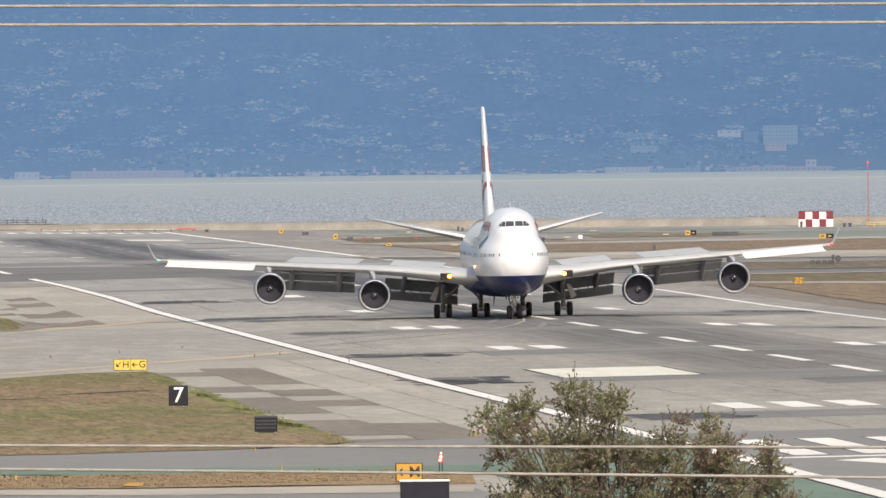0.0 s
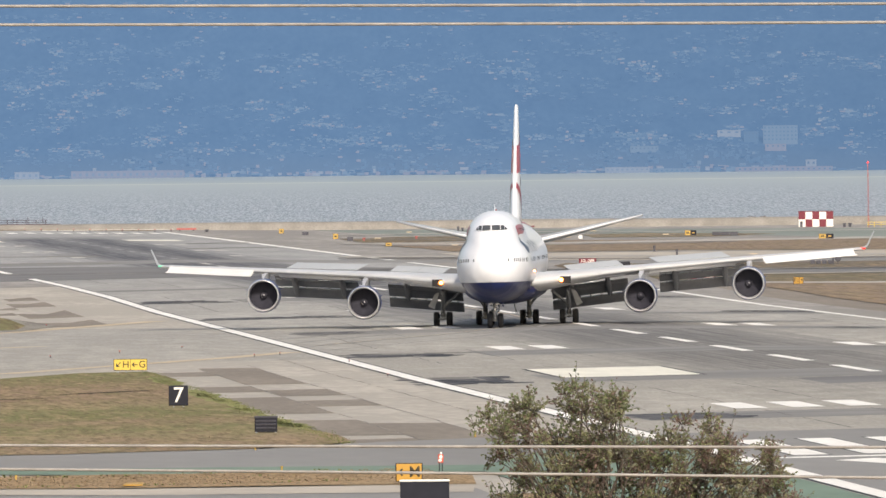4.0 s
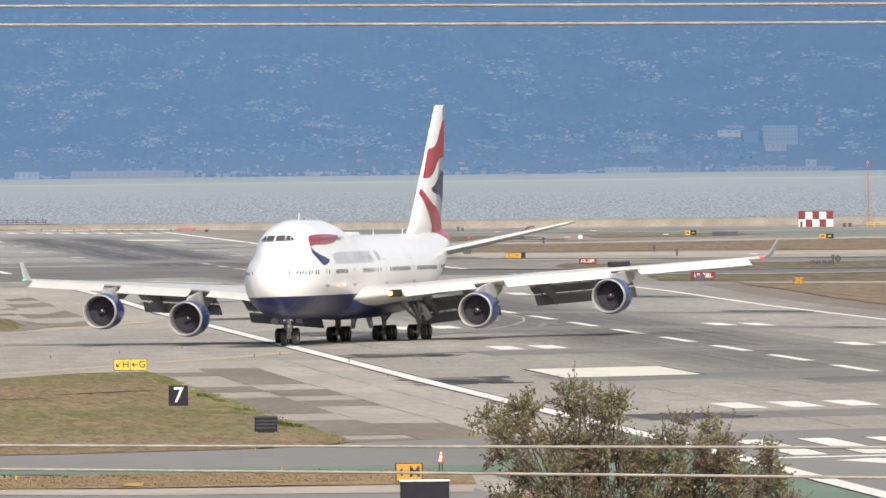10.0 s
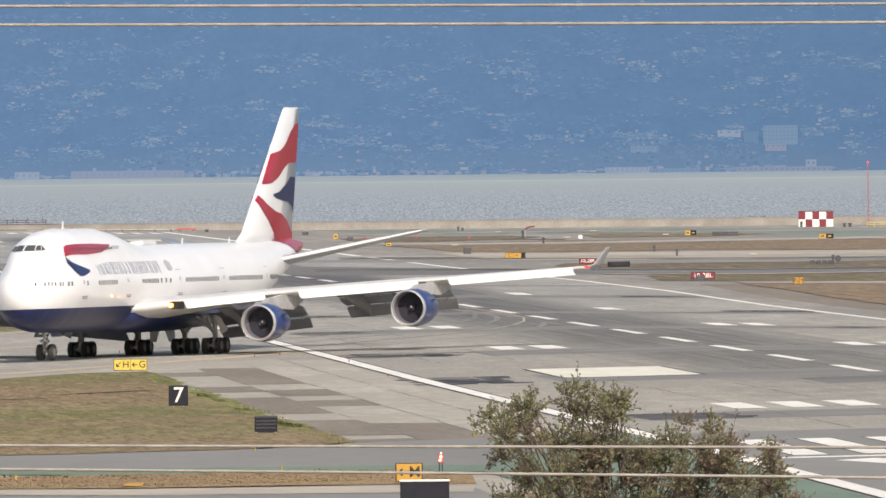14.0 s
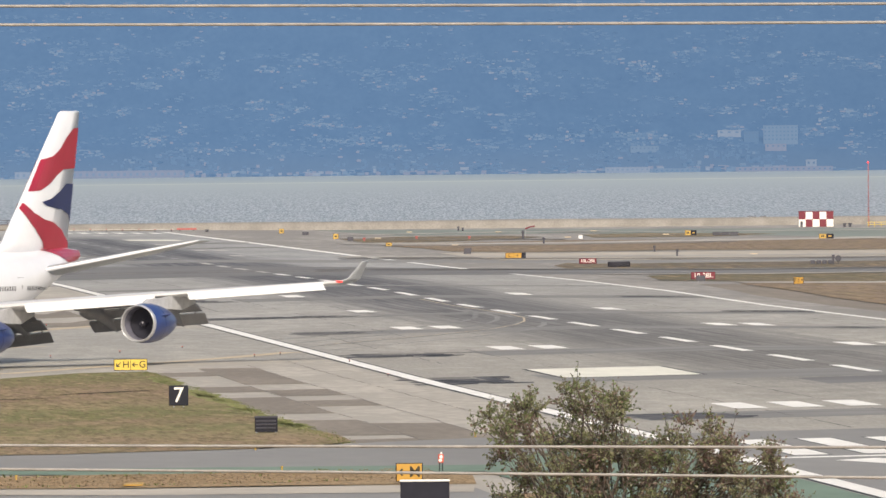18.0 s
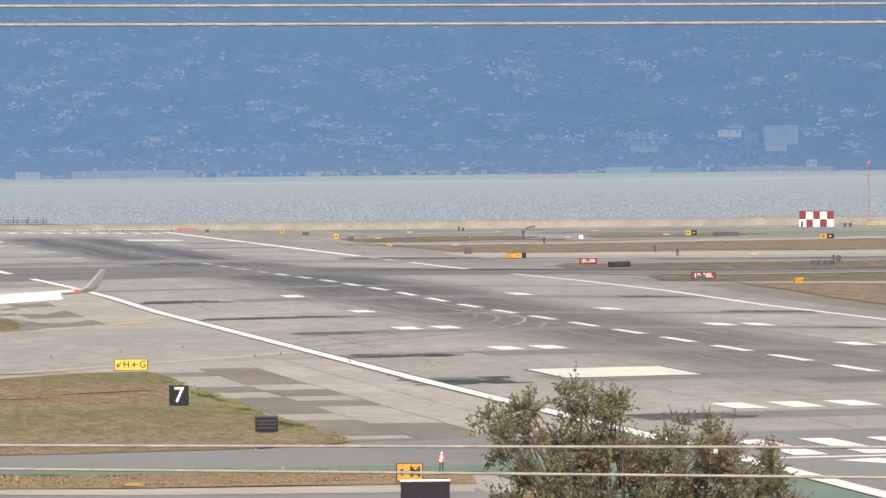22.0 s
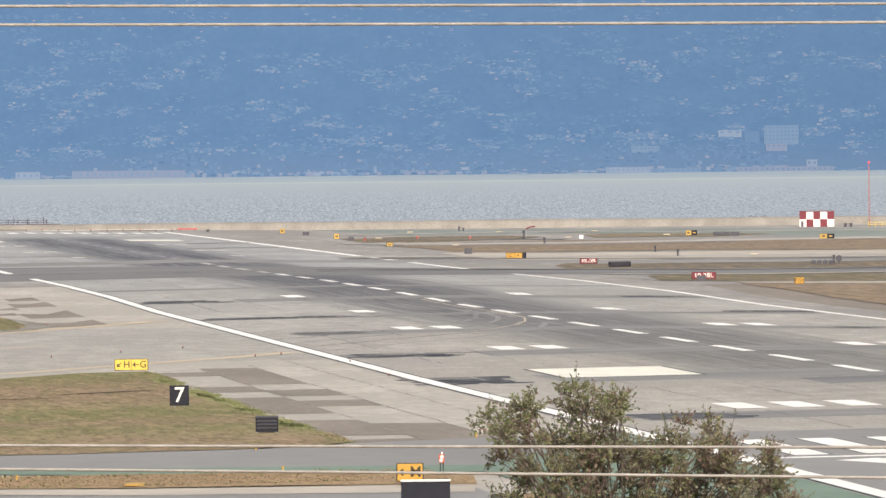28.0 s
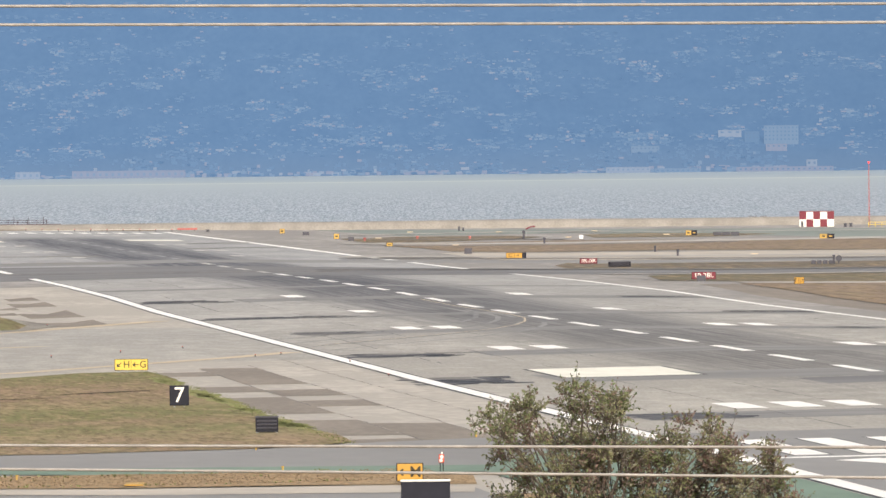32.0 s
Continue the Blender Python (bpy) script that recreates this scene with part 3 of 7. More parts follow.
# tar strips and sealed joints
TARS = [(884, -29.2, -19, 13), (720, -29.3, -12, 10), (583, -26.5, -19.5, 11), (427, -29.2, -19, 13), (287, -31.4, -22.5, 18), (118, -27.3, -19, 10),
        (888, 20.5, 29.5, 9), (735, 20.4, 29.8, 9), (583, 19.8, 23.0, 8)]
tr = random.Random(31)
for u, a, b, k in TARS:
    strip = new("tar_strip")
    strip.parent = runway
    ribs = 6
    for i in range(ribs):
        u0, u1 = u - k + 2 * k * i / ribs, u - k + 2 * k * (i + (.97 if i % 2 else .8)) / ribs
        v, end = a + tr.uniform(-.2, 1.4), b - tr.uniform(0, .28) * (b - a)
        while v < end - .5:
            w = min(tr.uniform(1.2, 6.5), end - v)
            d = tr.uniform(-.1, .1)
            q = sheet_mb([[(u0, v), (u0 + d, v + w / 2), (u0, v + w), (u1, v + w + tr.uniform(0, .4)), (u1 - d, v + w / 2), (u1, v + tr.uniform(-.3, .2))]], 0.014 + .0006 * (i % 2))
            ob = new("tar_rib", q.mesh("tar_rib", TAR if tr.random() < .8 else EDGED))
            ob.parent = strip
            v += w + tr.choice((.05, .1, .5, 1.1))
for u, a, b, k in ((118, -27, 29, 13), (287, -22, 29, 20), (427, -19, 29, 15), (583, -26, 29, 12), (720, -12, 29, 11), (884, -19, 29, 14), (205, 2, 12, 20), (1020, -29, 29, 10)):
    ob = new("worn_band", sheet_mb([[(u - k, a + 0.2), (u - k * 0.8, b), (u + k * 0.9, b), (u + k, a)]], 0.006).mesh("worn_band", WORN))
    ob.parent = runway
for u, v, du, dv in ((205, 6, 40, 4), (232, 14, 26, 5), (250, -3, 34, 4), (345, 13, 20, 6)):
    ob = new("rubber_patch", sheet_mb([[(u - du / 2, v - dv), (u - du / 3, v + dv), (u + du / 2, v + dv * 0.8), (u + du / 3, v - dv)]], 0.008).mesh("rubber_patch", ASPHD))
    ob.parent = runway
def wander(u, v, w, k=0.8):
    """A crack of w metres along the runway that wavers and changes its width."""
    n = max(3, int(w / 7))
    pts = [(u + w * i / n, v + rnd.uniform(-.1, .1), k * rnd.uniform(.03, .085)) for i in range(n + 1)]
    return [[(a, b - c), (d, e - f), (d, e + f), (a, b + c)] for (a, b, c), (d, e, f) in zip(pts, pts[1:]) if rnd.random() < .9]


rnd = random.Random(5)
for v in (-24.4, -18.3, -12.2, 12.2, 19.0, 24.4):
    u = 40.0
    while u < 1240:
        w = rnd.uniform(30, 120)
        if rnd.random() < 0.75 and not any(abs(u - k) < 5 for k in (118, 287)):
            d = rnd.uniform(-0.15, 0.15)
            ob = new("joint_seal", sheet_mb(wander(u, v + d, w), 0.009).mesh("joint_seal", CRACK))
            ob.parent = runway
        u += w + rnd.uniform(3, 50)
# swerving rubber lines and the curved lead-off line
def ribbon(pts, w):
    out = []
    for (a, b), (c, d) in zip(pts, pts[1:]):
        n = Vector((d - b, -(c - a))).normalized() * (w / 2)
        out.append([(a - n.x, b - n.y), (c - n.x, d - n.y), (c + n.x, d + n.y), (a + n.x, b + n.y)])
    return out


LEAD = [(860, -1.2), (790, -1.2), (735, -1.0), (700, -1.0), (668, -1.6), (640, -3.2), (615, -5.4), (590, -8.6), (567, -12.8), (540, -19), (500, -28)]
ob = new("lead_off_line", sheet_mb(ribbon(LEAD, 0.2), 0.018).mesh("lead_off_line", MARKY))
ob.parent = runway
for k in range(4):
    pts = [(u + 24 * k - 30, v - 0.7 * k) for u, v in LEAD[2:]] + [(470 + 20 * k, -44)]
    ob = new("tyre_trace", sheet_mb(ribbon(pts, 0.5), 0.007 + 0.001 * k).mesh("tyre_trace", TRACE))
    ob.parent = runway
sheet("taxi_line", ribbon([(372, -200), (375.5, -56.4), (406.6, -47.0), (436.9, -37.6), (462, -31.5)], 2.2) + ribbon([(640, -200), (642.8, -49.5), (665.5, -44.6), (698.5, -36.9), (716, -33.1)], 2.6) + ribbon([(533, -200), (533.4, -52.3), (539.4, -49.4)], 3.4), 0.02,
      MARKY, "faded yellow taxi line", "marking")
pl = new("pavement_patch", sheet_mb([[(958, -37.4), (848, -37.4), (706, -37.7), (716, -46.1), (823, -45), (915, -42.5)]], 0.008).mesh("pavement_patch", PATCHL))
pl.matrix_basis = RW
tagged(pl, "patched grey pavement beside the runway", "pavement", "", "structure")
# stepped brown seal patches along the shoulder, in two columns, with a sealed joint between them
COLUMNS = (((-45.8, -42.0), ((340, 362), (258, 286), (162, 233), (80, 136), (50, 68))),
           ((-42.0, -37.85), ((292, 379), (235, 265), (188, 214), (50, 119))))
for (v0, v1), runs in COLUMNS:
    for u0, u1 in runs:
        j = rnd.uniform(-1, 1)
        ob = new("seal_patch", sheet_mb([[(u0 + j, v0), (u1 + j, v0 + 0.05), (u1 - 2 - j, v1), (u0 - 2, v1)]], 0.012).mesh("seal_patch", PATCHD))
        ob.parent = pl
for u0, u1, v0, v1, lean in ((928, 962, -41.2, -37.8, 12), (868, 912, -42.2, -37.8, 12), (765, 828, -43.5, -38.0, 22), (683, 738, -44.0, -38.2, 18), (800, 822, -46.0, -43.6, 5), (846, 866, -45.2, -42.3, 5)):
    ob = new("seal_patch", sheet_mb([[(u0, v0), (u0 + lean * .3, v1), (u1 + lean * .4, v1), (u1 - lean, (v0 + v1) / 2), (u1 - lean * .6, v0)]], 0.012).mesh("seal_patch", PATCHD))
    ob.parent = pl
for v, u0, u1 in ((-42.0, 50, 372), (-37.85, 60, 392), (-34.2, 90, 420)):
    u = u0
    while u < u1:
        w = min(rnd.uniform(25, 60), u1 - u)
        d = rnd.uniform(-.12, .12)
        ob = new("joint_seal", sheet_mb(wander(u, v + d * .5, w, 0.45), 0.016).mesh("joint_seal", CRACK))
        ob.parent = pl
        u += w
RUTM = mat("rut_dark_soil", (0.045, 0.036, 0.028), 0.95, vary=0.4, scale=0.5, spec=0.1)
ob = new("rut", sheet_mb([[(261.8, -55.4), (263.8, -55.4), (269.5, -52), (266, -52)], [(266, -52), (269.5, -52), (273.8, -48.9), (272.4, -48.9)], [(244, -60), (246.5, -60), (248, -56.5), (247, -56.5)]], 0.075).mesh("rut", RUTM))
ob.matrix_basis = RW
tagged(ob, "narrow dark rut across the mown grass", "rut", "", "structure")
# lush green patches where the mown grass meets the pavement and here and there inside it
blobs = []
for k in range(34):
    if k < 34:
        u, v = rnd.uniform(56, 362), -46.4 - abs(rnd.gauss(0, .25))
        du, dv = rnd.uniform(5, 13), rnd.uniform(.35, 1.0)
    else:
        u, v = rnd.choice((rnd.gauss(165, 12), rnd.gauss(325, 9), rnd.gauss(100, 8))), rnd.uniform(-64, -48)
        du, dv = rnd.uniform(3, 7), rnd.uniform(.8, 2.6)
    if u - du > 50 and u + du < 345:
        blobs.append([(u + du * math.sin(t) * rnd.uniform(.6, 1.2), v + dv * math.cos(t) * rnd.uniform(.6, 1.2)) for t in (i * math.pi / 6 for i in range(12))])
sheet("grass_edge", blobs, 0.068, GRASSE, "lush green grass patches along the pavement edge", "grass")
# asphalt wedge at the far edge of the runway
sheet("shoulder_wedge", [[(1056, 44.8), (1050, 40), (900, 36), (640, 36.5), (640, 44), (808, 42), (880, 42), (954, 43.4)]], 0.01, PATCHD,
      "dark worn asphalt shoulder", "pavement")
sheet("far_pavement_strip", [rect(1560, 1735, 46, 900), rect(2040, 2058, 52, 900)], 0.03, CONC, "pale concrete strips far off", "pavement")

# thin dark edges, weathered and shaded, and pale dusty strips across the far pavements
def strips(name, runs, material, lift, label):
    polys = []
    for pts, w in runs:
        for (u0, v0), (u1, v1) in zip(pts, pts[1:]):
            polys.append([(u0 - w / 2, v0), (u0 + w / 2, v0), (u1 + w / 2, v1), (u1 - w / 2, v1)])
    sheet(name, polys, lift, material, label, "pavement")


strips("pale_strip", [([(2008, 43.7), (2006, 82), (2028, 103), (2071, 142), (2080, 400)], 50), ([(1625, 25.9), (1646, 60.7), (1628, 107), (1628, 400)], 37),
                      ([(1236, 40.4), (1267, 78.6), (1270, 400)], 14), ([(1074, 46.6), (1082, 64), (1082, 400)], 21), ([(2337, 58.9), (2391, 90), (2404, 115)], 24),
                      ([(2358, 103), (2332, 163)], 21)], CONCP, 0.07, "pale dusty concrete strips across the far field")
# third run: shade along the grass's upper edge, put into the dark colour
strips("dark_edge", [([(1573, 23.5), (1595, 57.6), (1571, 84.8), (1566, 102), (1566, 400)], 17), ([(1318, 8.8), (1352, 50.5), (1350, 85), (1350, 400)], 17),
                     ([(1942, 48), (1961, 79.5), (1984, 110)], 24), ([(2199, 52.5), (2120, 89)], 20)], EDGED, 0.08, "dark weathered pavement edges and one shaded grass edge in the far field")
strips("sealed_crack", [([(1344, -31.4), (1293, -11), (1287, 10.3)], 12), ([(2003, 17.4), (2047, 29.8)], 18), ([(1841, 11.4), (1902, 28.8)], 16), ([(1697, -22.3), (1667, -7.8)], 14),
                        ([(1186, 37.3), (1097, 39.6)], 12), ([(1548, -26.2), (1511, -11.2)], 13)], EDGED, 0.03, "dark sealed cracks across the far runway")

# ---------------------------------------------------------------- dike, water, far shore
mb = Mb()
prof = [(3398, -1.2), (3399.5, 0.2), (3400.5, 0.65), (3403, 0.72), (3406, 0.2), (3412, -1.9)]
xs = list(range(-1200, 1201, 12))
rings = []
for x in xs:
    k = noise.noise(Vector((x * 0.03, 0, 0))) * 0.12
    rings.append([(x, y - 0.02 * x, z + (k if z > 0 else 0)) for y, z in prof])
mb.loft(rings, cap=False, closed=False)
tagged(part("dike", mb, DIKE, smooth=False), "long low tan stone dike along the bay", "dike", "", "structure")

for x0, ln, lean in ((63.5, 2.4, .12), (65.6, 1.5, .02), (61.6, .9, -.7), (15.6, 1.3, -1.0)):
    z0 = 0.78 + noise.noise(Vector((x0 * 0.03, 0, 0))) * 0.12 - (.5 if lean < -.5 else 0)
    e = tagged(new("drift_pipe"), "dark weathered pipe lying on the stone dike", "pipe", "drift on the dike")
    e.matrix_basis = pose(x0, 3401.2 - 0.02 * x0, z0)
    q = Mb()
    q.tube((-ln / 2, 0, lean * ln / 2), (ln / 2, 0, -lean * ln / 2), .06, .04, n=7).tube((ln * .1, 0, 0), (ln * .3, 0, .25), .035, n=6)
    ob = new("pipe", q.mesh("pipe", BARK))
    ob.parent = e

WATER = mat("bay_water", (0.30, 0.355, 0.36), 0.45, vary=0.12, scale=0.02, spec=0.3)
nt = WATER.node_tree
tcw = nt.nodes.new("ShaderNodeTexCoord")
mpw = nt.nodes.new("ShaderNodeMapping")
mpw.inputs["Scale"].default_value = (1.9, 0.05, 1)
wv = nt.nodes.new("ShaderNodeTexNoise")
wv.inputs["Scale"].default_value, wv.inputs["Detail"].default_value = 1.0, 6
wv.inputs["Roughness"].default_value = 0.65
nt.links.new(tcw.outputs["Object"], mpw.inputs["Vector"])
nt.links.new(mpw.outputs[0], wv.inputs["Vector"])
bpw = nt.nodes.new("ShaderNodeBump")
bpw.inputs["Strength"].default_value, bpw.inputs["Distance"].default_value = 0.3, 0.4
nt.links.new(wv.outputs["Fac"], bpw.inputs["Height"])
nt.links.new(bpw.outputs[0], nt.nodes["Principled BSDF"].inputs["Normal"])
wr = nt.nodes.new("ShaderNodeValToRGB")
wr.color_ramp.elements[0].position, wr.color_ramp.elements[1].position = 0.41, 0.61
wr.color_ramp.elements[0].color, wr.color_ramp.elements[1].color = (0.165, 0.205, 0.235, 1), (0.455, 0.475, 0.51, 1)
nt.links.new(wv.outputs["Fac"], wr.inputs["Fac"])
sxw = nt.nodes.new("ShaderNodeSeparateXYZ")
nt.links.new(tcw.outputs["Object"], sxw.inputs[0])
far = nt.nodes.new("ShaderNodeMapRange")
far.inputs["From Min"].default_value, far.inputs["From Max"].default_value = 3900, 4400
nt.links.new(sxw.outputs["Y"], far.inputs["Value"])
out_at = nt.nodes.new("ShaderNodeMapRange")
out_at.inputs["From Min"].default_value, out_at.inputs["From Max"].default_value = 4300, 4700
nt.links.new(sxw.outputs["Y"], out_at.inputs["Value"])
# greenish water, a pale line, then haze painted as bluish tones under the far shore
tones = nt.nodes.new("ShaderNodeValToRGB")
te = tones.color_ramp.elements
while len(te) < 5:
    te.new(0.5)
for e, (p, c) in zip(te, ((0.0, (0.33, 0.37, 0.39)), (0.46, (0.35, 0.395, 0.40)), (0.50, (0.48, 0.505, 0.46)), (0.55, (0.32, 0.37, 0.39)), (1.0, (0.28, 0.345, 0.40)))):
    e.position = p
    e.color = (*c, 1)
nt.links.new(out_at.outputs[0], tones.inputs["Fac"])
hazed = nt.nodes.new("ShaderNodeMixRGB")
nt.links.new(tones.outputs[0], hazed.inputs[2])
nt.links.new(far.outputs[0], hazed.inputs[0])
nt.links.new(wr.outputs[0], hazed.inputs[1])
nt.links.new(hazed.outputs[0], nt.nodes["Principled BSDF"].inputs["Base Color"])
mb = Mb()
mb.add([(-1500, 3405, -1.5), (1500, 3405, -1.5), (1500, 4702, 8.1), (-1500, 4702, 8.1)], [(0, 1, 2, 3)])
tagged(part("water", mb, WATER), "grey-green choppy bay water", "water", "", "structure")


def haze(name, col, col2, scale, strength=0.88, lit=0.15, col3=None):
    """Distance seen through blue air: the haze is painted in as emission; col3 paints the thicker haze low over the
    shore.
    """
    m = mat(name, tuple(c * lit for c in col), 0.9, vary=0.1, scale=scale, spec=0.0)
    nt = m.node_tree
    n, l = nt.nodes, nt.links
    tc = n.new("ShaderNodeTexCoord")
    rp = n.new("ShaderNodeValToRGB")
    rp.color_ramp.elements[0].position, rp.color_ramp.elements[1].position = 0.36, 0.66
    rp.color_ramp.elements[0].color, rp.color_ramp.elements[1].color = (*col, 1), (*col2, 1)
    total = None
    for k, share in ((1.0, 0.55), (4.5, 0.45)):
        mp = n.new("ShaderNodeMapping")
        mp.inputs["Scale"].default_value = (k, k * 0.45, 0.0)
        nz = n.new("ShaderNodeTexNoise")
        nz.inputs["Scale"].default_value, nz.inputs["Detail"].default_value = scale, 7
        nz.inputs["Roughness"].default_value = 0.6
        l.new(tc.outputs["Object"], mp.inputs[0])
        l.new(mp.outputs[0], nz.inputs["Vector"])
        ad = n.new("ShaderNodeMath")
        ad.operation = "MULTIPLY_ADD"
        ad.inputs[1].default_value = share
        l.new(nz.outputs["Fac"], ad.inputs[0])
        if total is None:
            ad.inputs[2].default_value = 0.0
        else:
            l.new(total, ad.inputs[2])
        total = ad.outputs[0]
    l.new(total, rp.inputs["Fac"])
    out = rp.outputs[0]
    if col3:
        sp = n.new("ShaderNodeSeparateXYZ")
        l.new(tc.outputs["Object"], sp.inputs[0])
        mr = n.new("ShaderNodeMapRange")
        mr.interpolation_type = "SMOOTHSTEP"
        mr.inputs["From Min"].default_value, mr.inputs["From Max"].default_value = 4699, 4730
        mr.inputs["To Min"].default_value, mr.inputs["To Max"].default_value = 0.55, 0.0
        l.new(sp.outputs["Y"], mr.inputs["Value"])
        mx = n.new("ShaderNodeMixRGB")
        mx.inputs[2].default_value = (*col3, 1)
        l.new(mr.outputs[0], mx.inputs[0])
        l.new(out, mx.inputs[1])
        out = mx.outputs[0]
    # the painted haze is dimmed a little towards the east
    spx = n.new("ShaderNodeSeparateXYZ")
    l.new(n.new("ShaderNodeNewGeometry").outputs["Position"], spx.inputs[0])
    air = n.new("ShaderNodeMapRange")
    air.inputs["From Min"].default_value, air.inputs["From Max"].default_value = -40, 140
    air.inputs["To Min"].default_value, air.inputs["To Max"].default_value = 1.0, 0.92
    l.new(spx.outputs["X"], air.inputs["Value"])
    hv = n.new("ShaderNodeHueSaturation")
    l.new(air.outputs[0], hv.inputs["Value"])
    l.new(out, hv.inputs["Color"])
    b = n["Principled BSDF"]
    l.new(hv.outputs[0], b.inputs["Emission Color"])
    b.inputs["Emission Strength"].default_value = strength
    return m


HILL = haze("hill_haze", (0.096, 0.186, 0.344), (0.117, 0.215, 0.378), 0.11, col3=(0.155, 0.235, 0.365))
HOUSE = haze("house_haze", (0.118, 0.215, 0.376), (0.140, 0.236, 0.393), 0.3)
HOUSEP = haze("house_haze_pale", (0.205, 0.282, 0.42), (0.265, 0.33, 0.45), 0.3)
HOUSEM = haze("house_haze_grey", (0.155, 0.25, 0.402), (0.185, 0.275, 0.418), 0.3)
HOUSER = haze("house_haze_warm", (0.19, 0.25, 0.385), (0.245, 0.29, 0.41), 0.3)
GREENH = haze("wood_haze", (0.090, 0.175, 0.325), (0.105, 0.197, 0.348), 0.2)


def hill_z(x, y):
    return 8.0 + (y - 4700) * 0.36 + 1.2 * noise.noise(Vector((x * 0.02, y * 0.02, 3)))


mb = Mb()
nx, ny = 120, 14
mb.add([(-600 + 10 * i, 4700 + 18 * j, hill_z(-600 + 10 * i, 4700 + 18 * j) if j else 7.6) for j in range(ny) for i in range(nx + 1)],
       [(j * (nx + 1) + i, j * (nx + 1) + i + 1, (j + 1) * (nx + 1) + i + 1, (j + 1) * (nx + 1) + i) for j in range(ny - 1) for i in range(nx)])
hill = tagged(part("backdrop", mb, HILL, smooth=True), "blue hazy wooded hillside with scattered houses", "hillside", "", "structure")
rnd = random.Random(11)
houses = [Mb(), Mb(), Mb(), Mb(), Mb()]


def small_house(k, x, y, w, d, hgt):
    """A box with a pitched roof; for trees a low pointed clump."""
    z = hill_z(x, y)
    m = Mb() if k == 1 else houses[k]
    if k == 3:
        m.add([(x + w * 0.6 * math.cos(t), y - 0.3, z - 0.3 + hgt * (0.8 + math.sin(t) * rnd.uniform(0.6, 1.1))) for t in (i * math.pi / 4 for i in range(8))], [tuple(range(8))])
        return
    m.add([(x - w / 2, y, z - 1), (x + w / 2, y, z - 1), (x + w / 2, y, z + hgt), (x - w / 2, y, z + hgt), (x - w / 2, y + d, z + hgt * 1.35),
           (x + w / 2, y + d, z + hgt * 1.35), (x - w / 2, y + d, z - 1), (x + w / 2, y + d, z - 1)],
          [(0, 1, 2, 3), (3, 2, 5, 4), (1, 7, 5, 2), (0, 3, 4, 6)])
    if k == 1:
        part("house", m, HOUSEP, hill)


# bright groups of houses: (metres across, metres up the slope from the shore, spread)
WEST = [(-120, 108, 3), (-111, 100, 2), (-123, 76, 3), (-119, 70, 4), (-112, 79, 4), (-102, 65, 4), (-72.6, 92, 2.6), (-77, 83, 2.6), (-84.7, 77, 4), (-63, 97, .8), (-50.6, 86, 3), (-53.6, 55, 3),
        (-47, 48, 2.5), (-74.5, 37, 1.5), (-82, 27, 5), (-69.5, 22, 4), (-61, 21.5, 2.4), (-47, 19, 3), (-119, 22, 2.5), (-108, 24.7, 4), (-100, 19.9, 4), (-122, 60, 3), (-107, 52, 3), (-91.6, 50, 2), (-78.7, 52, 2)]
MIDDLE = [(-38, 96, 3), (-7.4, 77, 2), (-1.8, 65, 2), (8, 51, 3), (20, 83, 4), (26, 80, 2), (13.7, 83, 1.5), (26, 64, 2), (28.7, 29.5, 4), (11, 24, 4), (-.3, 20, 3), (-13, 22, 4), (-36, 39, 5), (-40.7, 55, 4),
          (-31, 41, 4), (-23, 27.5, 5), (-30, 24, 4), (-2, 40, 2), (17.5, 42, 3), (38, 28, 3)]
EAST = [(49.6, 88, 2.5), (57, 88.6, 2.5), (61, 77, 2.5), (68.5, 94, 3), (74, 96, 3), (84, 93, 3), (95.7, 93, 2), (82.7, 70, 3), (90, 71.5, 2), (100.6, 74, 3), (116, 90, 3), (124, 84, 3), (82, 49, 2.5), (98, 48.6, 2),
        (108, 46, 3), (116, 43.5, 3), (122.5, 43, 3), (106, 30, 4), (117, 23, 3), (118.5, 16.6, 4), (110, 37, 3), (57, 26, 6), (74.5, 26, 3), (83.5, 35.5, 2.5)]
for cx, cd, spread in WEST + MIDDLE + EAST:
    bright = rnd.random()
    for row in range(rnd.randint(2, 4)):
        ry = 4700 + cd + rnd.gauss(0, 2.4)
        for i in range(int(spread * rnd.uniform(1.6, 3.6)) + 2):
            k = rnd.choices((0, 1, 2, 4), (5, 1.0 if bright > .5 else .2, 1.2, 3))[0]
            small_house(k, cx + rnd.gauss(0, spread * .55), ry + rnd.gauss(0, .9), rnd.uniform(.45, 1.3) * (2.0 if rnd.random() < .12 else 1), .5, rnd.uniform(.15, .45))
# fainter streets between them, thicker towards the shore, with trees
for c in range(430):
    cx, cy = rnd.uniform(-145, 145), 4703 + 158 * rnd.random() ** 1.3
    spread = rnd.uniform(1.0, 5.0)
    for i in range(rnd.randint(4, 18)):
        x, y = cx + rnd.gauss(0, spread), cy + rnd.gauss(0, 2.2)
        if y > 4702:
            small_house(rnd.choices((0, 2, 3, 4), (7, .4, 1.3, .5))[0], x, y, rnd.uniform(.5, 1.6), .5, rnd.uniform(.15, .4))
for i in range(330):
    small_house(rnd.choice((0, 0, 4, 4, 2, 2, 3, 1)), rnd.uniform(-135, 135), 4701 + abs(rnd.gauss(0, 1.6)), rnd.uniform(.5, 2.4), .6, rnd.uniform(.12, .4))
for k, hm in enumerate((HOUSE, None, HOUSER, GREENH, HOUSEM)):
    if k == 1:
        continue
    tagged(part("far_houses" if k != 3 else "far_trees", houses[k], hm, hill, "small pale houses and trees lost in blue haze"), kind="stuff")


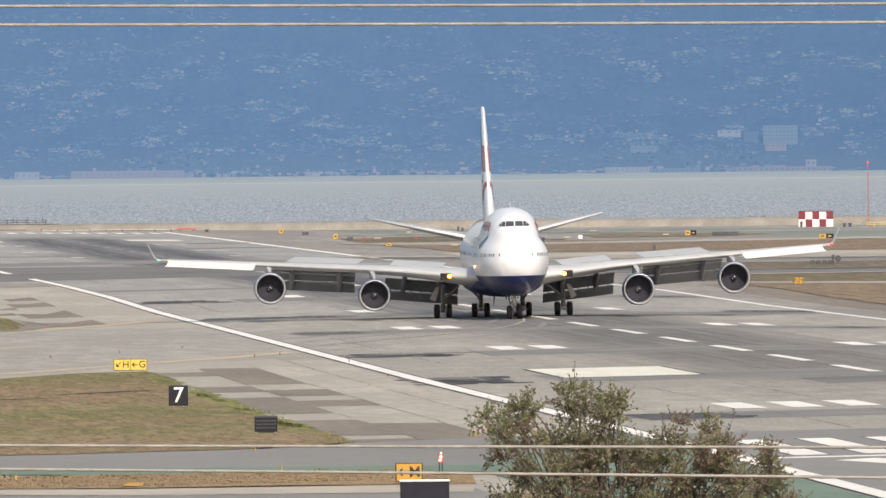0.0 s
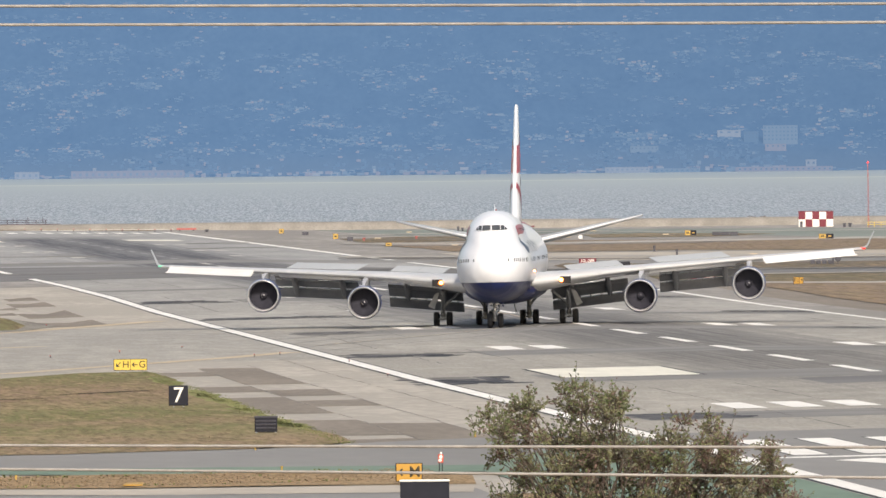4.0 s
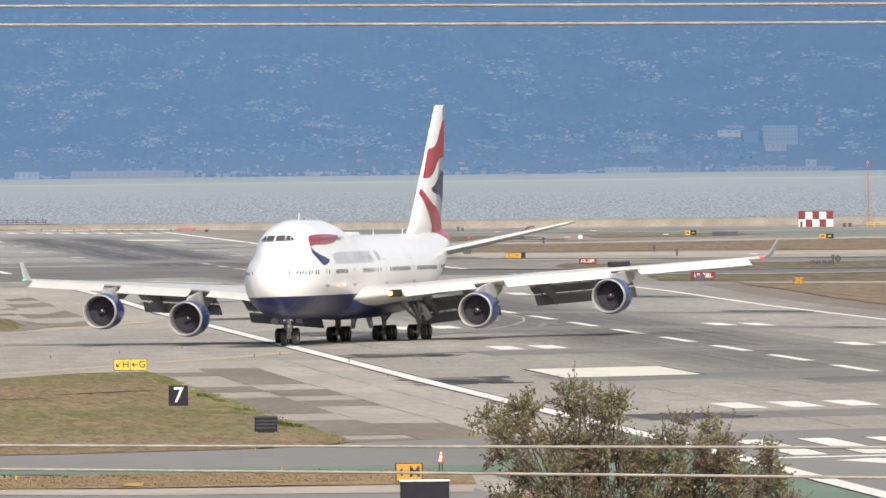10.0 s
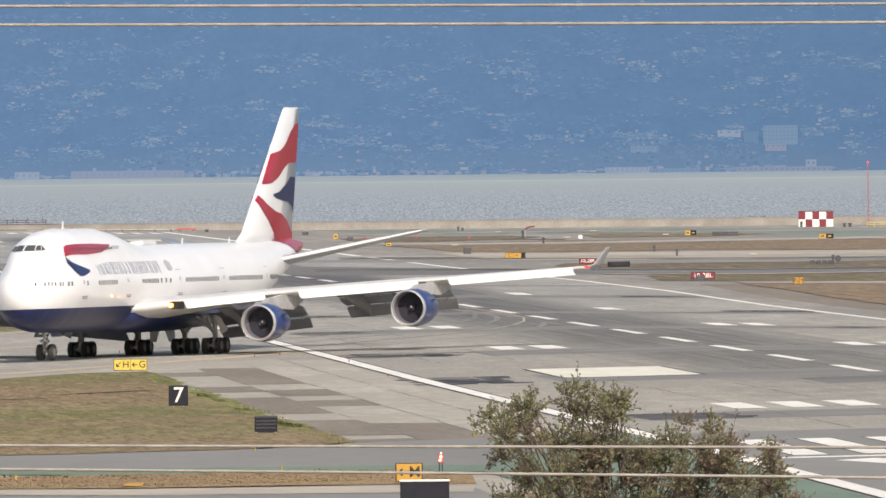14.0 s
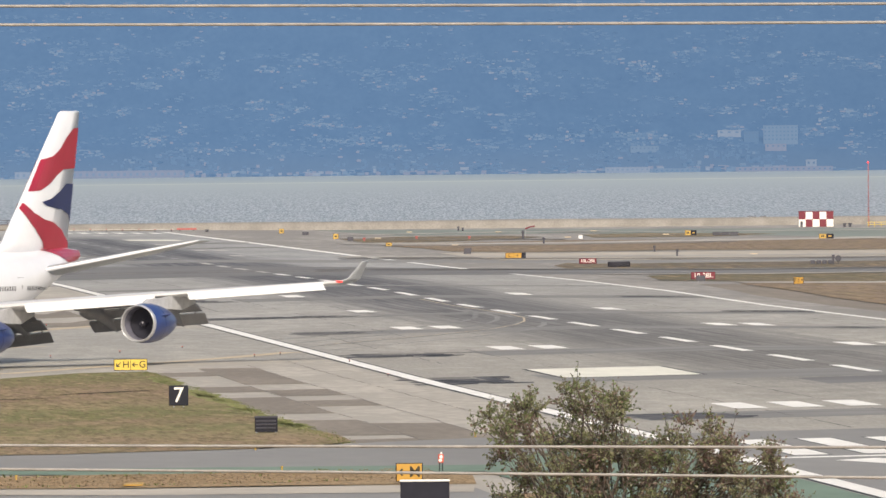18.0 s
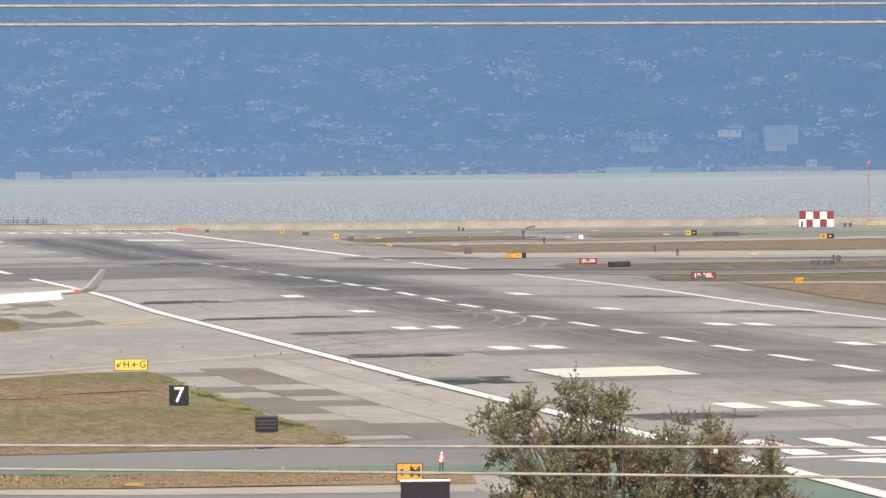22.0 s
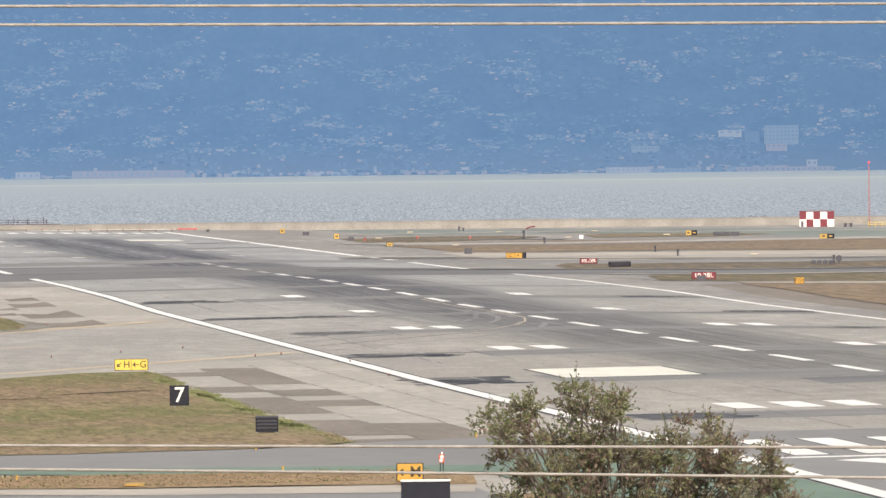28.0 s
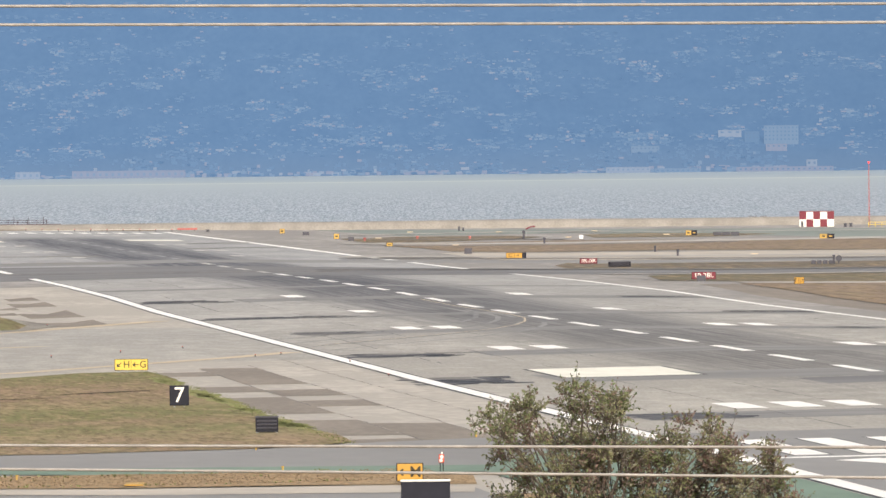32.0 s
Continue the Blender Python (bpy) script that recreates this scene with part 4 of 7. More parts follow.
def block(name, x, z, w, hgt, cols, rows, m1, m2, label):
    """A far flat-roofed building with rows of openings."""
    y = 4700 + (z - 8.0) / 0.36 - 3.0
    e = thing(name, pose(x, y, z), label, "building")
    mbw = Mb()
    mbw.box((0, 1, hgt / 2 - 1), (w, 2, hgt + 2), ch=0.05)
    mbw.box((0, 0.95, hgt + 0.06), (w + 0.15, 2.1, 0.12))
    wall = part("wall", mbw, m1, e)
    for i in range(cols):
        for j in range(rows):
            q = Mb()
            q.box(((i + 0.5) / cols * w - w / 2, -0.03, (j + 0.5) / rows * hgt), (w / cols * 0.4, 0.05, hgt / rows * 0.42))
            part("window", q, m2, wall)


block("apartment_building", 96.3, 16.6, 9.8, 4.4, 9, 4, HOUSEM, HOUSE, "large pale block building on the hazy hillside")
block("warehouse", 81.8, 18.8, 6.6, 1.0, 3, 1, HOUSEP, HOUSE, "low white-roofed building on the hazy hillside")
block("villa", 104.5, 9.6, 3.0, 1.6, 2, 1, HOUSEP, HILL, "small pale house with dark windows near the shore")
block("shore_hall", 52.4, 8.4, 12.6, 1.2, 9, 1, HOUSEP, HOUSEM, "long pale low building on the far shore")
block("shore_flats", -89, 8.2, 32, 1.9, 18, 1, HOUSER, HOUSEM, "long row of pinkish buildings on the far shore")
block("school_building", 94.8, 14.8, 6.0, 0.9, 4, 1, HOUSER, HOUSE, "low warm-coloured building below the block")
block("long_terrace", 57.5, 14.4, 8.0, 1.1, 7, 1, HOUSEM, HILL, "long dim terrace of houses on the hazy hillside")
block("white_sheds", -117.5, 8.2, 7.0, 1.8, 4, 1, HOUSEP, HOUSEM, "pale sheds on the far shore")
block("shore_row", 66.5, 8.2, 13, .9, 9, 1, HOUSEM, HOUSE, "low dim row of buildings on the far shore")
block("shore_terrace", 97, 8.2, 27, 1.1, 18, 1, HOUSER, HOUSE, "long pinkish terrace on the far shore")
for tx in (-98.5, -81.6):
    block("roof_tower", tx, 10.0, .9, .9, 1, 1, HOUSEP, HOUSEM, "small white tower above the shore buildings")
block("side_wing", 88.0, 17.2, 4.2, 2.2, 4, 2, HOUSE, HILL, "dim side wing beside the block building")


# ---------------------------------------------------------------- the large four-engined jet
A0 = 33.3                        # metres from its nose to its origin between the main wheels


def B(a, l, z):
    """Its space: a metres aft of the nose, l left, z up; x points forward, y left."""
    return Vector((A0 - a, l, z))


HULL = np.array([  # a, bottom, top of main lobe, half width, top, half width of upper lobe
    (.45, 4.95, 5.4, .16, 5.4, .1), (.55, 4.62, 5.7, .52, 5.7, .4), (.8, 4.15, 6.1, .98, 6.1, .8), (1.4, 3.36, 6.65, 1.6, 6.75, 1.2), (2.4, 2.78, 7.2, 2.15, 7.72, 1.55),
    (3.4, 2.45, 7.7, 2.52, 8.52, 1.75), (4.3, 2.28, 8.0, 2.78, 9.02, 1.95), (5.6, 2.15, 8.25, 3.02, 9.5, 2.15), (7.5, 2.08, 8.45, 3.18, 9.87, 2.3),
    (10, 2.05, 8.55, 3.25, 10.05, 2.4), (18, 2.05, 8.6, 3.25, 10.0, 2.4), (21, 2.05, 8.6, 3.25, 9.7, 2.45), (24, 2.05, 8.6, 3.25, 9.2, 2.4),
    (27, 2.05, 8.6, 3.25, 8.8, 2.1), (30, 2.05, 8.6, 3.25, 8.62, 1.2), (44, 2.05, 8.6, 3.25, 8.62, 1.2), (48, 2.3, 8.6, 3.22, 8.62, 1.2)])
HULL = np.vstack([HULL, [(52, 3.0, 8.6, 3.05, 8.61, 1.1), (56, 4.0, 8.58, 2.7, 8.59, .9), (60, 5.15, 8.62, 2.15, 8.63, .7), (64, 6.25, 8.75, 1.55, 8.76, .5),
                         (67, 7.1, 8.8, .95, 8.81, .3), (69.2, 7.75, 8.65, .5, 8.66, .1), (69.8, 8.0, 8.5, .2, 8.51, .05)]])


def hull(a):
    return [float(np.interp(a, HULL[:, 0], HULL[:, k])) for k in range(1, 6)]


def half_width(a, z):
    zb, zm, w, zt, wu = hull(a)
    c1, r1 = (zb + zm) / 2, (zm - zb) / 2
    r2 = min(2.35, (zt - zb) / 2)
    c2 = zt - r2
    d1 = 1 - ((z - c1) / r1) ** 2
    d2 = 1 - ((z - c2) / r2) ** 2
    k = max(w * math.sqrt(max(d1, 0)), wu * math.sqrt(max(d2, 0)))
    if c1 < z < c2:
        k = max(k, w + (wu - w) * (z - c1) / (c2 - c1))
    return k


BELLY_A = 0.952                 # where the navy belly begins under the nose


def hull_shell(z0, z1, a0, a1, n=14, step=0.8):
    """The skin between two heights, on both sides."""
    mb = Mb()
    stations = sorted({a0, a1, max(a0, BELLY_A), *[float(s) for s in HULL[:, 0] if a0 < s < a1], *np.arange(a0, a1, step).tolist()})
    rings = []
    for a in stations:
        zb, zm, w, zt, wu = hull(a)
        lo, hi = min(max(z0, zb), zt), max(min(z1, zt), zb)
        zs = [lo + (hi - lo) * (0.5 - 0.5 * math.cos(math.pi * i / n)) for i in range(n + 1)]
        if z1 < 10:
            zs.reverse()
        left = [B(a, half_width(a, z), z) for z in zs]
        right = [B(a, -half_width(a, z), z) for z in reversed(zs)]
        rings.append(left + right)
    mb.loft(rings, cap=False, closed=False)
    if z1 > 10:
        mb.add(rings[0], [tuple(range(len(rings[0])))])
        mb.add(rings[-1], [tuple(range(len(rings[-1])))])
    return mb


def decal(outline, fn, cell=0.4):
    """A painted patch from an outline in two coordinates, laid by fn on a surface."""
    mb = Mb()
    xs, ys = [p[0] for p in outline], [p[1] for p in outline]
    x = min(xs)
    while x < max(xs):
        col = clip(clip(outline, 0, x, True), 0, x + cell, False)
        if len(col) >= 3:
            y = min(ys)
            while y < max(ys):
                q = clip(clip(col, 1, y, True), 1, y + cell, False)
                if len(q) >= 3:
                    mb.add([fn(*p) for p in q], [tuple(range(len(q)))])
                y += cell
        x += cell
    return mb


def on_hull(side, gap=0.02):
    return lambda a, z: B(a, side * (half_width(a, z) + gap), z)


jet = thing("jumbo_jet", pose(5.4, 1515.9, -0.4, 0, 0, -90),
            "white four-engined jumbo jet, navy belly, red tail, rolling on runway", "aircraft")
LINE = 3.95
fus = part("fuselage", hull_shell(LINE, 20, 0.45, 69.8, 18), WHITE, jet, "glossy white upper fuselage", True)
part("belly", hull_shell(0, LINE, BELLY_A, 55.5, 10), NAVY, jet, "navy blue belly", True)
# wing-to-body fairing and belly pod
for lower in (True, False):
    mb = Mb()
    rings = []
    for a, w, zb, zt in ((18.5, 1.2, 2.4, 3.6), (20.5, 2.9, 2.0, 4.4), (24, 3.35, 1.85, 4.7), (30, 3.6, 1.8, 4.6), (36, 3.6, 1.85, 4.4), (41, 3.2, 2.0, 4.0), (44, 2.0, 2.1, 3.2)):
        c, r = (zb + zt) / 2, (zt - zb) / 2
        k = math.asin(max(-.98, min(.98, (3.75 - c) / r)))
        t0, t1 = (-math.pi - k, k) if lower else (k, math.pi - k)
        rings.append([B(a, w * math.cos(t), c + r * math.sin(t)) for t in (t0 + (t1 - t0) * i / 14 for i in range(15))])
    mb.loft(rings, cap=False, closed=False)
    part("wing_fairing" if not lower else "belly_fairing", mb, NAVY if lower else WHITE, jet, "navy belly fairing" if lower else "pale wing root fairing", True)

KP = [0, 0.015, 0.06, 0.15, 0.35, 0.65, 1.0]
KT = [0, 0.30, 0.62, 0.90, 1.0, 0.62, 0.03]


def foil(le, te, half_up, half_dn, up):
    """A closed section between two points; up is the thickness direction."""
    le, te, up = Vector(le), Vector(te), Vector(up)
    top = [le.lerp(te, k) + up * (half_up * t) for k, t in zip(KP, KT)]
    low = [le.lerp(te, k) - up * (half_dn * t) for k, t in zip(KP, KT)]
    return top + low[-1:0:-1]


def wing_le(l):
    return 20.5 + (l - 3.3) * 0.968


def wing_te(l):
    return float(np.interp(l, (0, 3.3, 12.5, 30.6), (35.6, 36.0, 39.4, 50.3)))


def wing_z(l):
    return float(np.interp(l, (0, 3.3, 8, 12, 31), (3.5, 3.72, 4.22, 4.55, 5.7)))


for s in (1, -1):
    mb = Mb()
    rings = []
    for l in (1.5, 3.3, 6, 9, 12.5, 17, 21.5, 26, 29.6, 31.1):
        t = float(np.interp(l, (0, 3.3, 6, 12.5, 30.7), (0.9, 0.86, 0.66, 0.42, 0.18)))
        z = wing_z(l)
        rings.append(foil(B(wing_le(l), s * l, z), B(wing_te(l), s * l, z - 0.05), t, t * (0.95 if l < 7 else 0.8), (0, 0, 1)))
    mb.loft(rings)
    part("wing", mb, WINGM, jet, "swept wing with pale grey skin", True)
    mb = Mb()
    mb.loft([foil(B(47.45, s * 31.0, 5.71), B(50.6, s * 31.0, 5.67), .16, .14, (0, 0, 1)),
             foil(B(48.3, s * 31.35, 5.95), B(50.8, s * 31.35, 5.95), .1, .1, (0, -s * .7, .7)),
             foil(B(49.8, s * 31.95, 7.2), B(51.0, s * 31.95, 7.25), .05, .05, (0, -s * .9, .4))])
    wl = part("winglet", mb, GREYP, jet, "canted grey winglet")
    mb = Mb()
    mb.box(B(47.5, s * 31.0, 5.74), (0.5, 0.42, 0.16), ch=0.05)
    part("position_light", mb, LAMPR if s > 0 else LAMPG, wl, "red wing tip light" if s > 0 else "green wing tip light")
    # trailing edge flaps in three slotted rows; daylight and pale nose tubes show in the slots
    for l0, l1 in ((3.9, 10.5), (13.2, 20.7)):
        low = lambda k: k if l0 < 5 else 0
        for name, d0, d1, z0, z1, th in (("fore_flap", -1.3, -0.3, -0.40, -0.60, 0.07), ("flap", -0.2, 1.5, -0.70, -1.28, 0.11), ("aft_flap", 1.6, 2.6, -1.42, -2.25, 0.08)):
            mb = Mb()
            mb.loft([foil(B(wing_te(l) + d0, s * l, wing_z(l) + z0 - low(0.3 + 0.2 * (d0 > 1))), B(wing_te(l) + d1 - (0.25 if l == l1 else 0), s * l, wing_z(l) + z1 - low(0.45)), th, th, (0, 0, 1))
                     for l in (l0, l1)])
            part(name, mb, FLAPG, jet, "dark grey lowered flap")
        # tubes added in a paler grey to stand for sunlit flap noses
        for d, z, k in ((-0.22, -0.69, 0.3), (1.6, -1.40, 0.5)):
            q = [B(wing_te(l) + d, s * l, wing_z(l) + z - low(k)) for l in (l0 + 0.05, l1 - 0.05)]
            part("flap_nose", Mb().tube(q[0], q[1], 0.055, n=8), GREYP, jet, "pale tube standing for a sunlit flap nose")
            for i in range(7):
                p = q[0].lerp(q[1], (i + 0.5) / 7)
                part("slot_bracket", Mb().box(p + Vector((0.1, 0, 0.03)), (0.12, 0.13, 0.3), ch=0.02), FLAPG, jet)
    for l in (5.6, 8.8, 14.6, 18.9):
        mb = Mb()
        rings = []
        te, z = wing_te(l), wing_z(l)
        for d, dz, r, hh in ((-4.2, -0.55, 0.05, 0.1), (-2.8, -0.7, 0.22, 0.36), (-0.8, -0.9, 0.28, 0.52), (0.8, -1.3, 0.26, 0.55), (2.0, -1.8, 0.19, 0.4), (2.9, -2.25, 0.04, 0.1)):
            rings.append([B(te + d, s * l + r * math.cos(k), z + dz + hh * math.sin(k)) for k in (2 * math.pi * i / 10 for i in range(10))])
        mb.loft(rings)
        part("flap_fairing", mb, FLAPG, jet, "pointed grey flap track fairing", True)
    # engines
    for l, af, zc in ((12.0, 22.9, 2.3), (21.2, 32.0, 3.05)):
        o = B(af, s * l, zc)
        e = Mb().revolve([(-0.35, 1.40), (-1.0, 1.475), (-2.0, 1.47), (-3.2, 1.36), (-4.4, 1.12), (-5.6, 0.80), (-5.75, 0.72)], 32, o)
        cowl = part("engine_cowl", e, COWLB, jet, "dark blue engine cowling", True)
        part("intake_lip", Mb().revolve([(-0.5, 1.225), (-0.2, 1.245), (-0.04, 1.29), (0, 1.325), (-0.05, 1.36), (-0.2, 1.39), (-0.36, 1.405)], 32, o), LIPM, cowl, "satin bare metal intake lip", True)
        part("intake_duct", Mb().revolve([(-0.49, 1.225), (-1.0, 1.2), (-1.6, 1.19)], 28, o), DUCTM, cowl, "grey acoustic intake duct", True)
        part("fan_disc", Mb().revolve([(-1.6, 1.19), (-1.62, 0.05)], 28, o), FANM, cowl, "dark fan disc")
        for i in range(30):
            t0 = 2 * math.pi * i / 30
            q = []
            for r in (0.34, 0.74, 1.16):
                w = 0.09 + 0.11 * r
                tw = 0.35 + 0.5 * r
                for k in (-1, 1):
                    t = t0 + k * w / max(r, 0.4) * math.cos(tw)
                    q.append((o.x - 1.42 + k * 0.07 * math.sin(tw), o.y + r * math.cos(t), o.z + r * math.sin(t)))
            part("fan_blade", Mb().add(q, [(0, 1, 3, 2), (2, 3, 5, 4)]), FANM, cowl)
        sp = part("spinner", Mb().revolve([(-1.5, 0.34), (-1.2, 0.28), (-0.95, 0.15), (-0.88, 0.02)], 16, o), FANM, cowl, "dark spinner", True)
        swirl = Mb()
        curl = [(0.05 + 0.02 * i, 0.6 * i) for i in range(8)]
        for (r0, t0), (r1, t1) in zip(curl, curl[1:]):
            swirl.tube((o.x - 0.84 - r0 * 1.1, o.y + r0 * math.cos(t0), o.z + r0 * math.sin(t0)), (o.x - 0.84 - r1 * 1.1, o.y + r1 * math.cos(t1), o.z + r1 * math.sin(t1)), 0.032, n=6)
        part("spinner_mark", swirl, SLATW, cowl, "white curled mark")
        for t in (0.35, 2.8):
            part("nacelle_strake", Mb().prism([(o.x - 1.3, o.y + 1.46 * math.cos(t), o.z + 1.46 * math.sin(t)), (o.x - 2.6, o.y + 1.42 * math.cos(t), o.z + 1.42 * math.sin(t)),
                                               (o.x - 2.5, o.y + 1.72 * math.cos(t), o.z + 1.72 * math.sin(t)), (o.x - 1.9, o.y + 1.68 * math.cos(t), o.z + 1.68 * math.sin(t))], (0, 0, 0.04)), COWLB, cowl)
        part("cowl_seam", Mb().revolve([(-2.05, 1.476), (-2.06, 1.482), (-2.1, 1.478)], 32, o), NAVY, cowl, "thin dark cowl joint")
        part("nozzle", Mb().revolve([(-5.6, 0.70), (-6.2, 0.55), (-7.0, 0.1)], 20, o), DARKM, cowl, "dark exhaust cone", True)
        mb = Mb()
        lz = wing_z(l)
        lea = wing_le(l)
        mb.loft([[B(a, s * l + k * w, z) for k, z in ((1, z0), (1, z1), (-1, z1), (-1, z0))]
                 for a, w, z0, z1 in ((af + 0.9, 0.06, zc + 1.3, zc + 1.46), (af + 2.2, 0.17, zc + 1.2, zc + 1.8), (lea - 0.5, 0.2, zc + 1.0, lz - 0.2), (lea + 2.2, 0.2, zc + 0.9, lz + 0.1),
                                      (lea + 5.0, 0.1, lz - 0.7, lz - 0.1))])
        part("pylon", mb, PYLONM, jet, "mottled grey engine pylon")
    # tail
    mb = Mb()
    mb.loft([foil(B(57.5, s * 1.0, 6.9), B(66.3, s * 1.0, 6.9), .42, .42, (0, 0, 1)), foil(B(61.9, s * 5.5, 7.85), B(68.2, s * 5.5, 7.85), .28, .28, (0, 0, 1)),
             foil(B(67.6, s * 11.0, 9.08), B(70.5, s * 11.0, 9.08), .1, .1, (0, 0, 1))])
    tp = part("tailplane", mb, GREYP, jet, "pale grey swept tailplane", True)
    mb = Mb()
    mb.loft([foil(B(a - .03, s * l, z), B(a + .35, s * l, z), t, t, (0, 0, 1)) for a, l, z, t in ((57.5, 1.0, 6.9, .17), (61.9, 5.5, 7.85, .12), (67.6, 11.0, 9.08, .06))])
    part("leading_edge", mb, WHITE, tp, "bright white leading edge", True)
FIN = ((8.3, 53.3, 67.7), (9.3, 55.5, 67.9), (19.1, 66.8, 70.8))


def fin_edge(z, k):
    return float(np.interp(z, [f[0] for f in FIN], [f[k] for f in FIN]))


def fin_half(s, z):
    t = float(np.interp(z, (8.3, 19.1), (0.55, 0.17)))
    return t * float(np.interp(s, KP, KT))


mb = Mb()
mb.loft([foil(B(a, 0, z), B(b, 0, z), fin_half(0.35, z), fin_half(0.35, z), (0, 1, 0)) for z, a, b in FIN] +
        [foil(B(67.2, 0, 19.25), B(70.7, 0, 19.25), .06, .06, (0, 1, 0))])
fin = part("tail_fin", mb, WHITE, jet, "white tail fin with waving red and blue flag pattern", True)
FLAG = ((REDP, ((1, 17.98), (.77, 17.9), (.56, 17.23), (.43, 16.33), (.27, 15.8), (.02, 15.56), (.03, 13.15), (.24, 13.21), (.41, 13.74), (.53, 14.37), (.68, 14.81), (1, 14.85))),
        (NAVY, ((1, 13.65), (.82, 13.71), (.69, 13.12), (.52, 12.55), (.34, 12.33), (.45, 12.05), (.66, 11.83), (.81, 11.73), (.95, 11.33), (1, 10.71))),
        (REDP, ((.02, 12.31), (.26, 11.51), (.49, 10.98), (.68, 10.76), (.86, 10.17), (1, 9.2), (1, 8.5), (.6, 8.75), (.55, 9.28), (.36, 10.26), (.01, 11.87))))
for fm, pts in FLAG:
    for s in (1, -1):
        fn = lambda q, z: B(fin_edge(z, 1) + q * (fin_edge(z, 2) - fin_edge(z, 1)), s * (fin_half(q, z) + 0.05), z)
        part("flag_patch", decal([(q * 1.0, z) for q, z in pts], lambda q, z: fn(min(max(q, 0), 1), z), 0.06), fm, fin)
for s in (1, -1):
    part("tail_patch", decal([(61.6, 8.72), (63.9, 7.9), (65.8, 7.35), (67.4, 7.4), (69.6, 7.98), (69.7, 8.5), (66, 8.76)], lambda a, z: B(a, s * (half_width(a, min(z, hull(a)[3] - 0.01)) + 0.03), z + 0.02), 0.25), REDP, fus, "red tail end")
    part("ribbon_red", decal([(6.5, 7.87), (6.65, 8.35), (6.9, 8.62), (7.4, 8.75), (9.1, 8.82), (12.7, 8.82), (17.1, 8.72), (16.4, 8.45), (14.4, 8.12), (11.2, 7.99), (8.5, 8.02), (7.4, 8.0)], on_hull(s, 0.03), 0.25), REDP, fus, "red ribbon")
    part("ribbon_blue", decal([(6.55, 7.85), (7.3, 7.55), (8.3, 7.22), (10.2, 6.8), (9.8, 6.6), (8.4, 6.36), (7.5, 6.36), (6.95, 6.75), (6.65, 7.3)], on_hull(s, 0.03), 0.25), NAVY, fus, "blue ribbon end")
    part("grey_stripe", decal([(16.0, 8.36), (17.3, 8.62), (19.3, 8.6), (18.7, 8.36)], on_hull(s)), GREYP, fus)
    # the airline's name, as plain bars
    a = 12.1
    for w in (.8, .8, .3, .8, .3, .75, .85, 0, .95, .3, .8, 1.2, .95, .8, .75):
        if w:
            for k in ((0, w - .15) if w > .4 else (0,)) if w < 1.1 else (0, .5, 1.0):
                part("name_bar", decal([(a + k, 6.4), (a + k + .14, 6.4), (a + k + .25, 7.35), (a + k + .11, 7.35)], on_hull(s), 0.5), NAVY, fus)
        a += w + 0.27 if w else 0.5
    part("crest", decal([(28.2, 6.6), (28.9, 6.5), (29.5, 6.7), (29.6, 7.2), (28.9, 7.45), (28.2, 7.2)], on_hull(s)), GREYP, fus, "grey crest")
    win = Mb()
    for g0, g1 in ((1.5, 1.8), (2.3, 3.5), (3.95, 4.5), (5.15, 5.7), (8.75, 9.2), (11.3, 15.7), (21.6, 25.4), (26.0, 26.1), (27.1, 27.2), (28.2, 28.3), (32.0, 39.7), (42.6, 51.0), (53.6, 59.5)):
        q = g0
        e = 0.07 if g0 < 4 else 0.12
        while q < g1:
            win.add([B(q + dx, s * (half_width(q + dx, 5.8) + 0.03), 5.8 + dz) for dx, dz in ((-e, -.17), (e, -.17), (e, .17), (-e, .17))], [(0, 1, 2, 3)])
            q += 0.51 if g0 > 4.5 else 0.36
    q = 7.8
    while q < 17:
        win.add([B(q + dx, s * (half_width(q, 8.42 + dz) + 0.05), 8.42 + dz) for dx, dz in ((-.1, -.13), (.1, -.13), (.1, .13), (-.1, .13))], [(0, 1, 2, 3)])
        q += 0.51
    tagged(part("cabin_windows", win, WINDOWM, fus, "rows of small dark cabin windows"), kind="stuff")
    for da in (8.0, 18.2, 30.5, 41.2, 52.3):
        dm = Mb()
        for (x0, x1), (z0, z1) in (((-.55, .55), (4.75, 4.81)), ((-.55, .55), (6.6, 6.64)), ((-.57, -.49), (4.75, 6.64)), ((.49, .57), (4.75, 6.64)), ((-.5, .5), (4.6, 4.7)), ((-.12, .12), (5.75, 6.05))):
            dm.add([B(da + x, s * (half_width(da + x, z) + 0.025), z) for x, z in ((x0, z0), (x1, z0), (x1, z1), (x0, z1))], [(0, 1, 2, 3)])
        part("cabin_door", dm, STRUTM, fus, "cabin door outline")
    # flight deck windows: three panes a side, wrapped round the nose
    for k, (y0, y1) in enumerate(((0.04, 0.76), (0.81, 1.12), (1.16, 1.36))):
        vs, fs = [], []
        for i in range(5):
            for j in range(4):
                p, q = i / 4, j / 3
                b0, b1 = y0 - q * (0, 0.04, 0.07)[k], y1 - q * (0.05, 0.09, 0.30)[k]
                y, zz = b0 + (b1 - b0) * p, 8.38 + 0.02 * k * p + q * (0.42 - 0.04 * k)
                a = 1.5
                while a < 12 and not (hull(a)[3] > zz and half_width(a, zz) >= y):
                    a += 0.02
                vs.append(B(a - 0.07, s * (y + 0.02), zz + 0.03))
        fs = [(i * 4 + j, i * 4 + 4 + j, i * 4 + 5 + j, i * 4 + 1 + j) for i in range(4) for j in range(3)]
        part("cockpit_window", Mb().add(vs, fs), GLASSD, fus, "dark flight deck pane", True)
